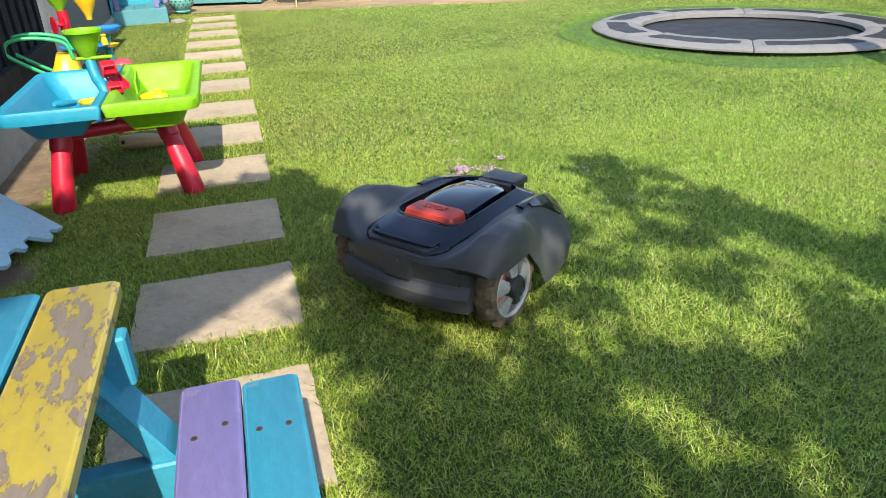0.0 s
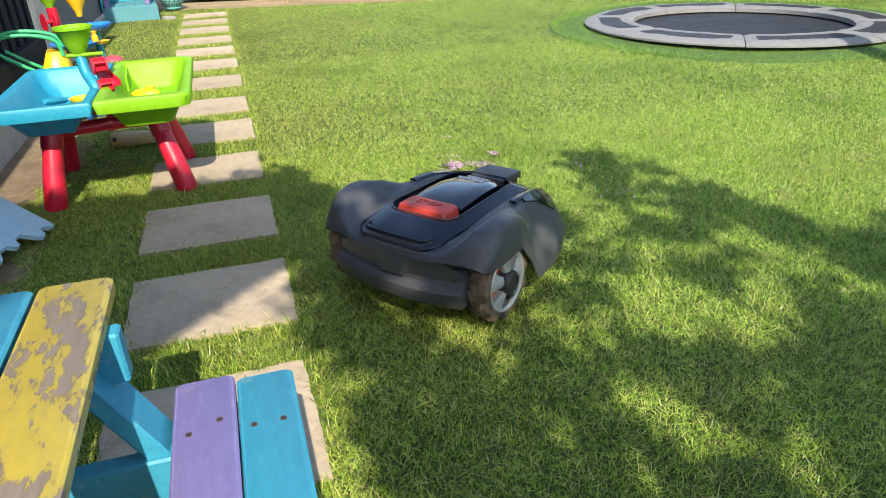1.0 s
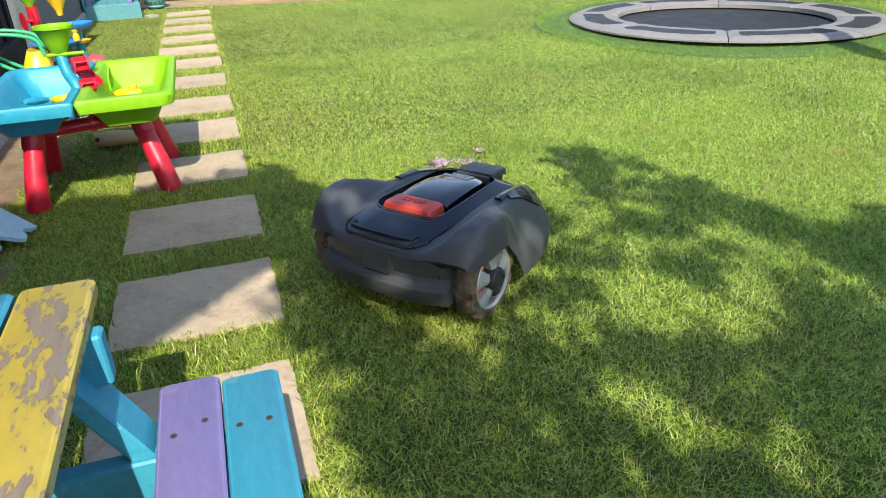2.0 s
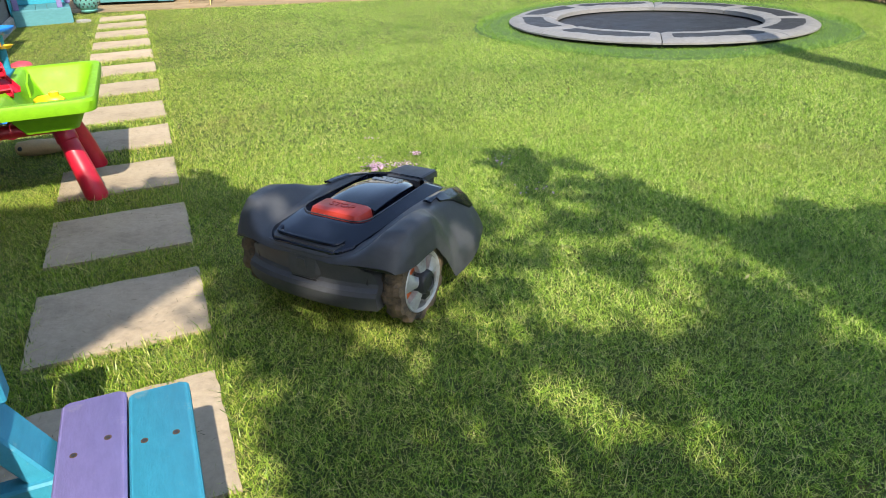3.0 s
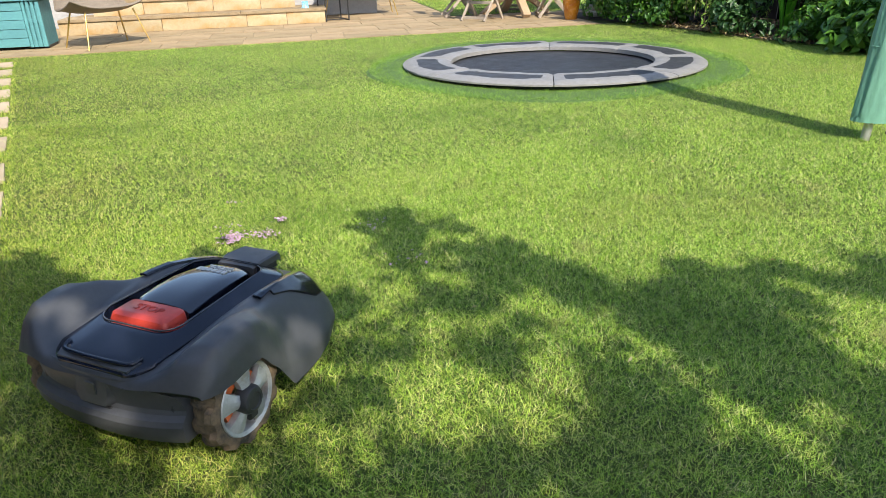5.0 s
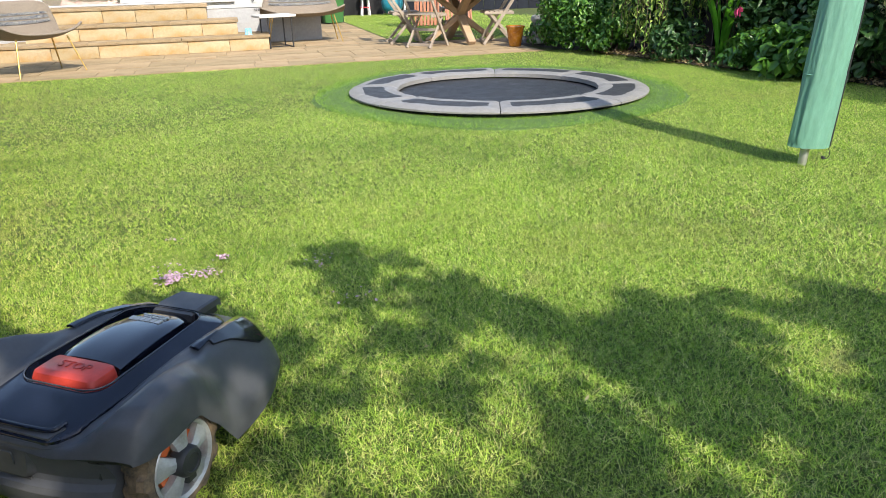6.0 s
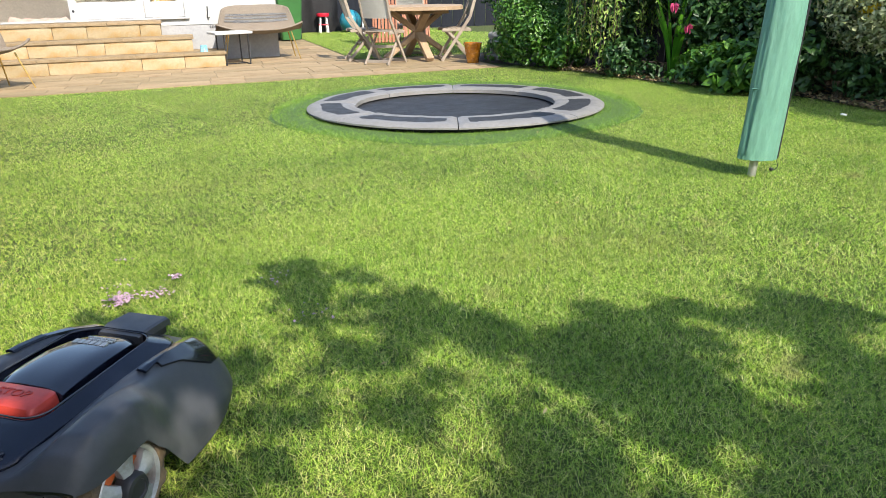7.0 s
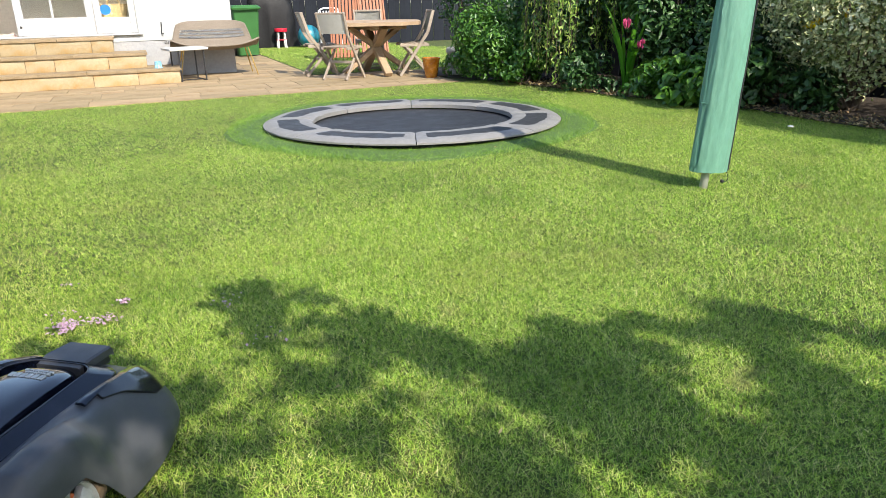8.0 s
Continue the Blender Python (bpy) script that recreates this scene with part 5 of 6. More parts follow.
# loose pale-blue playhouse panel leaning by the fence
bm = bmesh.new()
edge = [(-1.02, 2.92, 0.19), (-0.89, 2.80, 0.13), (-0.672, 2.645, 0.03)]
side = [(-0.685, 2.61), (-0.70, 2.60), (-0.705, 2.575), (-0.685, 2.55), (-0.683, 2.52), (-0.70, 2.505), (-0.75, 2.49), (-0.755, 2.44), (-0.735, 2.41), (-0.74, 2.385), (-0.765, 2.375), (-0.775, 2.33), (-0.755, 2.27), (-0.76, 2.235), (-0.80, 2.20)]
tilt = lambda x, y: 0.02 + max(0, (-0.66 - x)) * 0.50
pts = [Vector((x, y, tilt(x, y))) for x, y, _ in edge] + [Vector((x, y, tilt(x, y))) for x, y in side] + [Vector((-1.03, 2.10, tilt(-1.03, 2.1)))]
low = [p - Vector((0.006, 0, 0.014)) for p in pts]
loft(bm, [low, pts])
bmesh.ops.recalc_face_normals(bm, faces=bm.faces)
panel = part("loose_panel", bm, M_PALEBLUE, smooth=30)
tagged(panel, "pale blue cut-out panel with scalloped edge leaning on the fence base", "panel")


# ---- playhouse, lantern, storage box ----
def playhouse():
    t = thing("playhouse", "turquoise and lilac wooden playhouse on the lawn's edge", "playhouse", pose(-0.60, 8.98, GZ, 0, 0, 6))
    part("base_front", boxes(((-0.58, -0.0, 0.0), (0.0, 0.025, 0.165), 0.004)), M_TURQ, t)
    part("base_side", boxes(((-0.025, 0.027, 0.0), (0.0, 0.9, 0.165), 0.004)), M_TURQ, t)
    for k in range(5):
        part("floor_board", boxes(((-0.575 + k * 0.115, 0.027, 0.15), (-0.463 + k * 0.115, 0.9, 0.17), 0.003)), M_TURQ, t)
    for x, y in ((-0.56, 0.03), (-0.13, 0.03), (-0.035, 0.45)):
        part("post", boxes(((x, y, 0.17), (x + 0.055, y + 0.055, 1.15), 0.005)), M_PAINT_PURPLE, t, "lilac post")
    part("back_wall", boxes(((-0.58, 0.6, 0.17), (-0.03, 0.63, 1.15), 0.003)), M_TURQ_DEEP, t)
    part("side_wall", boxes(((-0.60, 0.03, 0.0), (-0.582, 0.9, 1.15), 0.003)), M_TURQ_DEEP, t)
    part("roof", boxes(((-0.68, -0.1, 1.15), (0.1, 1.0, 1.19), 0.01)), M_TURQ, t)


def lantern():
    t = thing("lantern", "pierced aqua glazed ceramic lantern on the patio edge", "lantern", pose(-0.47, 9.78, 0.004))
    bm = bmesh.new()
    prof = [(0.085, 0.0), (0.095, 0.01), (0.10, 0.02), (0.09, 0.03), (0.125, 0.07), (0.152, 0.13), (0.155, 0.17), (0.14, 0.22), (0.105, 0.27), (0.075, 0.30), (0.075, 0.34), (0.085, 0.35), (0.07, 0.35), (0.06, 0.30)]
    lathe(bm, prof, 36)
    body = part("body", bm, M_GLAZE, t, smooth=60)
    hole = bmesh.new()
    lathe(hole, [(0.0, 0.004), (0.009, 0.003), (0.010, -0.004)], 10)
    me = mesh_ob("hole", hole, M_BLACK)
    for z, r, s in ((0.075, 0.128, 0), (0.11, 0.146, 1), (0.15, 0.156, 0), (0.195, 0.149, 1), (0.235, 0.13, 0)):
        for k in range(16):
            a = (k + s / 2) * math.tau / 16
            share("hole", me, body, pose(r * math.cos(a), r * math.sin(a), z) @ Matrix.Rotation(a, 4, "Z") @ pose(0, 0, 0, 0, 90, 0))
    bm = bmesh.new()
    tube(bm, curve_pts([(-0.10, -0.07, 0.31), (-0.06, -0.125, 0.26), (0.03, -0.14, 0.25), (0.10, -0.10, 0.28), (0.09, -0.02, 0.33)], 6), 0.004, 6)
    part("wire_handle", bm, M_BLACK, t, "black wire handle")


def storage_box():
    t = thing("storage_box", "turquoise painted wooden garden storage box", "storage box", HOUSE @ pose(-3.5, -1.38, 0.004))
    for k in range(5):
        part("board", boxes(((-1.0, 0.0, 0.03 + k * 0.105), (-0.205, 0.02, 0.13 + k * 0.105), 0.004)), M_TURQ, t)
    for x0, x1 in ((-0.20, -0.165), (-0.148, -0.113), (-0.096, -0.061), (-0.044, 0.0)):
        part("slat", boxes(((x0, -0.006, 0.02), (x1, 0.018, 0.56), 0.004)), M_TURQ, t)
    for z in (0.02, 0.30):
        part("slat_rail", boxes(((-0.203, 0.02, z), (0.0, 0.035, z + 0.075), 0.003)), M_TURQ, t)
    part("carcass", boxes(((-1.0, 0.04, 0.03), (-0.01, 0.5, 0.55), 0.004)), M_TURQ, t)
    part("lid", boxes(((-1.03, -0.03, 0.56), (0.03, 0.55, 0.59), 0.006)), M_TURQ, t)
    for x in (-0.97, -0.05):
        part("foot", boxes(((x, 0.05, 0.0), (x + 0.04, 0.45, 0.03), 0.002)), M_BLACK, t)


playhouse()
lantern()
storage_box()


# ---- woven seats ----
def woven_seat(name, label, w, m):
    """A curved shell of weave on brass legs: seat pan rolling up into the back."""
    t = thing(name, label, "garden seat", m, "woven patio seats")
    def shell_pt(f, g, off=0.0):
        # f: -1..1 across, g: 0 front .. 1 back top
        if g < 0.55:
            q = g / 0.55
            y, z = -0.02 + 0.52 * q, 0.46 - 0.075 * math.sin(q * math.pi * 0.75)
        else:
            q = (g - 0.55) / 0.45
            y, z = 0.50 + 0.14 * q, 0.41 + 0.40 * q ** 0.9
        half = w / 2 * (1.0 - (0.20 * max(0, g - 0.35) / 0.65))
        wing = abs(f) ** 3
        z += wing * (0.10 * (1 - g) + 0.0)
        y += wing * (-0.10 * max(0, g - 0.5) * 2) + wing * 0.05 * (1 - g)
        z -= (abs(f) ** 6) * 0.05 * max(0, g - 0.7) / 0.3
        return Vector((f * half, y, z + off))
    bm = bmesh.new()
    nf, ng = 28, 20
    top = [[bm.verts.new(shell_pt(i / nf * 2 - 1, j / ng)) for i in range(nf + 1)] for j in range(ng + 1)]
    for j in range(ng):
        for i in range(nf):
            bm.faces.new((top[j][i], top[j][i + 1], top[j + 1][i + 1], top[j + 1][i]))
    bmesh.ops.recalc_face_normals(bm, faces=bm.faces)
    bmesh.ops.solidify(bm, geom=bm.faces[:], thickness=0.018)
    s = part("woven_shell", bm, M_WICKER, t, smooth=60)
    for g0, g1 in ((0.685, 0.725), (0.745, 0.785), (0.805, 0.835)):
        bm = bmesh.new()
        loft(bm, [[shell_pt(f, g) + Vector((0, -0.024, 0.012)) for f in np.linspace(-0.86, 0.86, 26)] for g in (g0, (g0 + g1) / 2, g1)], closed=False)
        bmesh.ops.solidify(bm, geom=bm.faces[:], thickness=0.004)
        part("woven_band", bm, M_WICKER_BLUE, s, "navy and white woven band", smooth=60)
    bm = bmesh.new()
    rim = [shell_pt(f, 0) for f in np.linspace(-1, 1, 20)] + [shell_pt(1, g) for g in np.linspace(0.08, 0.95, 14)] + [shell_pt(f, 1) for f in np.linspace(1, -1, 20)] + [shell_pt(-1, g) for g in np.linspace(0.95, 0.08, 14)]
    tube(bm, rim + [rim[0]], 0.013, 8)
    part("rim", bm, M_WICKER, s, smooth=60)
    for sx in (-1, 1):
        for y, dy in ((0.10, -0.10), (0.46, 0.09)):
            bm = bmesh.new()
            tube(bm, [(sx * (w / 2 - 0.17), y, 0.42), (sx * (w / 2 - 0.07), y + dy, 0.0)], [0.011, 0.008], 8)
            part("leg", bm, M_BRASS, t, "slim brass leg")
    return t


woven_seat("woven_bench", "taupe woven garden bench with navy band on brass legs", 1.30, HOUSE @ pose(0.61, 0.52, 0.004, 0, 0, 0))
woven_seat("woven_chair", "taupe woven garden chair with navy band on brass legs", 0.95, HOUSE @ pose(-2.62, -1.62, 0.004, 0, 0, 40))


def side_table():
    t = thing("side_table", "small grey-topped side table with thin black legs", "table", HOUSE @ pose(0.01, 0.03, 0.004, 0, 0, 14))
    part("top", boxes(((-0.12, -0.02, 0.44), (0.44, 0.40, 0.475), 0.006)), M_GREYTOP, t, "pale grey top")
    for x0 in (0.0, 0.36):
        for y in (0.0, 0.38):
            part("leg", boxes(((x0, y, 0.0), (x0 + 0.018, y + 0.018, 0.44), 0.002)), M_BLACK, t)
        part("foot_rail", boxes(((x0 + 0.001, 0.019, 0.0), (x0 + 0.017, 0.379, 0.016), 0.002)), M_BLACK, t)
    part("cross_rail", boxes(((0.019, 0.19, 0.0), (0.359, 0.206, 0.016), 0.002)), M_BLACK, t)


side_table()
bm = bmesh.new()
lathe(bm, [(0.0, 0.0), (0.058, 0.0), (0.052, 0.01), (0.048, 0.09), (0.043, 0.09), (0.045, 0.012), (0, 0.012)], 20)
tl = part("candle_holder", bm, M_BLUEGLASS, m=HOUSE @ pose(-0.28, 0.12, 0.216), smooth=50)
tagged(tl, "blue patterned candle holder on the lowest step", "candle holder")


# ---- dining set ----
def dining_table():
    t = thing("dining_table", "pale hardwood garden table with crossed legs", "table", pose(6.90, 9.27, 0.004, 0, 0, 55) @ Matrix.Diagonal((1.15, 1.15, 1.0, 1)))
    for k in range(6):
        x0 = -0.60 + k * 0.2
        half = lambda x: min(0.60, 0.60 * 1.0 if abs(x) < 0.36 else 0.60 - (abs(x) - 0.36))
        bm = bmesh.new()
        a, b = x0 + 0.003, x0 + 0.197
        ring = [Vector((a, -half(a), 0)), Vector((b, -half(b), 0)), Vector((b, half(b), 0)), Vector((a, half(a), 0))]
        loft(bm, [ring, [p + Vector((0, 0, 0.05)) for p in ring]])
        part("top_board", bm, M_OAK, t, m=pose(0, 0, 0.73))
    part("apron", boxes(((-0.42, -0.06, 0.66), (0.42, 0.06, 0.73), 0.006), ((-0.06, -0.42, 0.662), (0.06, 0.42, 0.728), 0.006)), M_OAK, t)
    for k in range(4):
        a = k * math.pi / 2 + 0.35
        bm = bmesh.new()
        d = Vector((math.cos(a), math.sin(a), 0))
        beam(bm, d * 0.46 + Vector((0, 0, 0.03)), d * -0.36 + Vector((0, 0, 0.70)), 0.10, 0.07, 0.006, up=(0, 0, 1))
        part("leg", bm, M_OAK, t)
    return t


def folding_chair(m, copy_of=None):
    if copy_of:
        return copy_thing(copy_of, m)
    t = thing("folding_chair", "weathered grey folding garden chair with sling back", "chair", m, "chairs round the garden table")
    for s in (-1, 1):
        bm = bmesh.new()
        for a, b in zip(*(lambda q: (q, q[1:]))([Vector((s * 0.22, 0.25, 0.0)), Vector((s * 0.22, 0.0, 0.36)), Vector((s * 0.22, -0.18, 0.62)), Vector((s * 0.22, -0.27, 0.93))])):
            beam(bm, a, b, 0.024, 0.045, 0.003)
        part("back_leg", bm, M_GREYWOOD, t)
        bm = bmesh.new()
        beam(bm, (s * 0.19, -0.24, 0.0), (s * 0.19, 0.16, 0.44), 0.024, 0.04, 0.003)
        part("front_leg", bm, M_GREYWOOD, t)
        part("seat_rail", boxes(((s * 0.205 - 0.012, -0.2, 0.42), (s * 0.205 + 0.012, 0.24, 0.455), 0.003)), M_GREYWOOD, t)
    for k in range(6):
        part("seat_slat", boxes(((-0.205, -0.18 + k * 0.07, 0.452), (0.205, -0.125 + k * 0.07, 0.468), 0.003)), M_GREYWOOD, t)
    for y, z in ((-0.20, 0.045), (-0.02, 0.24), (0.23, 0.03)):
        bm = bmesh.new()
        beam(bm, (-0.2, y, z), (0.2, y, z), 0.022, 0.04, 0.003)
        part("stretcher", bm, M_GREYWOOD, t)
    bm = bmesh.new()
    loft(bm, [[Vector((x, -0.20 - (z - 0.66) * 0.29 + 0.02 * (1 - (x / 0.2) ** 2) * -1, z)) for x in np.linspace(-0.208, 0.208, 9)] for z in (0.64, 0.72, 0.80, 0.90)], closed=False)
    bmesh.ops.solidify(bm, geom=bm.faces[:], thickness=0.006)
    part("sling_back", bm, M_SLING, t, "grey sling back", smooth=50)
    bm = bmesh.new()
    beam(bm, (-0.2, -0.268, 0.915), (0.2, -0.268, 0.915), 0.022, 0.03, 0.003)
    part("top_rail", bm, M_GREYWOOD, t)
    return t


dining_table()
chair = folding_chair(pose(6.165, 9.075, 0.004, 0, 0, -62))
folding_chair(pose(6.24, 9.85, 0.004, 0, 0, -110), chair)
folding_chair(pose(7.27, 8.79, 0.004, 0, 0, 62), chair)
folding_chair(pose(7.35, 10.09, 0.004, 0, 0, 150), chair)

bm = bmesh.new()
lathe(bm, [(0.0, 0.0), (0.085, 0.0), (0.088, 0.02), (0.118, 0.2), (0.124, 0.255), (0.135, 0.258), (0.137, 0.282), (0.118, 0.283), (0.112, 0.24), (0, 0.24)], 30)
pot = part("flower_pot", bm, M_ORANGE_POT, m=pose(7.15, 8.23, 0.002), smooth=50)
tagged(pot, "amber glazed flower pot at the patio's edge", "flower pot")
for k in range(4):
    bm = bmesh.new()
    lathe(bm, [(0.02, 0.0), (0.20, 0.0), (0.225, 0.03), (0.225, 0.07), (0.20, 0.098), (0.02, 0.1)], 24)
    st = part("stone_ring", bm, M_CONCRETE, m=pose(7.72 + 0.01 * k, 8.25, k * 0.1, 0, 0, k * 40), smooth=50)
    tagged(st, "grey stone ring in a low stack", "stone ring", "stacked stone rings")


# ---- things at the garden's end ----
def wheelie_bin():
    t = thing("wheelie_bin", "dark green wheelie bin beside the house", "bin", pose(7.30, 14.7, GZ, 0, 0, -16))
    bm = bmesh.new()
    loft(bm, [round_rect(0, 0, 0.20, 0.22, 0.04, 0.03), round_rect(0, 0, 0.27, 0.30, 0.04, 0.95)])
    part("body", bm, M_BIN, t)
    bm = bmesh.new()
    loft(bm, [round_rect(0, -0.02, 0.30, 0.34, 0.05, 0.952), round_rect(0, -0.02, 0.31, 0.35, 0.05, 0.985), round_rect(0, -0.02, 0.25, 0.29, 0.05, 1.04)])
    part("lid", bm, M_BIN, t)
    for s in (-1, 1):
        bm = bmesh.new()
        lathe(bm, [(0.0, -0.025), (0.1, -0.025), (0.1, 0.025), (0, 0.025)], 18, pose(s * 0.24, 0.2, 0.1, 0, 90, 0))
        part("wheel", bm, M_BLACK, t)


def covered_barbecue():
    bm, rings, n = bmesh.new(), [], 36
    for z, w in ((0.0, 0.62), (0.3, 0.60), (0.7, 0.57), (1.0, 0.54), (1.2, 0.46), (1.32, 0.30), (1.36, 0.05)):
        ring = []
        for k in range(n):
            a = k * math.tau / n
            q = Vector((math.cos(a) * 2, math.sin(a) * 2, z * 1.5))
            f = 1 + 0.16 * noise.noise(q * 1.3) + 0.07 * noise.noise(Vector((q.x * 3, q.y * 3, z))) + 0.05 * math.sin(a * 11 + z * 2) * (1 - z / 1.6)
            sq = 1 / max(abs(math.cos(a)), abs(math.sin(a))) ** 0.6
            ring.append(Vector((math.cos(a) * w * f * sq, math.sin(a) * w * 0.6 * f * sq, z)))
        rings.append(ring)
    loft(bm, rings)
    ob = part("covered_barbecue", bm, M_COVER, m=pose(9.05, 17.0, GZ, 0, 0, -20), smooth=60)
    tagged(ob, "barbecue under a creased black tarpaulin cover", "barbecue cover")


def red_stool():
    t = thing("stool", "small stool with red seat and white legs", "stool", pose(9.0, 16.4, GZ))
    bm = bmesh.new()
    lathe(bm, [(0.0, 0.39), (0.15, 0.39), (0.16, 0.42), (0.15, 0.47), (0, 0.475)], 20)
    part("seat", bm, M_RED, t, smooth=50)
    for k in range(4):
        a = k * math.tau / 4 + 0.5
        bm = bmesh.new()
        tube(bm, [(0.10 * math.cos(a), 0.10 * math.sin(a), 0.4), (0.14 * math.cos(a), 0.14 * math.sin(a), 0.0)], 0.018, 8)
        part("leg", bm, M_WHITE, t)
    bm = bmesh.new()
    tube(bm, [(0.125 * math.cos(k * math.tau / 16), 0.125 * math.sin(k * math.tau / 16), 0.2) for k in range(17)], 0.012, 6)
    part("foot_ring", bm, M_RED, t)


wheelie_bin()
covered_barbecue()
red_stool()
bm = bmesh.new()
bmesh.ops.create_uvsphere(bm, u_segments=24, v_segments=14, radius=0.27, matrix=Matrix.Translation((0, 0, 0.27)))
ball = part("exercise_ball", bm, M_BALL, m=pose(9.6, 16.1, GZ), smooth=80)
tagged(ball, "teal rubber exercise ball on the grass", "ball")


def slatted_lounger(m):
    t = thing("folded_deck_chair", "red-brown slatted wooden deck chair folded upright", "chair", m, "folded deck chairs")
    for s in (-1, 1):
        bm = bmesh.new()
        beam(bm, (s * 0.24, -0.35, 0.0), (s * 0.24, 0.15, 1.45), 0.03, 0.06, 0.004)
        part("side_rail", bm, M_TEAK, t)
    for k in range(7):
        x = -0.195 + k * 0.065
        bm = bmesh.new()
        beam(bm, (x, -0.33, 0.08), (x, 0.13, 1.40), 0.046, 0.018, 0.003)
        part("slat", bm, M_TEAK, t)
    for f in (0.1, 0.5, 0.95):
        bm = bmesh.new()
        beam(bm, (-0.225, -0.325 + 0.5 * f, 1.45 * f), (0.225, -0.325 + 0.5 * f, 1.45 * f), 0.03, 0.04, 0.003)
        part("cross_rail", bm, M_TEAK, t)
    return t


lounger = slatted_lounger(pose(7.95, 11.8, 0, 0, 0, -35))
copy_thing(lounger, pose(8.50, 11.70, 0, 0, 0, -24))


def plastic_chair():
    t = thing("plastic_chair", "white moulded plastic garden chair", "chair", pose(9.7, 15.2, GZ, 0, 0, 150))
    bm = bmesh.new()
    loft(bm, [round_rect(0, 0, 0.24, 0.23, 0.06, 0.40), round_rect(0, 0, 0.25, 0.24, 0.06, 0.43)])
    part("seat", bm, M_WHITE, t)
    for k in range(7):
        x = -0.21 + k * 0.07
        bm = bmesh.new()
        beam(bm, (x, -0.22, 0.42), (x, -0.33, 0.86), 0.03, 0.012, 0.003)
        part("back_slat", bm, M_WHITE, t)
    bm = bmesh.new()
    tube(bm, curve_pts([(-0.25, -0.24, 0.44), (-0.25, -0.33, 0.85), (0, -0.36, 0.92), (0.25, -0.33, 0.85), (0.25, -0.24, 0.44)], 6), 0.02, 8)
    part("back_frame", bm, M_WHITE, t)
    for x in (-0.22, 0.22):
        for y in (-0.2, 0.2):
            bm = bmesh.new()
            beam(bm, (x, y, 0.40), (x * 1.15, y * 1.15, 0.0), 0.04, 0.03, 0.004)
            part("leg", bm, M_WHITE, t)


plastic_chair()

# things inside the house
bm, rings = bmesh.new(), []
for i in range(15):
    x = -0.45 + i * 0.065
    rings.append([Vector((x, 0.22 * math.cos(a) * (0.8 + 0.3 * noise.noise(Vector((x * 6, a, 0)))), max(0, (0.10 + 0.06 * noise.noise(Vector((x * 9, 3, a)))) * math.sin(a) * (1 if 0 < i < 14 else 0.2)))) for a in np.linspace(0, math.pi, 12)])
loft(bm, rings)
bl = part("blanket", bm, M_BLANKET, m=HOUSE @ pose(-2.62, 1.85, 0.60), smooth=80)
tagged(bl, "crumpled dusky pink blanket inside the doorway", "blanket")
bk = thing("basket", "woven straw basket with round handles indoors", "basket", HOUSE @ pose(-0.76, 1.75, 0.60))
bm = bmesh.new()
loft(bm, [round_rect(0, 0, 0.17, 0.09, 0.05, 0.22), round_rect(0, 0, 0.20, 0.11, 0.05, 0.50), round_rect(0, 0, 0.19, 0.10, 0.05, 0.50), round_rect(0, 0, 0.16, 0.08, 0.04, 0.24)])
part("body", bm, M_BASKET, bk)
for y in (-0.09, 0.09):
    bm = bmesh.new()
    tube(bm, [(0.09 * math.cos(a), y, 0.49 + 0.10 * math.sin(a)) for a in np.linspace(0, math.pi, 14)], 0.012, 8)
    part("handle", bm, M_BASKET, bk)
part("shelf", boxes(((-0.4, -0.2, 0.0), (0.3, 0.2, 0.22), 0.004)), M_DARKROOM, bk)


# ---- planting bed and shrubs ----
bm = bmesh.new()
edge = [(float(bed_edge(y)), y) for y in np.linspace(-4, 9.2, 60)]
a = [bm.verts.new((x, y, 0.0)) for x, y in edge]
b = [bm.verts.new((x + 0.15, y, 0.010)) for x, y in edge]
c = [bm.verts.new((12.0, y, 0.05)) for x, y in edge]
for i in range(len(edge) - 1):
    bm.faces.new((a[i], b[i], b[i + 1], a[i + 1]))
    bm.faces.new((b[i], c[i], c[i + 1], b[i + 1]))
bmesh.ops.recalc_face_normals(bm, faces=bm.faces)
strip = bmesh.new()
loft(strip, [[Vector((x, y, -0.009 + 0.006 * noise.noise(Vector((x * 9, y * 9, 0))))) for x in np.linspace(-1.15, -0.70, 10)] for y in np.linspace(0.5, 4.7, 80)], closed=False)
bmesh.ops.recalc_face_normals(strip, faces=strip.faces)
soil = part("bare_soil", strip, M_DRYSOIL, smooth=60)
tagged(soil, "dry bare soil along the fence base", "soil", kind="structure")
if soil.data.polygons[0].normal.z < 0:
    soil.data.flip_normals()
bed = part("planting_bed", bm, M_EARTH, smooth=60)
tagged(bed, "earth planting bed coloured dark for shade, with leaf litter", "planting bed", kind="structure")
if bed.data.polygons[0].normal.z < 0:
    bed.data.flip_normals()


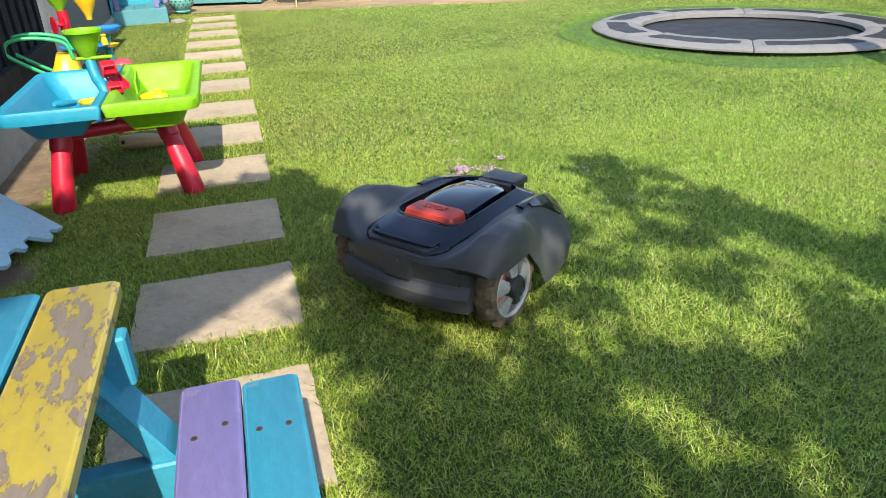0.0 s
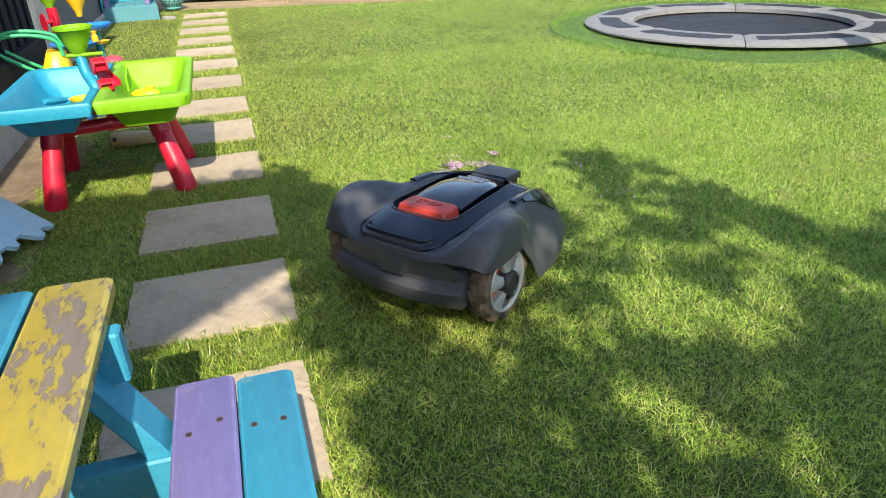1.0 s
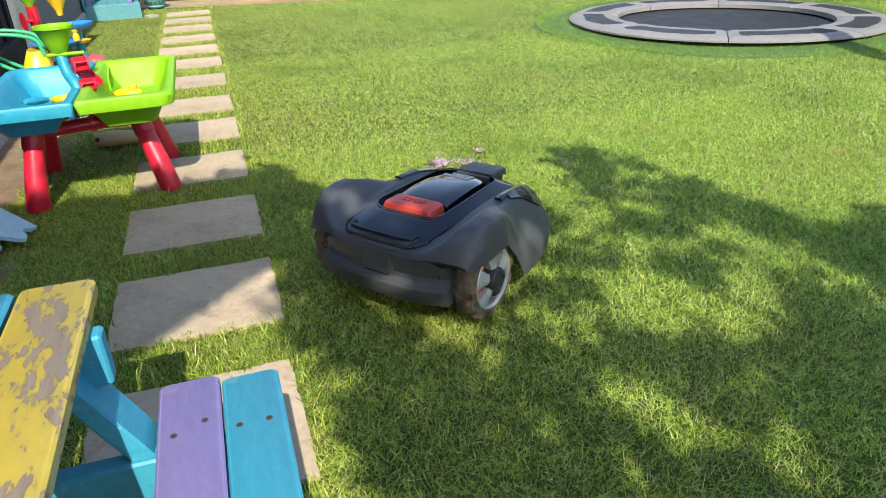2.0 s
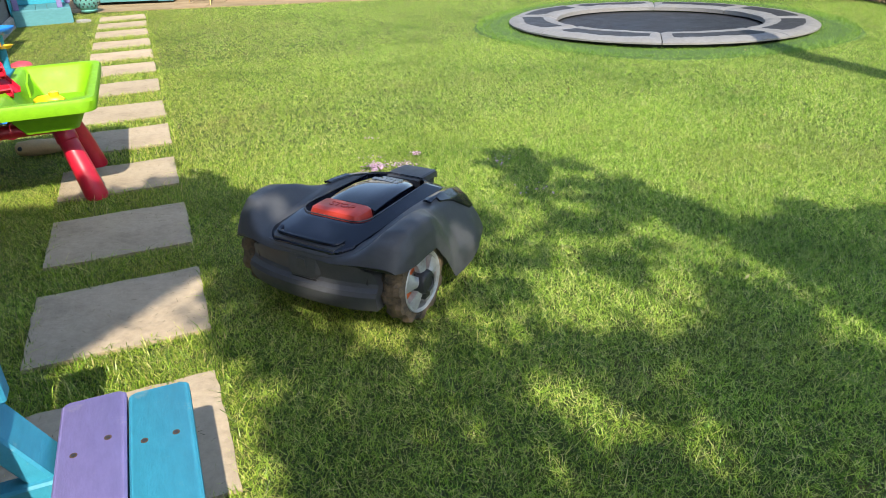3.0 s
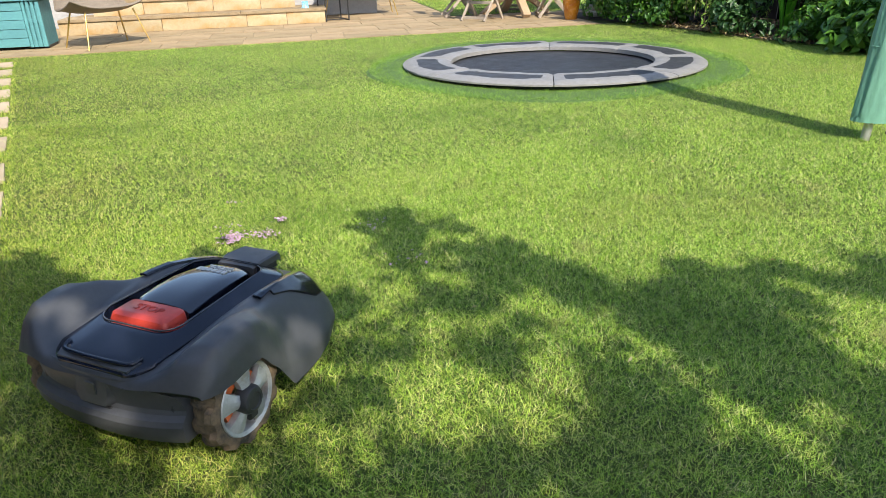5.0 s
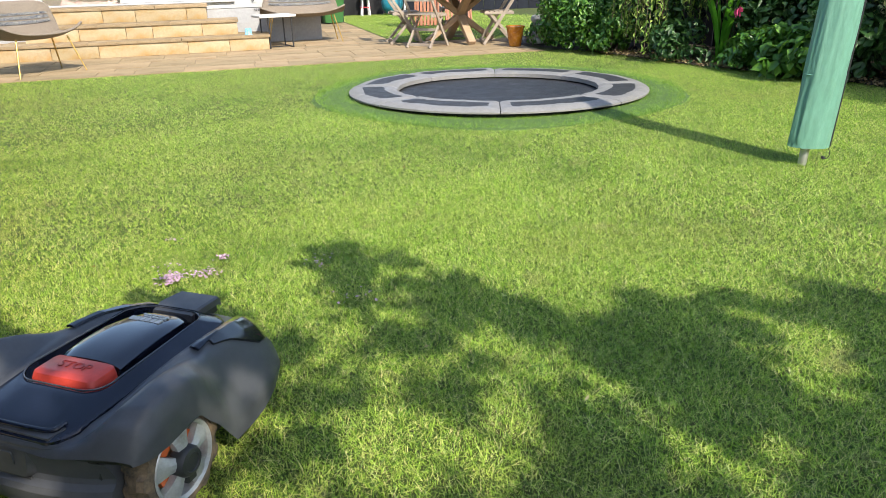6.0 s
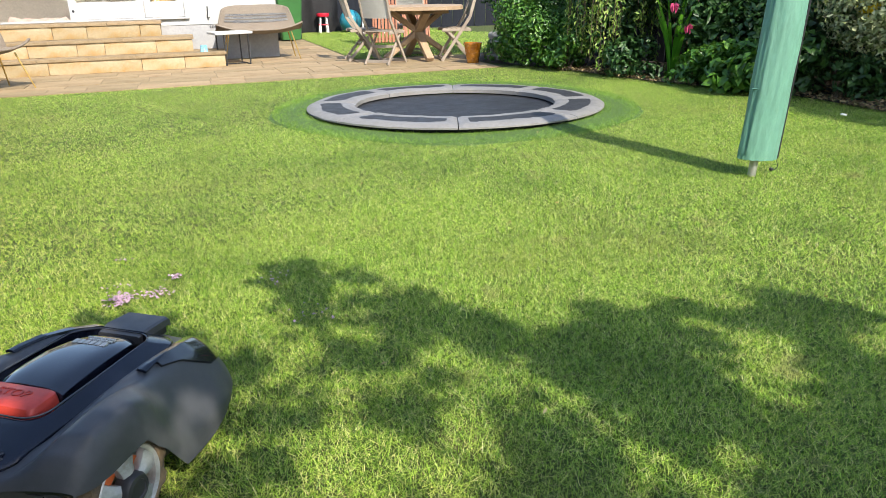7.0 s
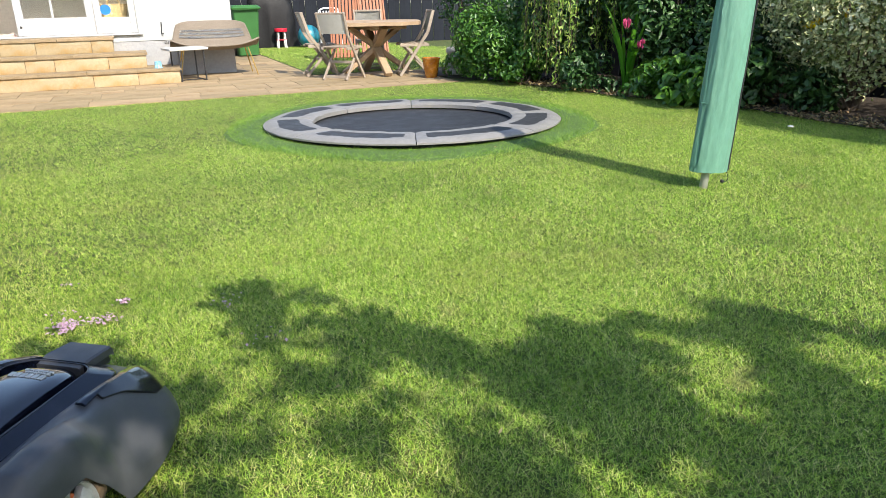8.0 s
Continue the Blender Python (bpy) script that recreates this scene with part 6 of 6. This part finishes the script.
def shrub(name, label, centre, radii, count, leaf, material, seed, droop=0.3, lumps=9, stems=6, category="shrub"):
    """Stems and a crown of separate leaves over a lumpy, gapped volume."""
    rng = np.random.default_rng(seed)
    t = thing(name, label, category, pose(centre[0], centre[1], 0))
    rx, ry, rz = radii
    cz = centre[2]
    lump = rng.normal(size=(lumps, 3))
    lump /= np.linalg.norm(lump, axis=1, keepdims=True)
    lump *= rng.uniform(0.35, 0.75, (lumps, 1))
    lr = rng.uniform(0.35, 0.6, lumps)
    pick = rng.integers(0, lumps, count)
    d = rng.normal(size=(count, 3))
    d /= np.linalg.norm(d, axis=1, keepdims=True)
    p = lump[pick] + d * (lr[pick] * rng.uniform(0.55, 1.05, count) ** 0.6)[:, None]
    p = p * np.array([rx, ry, rz]) + np.array([0, 0, cz])
    nrm = d + rng.normal(0, 0.45, d.shape)
    nrm[:, 2] += 0.35
    ok = p[:, 2] > 0.03
    me = leaves_mesh("crown", p[ok], nrm[ok], leaf[0], leaf[1], rng, droop)
    me.materials.append(material)
    share("crown", me, t, Matrix.Identity(4))
    for k in range(stems):
        bm = bmesh.new()
        q = lump[k % lumps] * np.array([rx, ry, rz]) + np.array([0, 0, cz])
        mid = Vector(q) * 0.5
        mid.z = q[2] * 0.4
        tube(bm, curve_pts([(0.05 * math.cos(k * 2), 0.05 * math.sin(k * 2), 0.0), mid, q], 5), [0.018 - 0.0012 * i for i in range(11)], 6)
        part("stem", bm, M_BARK, t)
    return t


shrub("round_shrub", "rounded glossy green shrub beside the patio", (7.63, 7.25, 0.52), (0.62, 0.62, 0.62), 7500, (0.07, 0.034), M_SHRUB, 1, 0.5, 18)
shrub("dark_shrub", "tall dark green shrub against the fence", (8.18, 8.45, 1.5), (0.75, 0.7, 0.9), 3600, (0.09, 0.04), M_DARKSHRUB, 2)
shrub("dark_shrub", "leafy dark green shrub against the fence", (8.08, 6.4, 1.1), (0.7, 0.8, 1.3), 4200, (0.09, 0.04), M_DARKSHRUB, 3)
shrub("dark_shrub", "leafy dark green shrub in the bed", (7.93, 4.7, 0.9), (0.7, 0.75, 1.0), 4200, (0.10, 0.05), M_DARKSHRUB, 4)
shrub("broad_leaf_shrub", "low broad-leaved green shrub at the bed's edge", (7.38, 4.15, 0.30), (0.5, 0.45, 0.36), 900, (0.13, 0.075), M_SHRUB, 5, 0.6)
shrub("broad_leaf_shrub", "low broad-leaved green shrub behind the cover", (7.48, 3.6, 0.4), (0.45, 0.45, 0.5), 1000, (0.12, 0.07), M_DARKSHRUB, 6, 0.6)
shrub("variegated_shrub", "large grey-green variegated shrub in the bed", (7.93, 2.75, 1.08), (0.98, 0.92, 1.0), 15000, (0.056, 0.029), M_VARIEG, 7, 0.2, 30, 12)
shrub("variegated_shrub", "grey-green variegated shrub along the fence", (7.75, 0.8, 0.95), (1.0, 1.0, 0.9), 9000, (0.06, 0.03), M_VARIEG, 8, 0.2, 16, 8)
shrub("dark_shrub", "tall dark hedge shrub along the fence", (8.13, -0.9, 1.3), (1.0, 1.1, 1.3), 3600, (0.1, 0.05), M_DARKSHRUB, 9)
# two unseen shrubs, added to throw shade over the lawn beside the bed
shrub("shade_shrub", "unseen tall dark green shrub added to shade the lawn", (6.85, 0.4, 1.4), (0.6, 0.6, 1.5), 2600, (0.11, 0.055), M_DARKSHRUB, 14)
shrub("shade_shrub", "unseen tall dark green shrub added to shade the lawn", (6.9, -0.7, 2.3), (0.7, 0.7, 2.0), 2600, (0.12, 0.06), M_DARKSHRUB, 15)
shrub("dark_shrub", "dense dark green shrub against the fence", (8.33, 3.7, 1.3), (0.6, 0.8, 1.1), 3600, (0.09, 0.045), M_DARKSHRUB, 10)
shrub("dark_shrub", "dense dark green shrub against the fence", (8.28, 5.5, 1.5), (0.6, 0.8, 1.0), 3600, (0.09, 0.045), M_DARKSHRUB, 11)


for k, (x, y) in enumerate(((7.45, 6.65), (7.5, 5.55), (7.45, 4.75), (7.5, 3.2), (7.65, 8.0))):
    shrub("low_shrub", "low dark leafy plant at the bed's edge", (x, y, 0.2), (0.38, 0.42, 0.3), 800, (0.09, 0.045), M_DARKSHRUB if k % 2 else M_SHRUB, 30 + k, 0.5, 8, 4)


def weeping_shrub():
    rng = np.random.default_rng(21)
    t = thing("weeping_shrub", "weeping shrub with hanging leafy strands", "shrub", pose(7.75, 6.05, 0))
    bm = bmesh.new()
    tube(bm, curve_pts([(0.1, 0.1, 0), (0.05, 0.05, 0.8), (0, 0, 1.6)], 6), [0.035 - 0.001 * k for k in range(13)], 8)
    part("trunk", bm, M_BARK, t)
    P, N = [], []
    stems = bmesh.new()
    for k in range(46):
        a, r = rng.uniform(0, math.tau), rng.uniform(0.2, 0.62)
        low = rng.uniform(0.06, 0.75)
        pts = curve_pts([(0, 0, 1.55), (r * 0.6 * math.cos(a), r * 0.6 * math.sin(a), 1.72), (r * math.cos(a), r * math.sin(a), 1.3), (r * 1.08 * math.cos(a), r * 1.08 * math.sin(a), low)], 8)
        tube(stems, pts, 0.003, 4)
        n = int((1.6 - low) * 62)
        for i in range(n):
            f = rng.uniform(0.25, 1) * (len(pts) - 1)
            q = pts[int(f)].lerp(pts[min(int(f) + 1, len(pts) - 1)], f % 1)
            P.append(np.array(q) + rng.normal(0, 0.022, 3))
            N.append(np.array((math.cos(a), math.sin(a), 0.4)) + rng.normal(0, 0.6, 3))
    part("weeping_foliage", stems, M_BARK, t)
    me = leaves_mesh("crown", np.array(P), np.array(N), 0.075, 0.026, rng, 2.2)
    me.materials.append(M_WEEP)
    share("crown", me, t, Matrix.Identity(4))


weeping_shrub()


def sword_plant():
    rng = np.random.default_rng(5)
    t = thing("sword_leaved_plant", "tall bright green sword-leaved plant with pink flowers", "plant", pose(7.62, 5.15, 0.03))
    for k in range(15):
        a = rng.uniform(0, math.tau)
        L, out = rng.uniform(0.7, 1.15), rng.uniform(0.1, 0.35)
        bm = bmesh.new()
        d = Vector((math.cos(a), math.sin(a), 0))
        s = Vector((-d.y, d.x, 0))
        rings = []
        for i in range(9):
            f = i / 8
            w = 0.038 * (0.5 + f * 1.6 if f < 0.3 else 1) * (1 - max(0, f - 0.45) / 0.55) + 0.002
            c = d * (0.03 + out * f ** 1.8) + Vector((0, 0, L * (f - 0.12 * f ** 3)))
            rings.append([c - s * w, c - d * w * 0.3, c + s * w])
        loft(bm, rings, closed=False)
        part("leaf", bm, M_SWORD, t, smooth=60)
    for x, y, z in ((-0.27, -0.16, 0.74), (-0.18, -0.30, 0.52)):
        bm = bmesh.new()
        for k in range(9):
            a = k * 2.4
            q = Vector((x + 0.02 * math.cos(a), y + 0.02 * math.sin(a), z + k * 0.006))
            loft(bm, [[q + Vector((0, 0, -0.035)), q + Vector((0.001, 0, -0.035)), q + Vector((0, 0.001, -0.035))], [q + Vector((0.022 * math.cos(a), 0.022 * math.sin(a), 0.0)), q + Vector((0.0, 0.012, 0.01)), q + Vector((0.01, 0, 0.02))],
                      [q + Vector((0.03 * math.cos(a), 0.03 * math.sin(a), 0.035)), q + Vector((0, 0.004, 0.04)), q + Vector((0.004, 0, 0.045))]])
        part("flower", bm, M_PINK, t, "bright pink flower", smooth=60)


sword_plant()
for n, (x, y, z) in enumerate([(7.35, 2.95, 0.84), (7.45, 2.75, 0.90), (7.42, 3.05, 0.80), (7.55, 3.9, 1.2), (7.6, 3.8, 1.15)]):
    rng = np.random.default_rng(n)
    P = rng.normal(0, 0.03, (12, 3))
    me = leaves_mesh("yellow_flower", P, rng.normal(size=(12, 3)) + np.array([0, 0, 0.5]), 0.05, 0.034, rng)
    me.materials.append(M_GOLDFLOWER)
    tagged(new("yellow_flower", me), "cluster of yellow flowers on a shrub", "flower", "yellow flowers").matrix_basis = pose(x, y, z)

# litter over the bed's edge
rng = np.random.default_rng(17)
y = rng.uniform(0.6, 7.0, 2600)
x = np.array([float(bed_edge(v)) for v in y]) + np.abs(rng.normal(0, 0.30, 2600)) - 0.10
me = leaves_mesh("leaf_litter", np.stack([x, y, 0.016 + rng.uniform(0, 0.022, 2600)], 1), rng.normal(0, 0.4, (2600, 3)) + np.array([0, 0, 1]), 0.045, 0.022, rng)
me.materials.append(leaf_mat("fallen_leaf", [(0.10, 0.06, 0.03), (0.26, 0.17, 0.08), (0.42, 0.31, 0.16), (0.12, 0.16, 0.05)], 0.8, 0.15))
tagged(new("leaf_litter", me), "dry brown leaves scattered over the bed's edge", "leaf litter", kind="stuff")

# pink petals, dry leaves and bare crumbs on the lawn
rng = np.random.default_rng(3)
P = []
for x, y, r, n in ((0.985, 2.735, 0.022, 90), (0.965, 2.69, 0.016, 40), (1.09, 2.69, 0.022, 34), (1.21, 2.81, 0.014, 30), (1.07, 3.15, 0.02, 10), (1.00, 2.85, 0.03, 8), (1.14, 2.68, 0.02, 10), (1.50, 2.55, 0.035, 14), (1.52, 2.15, 0.05, 12)):
    P += [(x + rng.normal(0, r), y + rng.normal(0, r), 0.008 + rng.uniform(0, 0.008)) for _ in range(n)]
P = np.array(P)
me = leaves_mesh("fallen_petals", P, rng.normal(0, 0.3, P.shape) + np.array([0, 0, 1]), 0.016, 0.011, rng)
me.materials.append(M_LILACPETAL)
tagged(new("fallen_petals", me), "fallen pale pink petals scattered on the lawn", "petals", kind="stuff")
P = np.stack([rng.uniform(0.3, 6.4, 60), rng.uniform(1.0, 8.0, 60), np.full(60, 0.012)], 1)
me = leaves_mesh("dry_leaves", P, rng.normal(0, 0.35, P.shape) + np.array([0, 0, 1]), 0.022, 0.011, rng)
me.materials.append(leaf_mat("dry_leaf", [(0.55, 0.42, 0.12), (0.36, 0.2, 0.06), (0.6, 0.55, 0.3)], 0.7, 0.2))
tagged(new("dry_leaves", me), "dry yellow leaves scattered on the lawn", "dry leaves", kind="stuff")
P = []
for y, dx, d in SLABS[:8]:
    P += [(dx - 0.1 + rng.uniform(-0.23, 0.23), y + rng.uniform(-0.5, 0.5) * d, 0.0095) for _ in range(70)]
P = np.array(P)
me = leaves_mesh("grass_clippings", P, rng.normal(0, 0.12, P.shape) + np.array([0, 0, 1]), 0.022, 0.0016, rng, 0, 0.05)
me.materials.append(leaf_mat("clipping", [(0.05, 0.07, 0.02), (0.14, 0.12, 0.05), (0.3, 0.26, 0.12)], 0.8, 0.1))
tagged(new("grass_clippings", me), "dried grass clippings strewn over the stepping slabs", "grass clippings", kind="stuff")
bm = riven(0.035, 0.02, 0.012, 5, 4, 0.006, 0.008)
tagged(part("litter", bm, M_WHITE, m=pose(6.6, 2.72, 0.035, 5, 8, 30)), "scrap of white paper on the bed's edge", "litter")
bm = riven(0.06, 0.05, 0.03, 15, 5, 0.01, 0.01)
tagged(part("stone", bm, M_CONCRETE, m=pose(-0.50, 8.95, 0.02, 0, 0, 30)), "grey stone in the grass by the playhouse", "stone")


# ---- unseen tree behind the camera, its leaves placed to dapple the lawn ----
def garden_tree():
    rng = np.random.default_rng(12)
    root = Vector((2.6, -6.2, 0))
    t = thing("tree", "unseen broad-leaved garden tree with a crown laid out to shade the lawn", "tree", pose(*root))
    # where the crown's outline falls on the lawn, and the sunlit breaks in it (middle and half-widths)
    reach_x = (-1.2, 0.12, 0.2, 0.3, 0.4, 0.5, 0.62, 0.76, 0.98, 1.07, 1.15, 1.28, 1.44, 1.48, 1.65, 1.75, 1.91, 1.94, 2.0, 2.1, 2.2, 2.28, 2.34, 2.45, 2.6, 2.7, 2.85, 2.97, 3.05, 3.2, 3.6)
    reach_y = (2.85, 2.85, 2.95, 3.0, 2.65, 2.4, 2.3, 2.58, 2.58, 2.3, 2.0, 1.88, 1.78, 2.72, 2.66, 2.45, 2.22, 1.88, 1.76, 1.78, 1.80, 1.70, 1.52, 1.4, 1.38, 1.27, 1.32, 1.12, 0.85, 0.4, 0.0)
    breaks = ((1.57, 1.36, 0.13, 0.17), (1.25, 1.55, 0.11, 0.08), (2.08, 1.30, 0.08, 0.09), (2.09, 1.11, 0.06, 0.07), (1.84, 1.11, 0.07, 0.06), (2.31, 0.92, 0.11, 0.12),
              (0.90, 1.29, 0.11, 0.09), (0.92, 1.03, 0.10, 0.13), (0.80, 0.84, 0.09, 0.08), (0.34, 1.36, 0.08, 0.07), (0.39, 1.15, 0.12, 0.07), (0.60, 1.36, 0.11, 0.06),
              (1.46, 1.09, 0.07, 0.06), (1.37, 1.28, 0.09, 0.06), (0.98, 1.62, 0.12, 0.09), (0.70, 1.82, 0.06, 0.08),
              (2.05, 0.80, 0.07, 0.07), (1.73, 0.68, 0.07, 0.06), (1.53, 2.04, 0.08, 0.20), (2.86, 0.70, 0.16, 0.26))
    edge = lambda x: 1.68 + (x + 0.19) * 0.97     # straight lower edge of the path's shade; leaves stand in for its unseen caster
    P, N, tips = [], [], []
    for k in range(5200):
        x, y = rng.uniform(-1.3, 3.7), rng.uniform(-1.2, 3.05)
        rim = np.interp(x, reach_x, reach_y)
        gap = noise.noise(Vector((x * 2.6, y * 2.6, 4.0))) + 0.65 * noise.noise(Vector((x * 6.5, y * 6.5, 9.0)))
        left = x < 0.22 and y > edge(x)
        light = max(0, 1.22 - min(((x - a) / u) ** 2 + ((y - b) / v) ** 2 for a, b, u, v in breaks))
        if x < (0.17 if y > 1.5 else 0.25) and not left:
            continue
        if y > rim + 0.05 * gap or (not left and gap < -0.14 + 0.35 * noise.noise(Vector((x * 15, y * 15, 2.0))) + 1.05 * light):
            continue
        h = rng.uniform(2.7, 4.1) - 0.5 * max(0, y - 2)
        c = Vector((x, y, 0)) + to_sun * (h / to_sun.z)
        tips.append(c)
        n = 34 if left else 8 if y > 2.1 else 10
        q = np.array(c) + rng.normal(0, 0.06 if left else 0.038, (n, 3))
        if left:
            fall = q - np.array(to_sun)[None] * (q[:, 2:] / to_sun.z)
            q = q[fall[:, 1] > edge(fall[:, 0]) + 0.05]
        P.append(q)
        N.append(np.array(to_sun) * 0.9 + rng.normal(0, 0.6, (len(q), 3)))
    P, N = np.concatenate(P), np.concatenate(N)
    me = leaves_mesh("crown", P - np.array(root), N, 0.11, 0.05, rng)
    me.materials.append(M_TREELEAF)
    share("crown", me, t, Matrix.Identity(4))
    bm = bmesh.new()
    tube(bm, curve_pts([(0, 0, -0.05), (0.05, 0.05, 1.2), (-0.05, 0.2, 2.6)], 6), [0.17 - 0.005 * k for k in range(13)], 12)
    part("trunk", bm, M_BARK, t)
    broad = [c for c in tips if c.x > 0.8]
    for k in range(14):
        q = broad[int(rng.integers(len(broad)))] - root
        s = Vector((-0.05, 0.2, 2.2 + 0.4 * rng.random()))
        bm = bmesh.new()
        tube(bm, curve_pts([s, s.lerp(q, 0.4) + Vector((0, 0, 0.5)), s.lerp(q, 0.75) + Vector((0, 0, 0.25)), q], 6), list(np.linspace(0.030, 0.004, 19)), 7)
        part("limb", bm, M_BARK, t)


garden_tree()
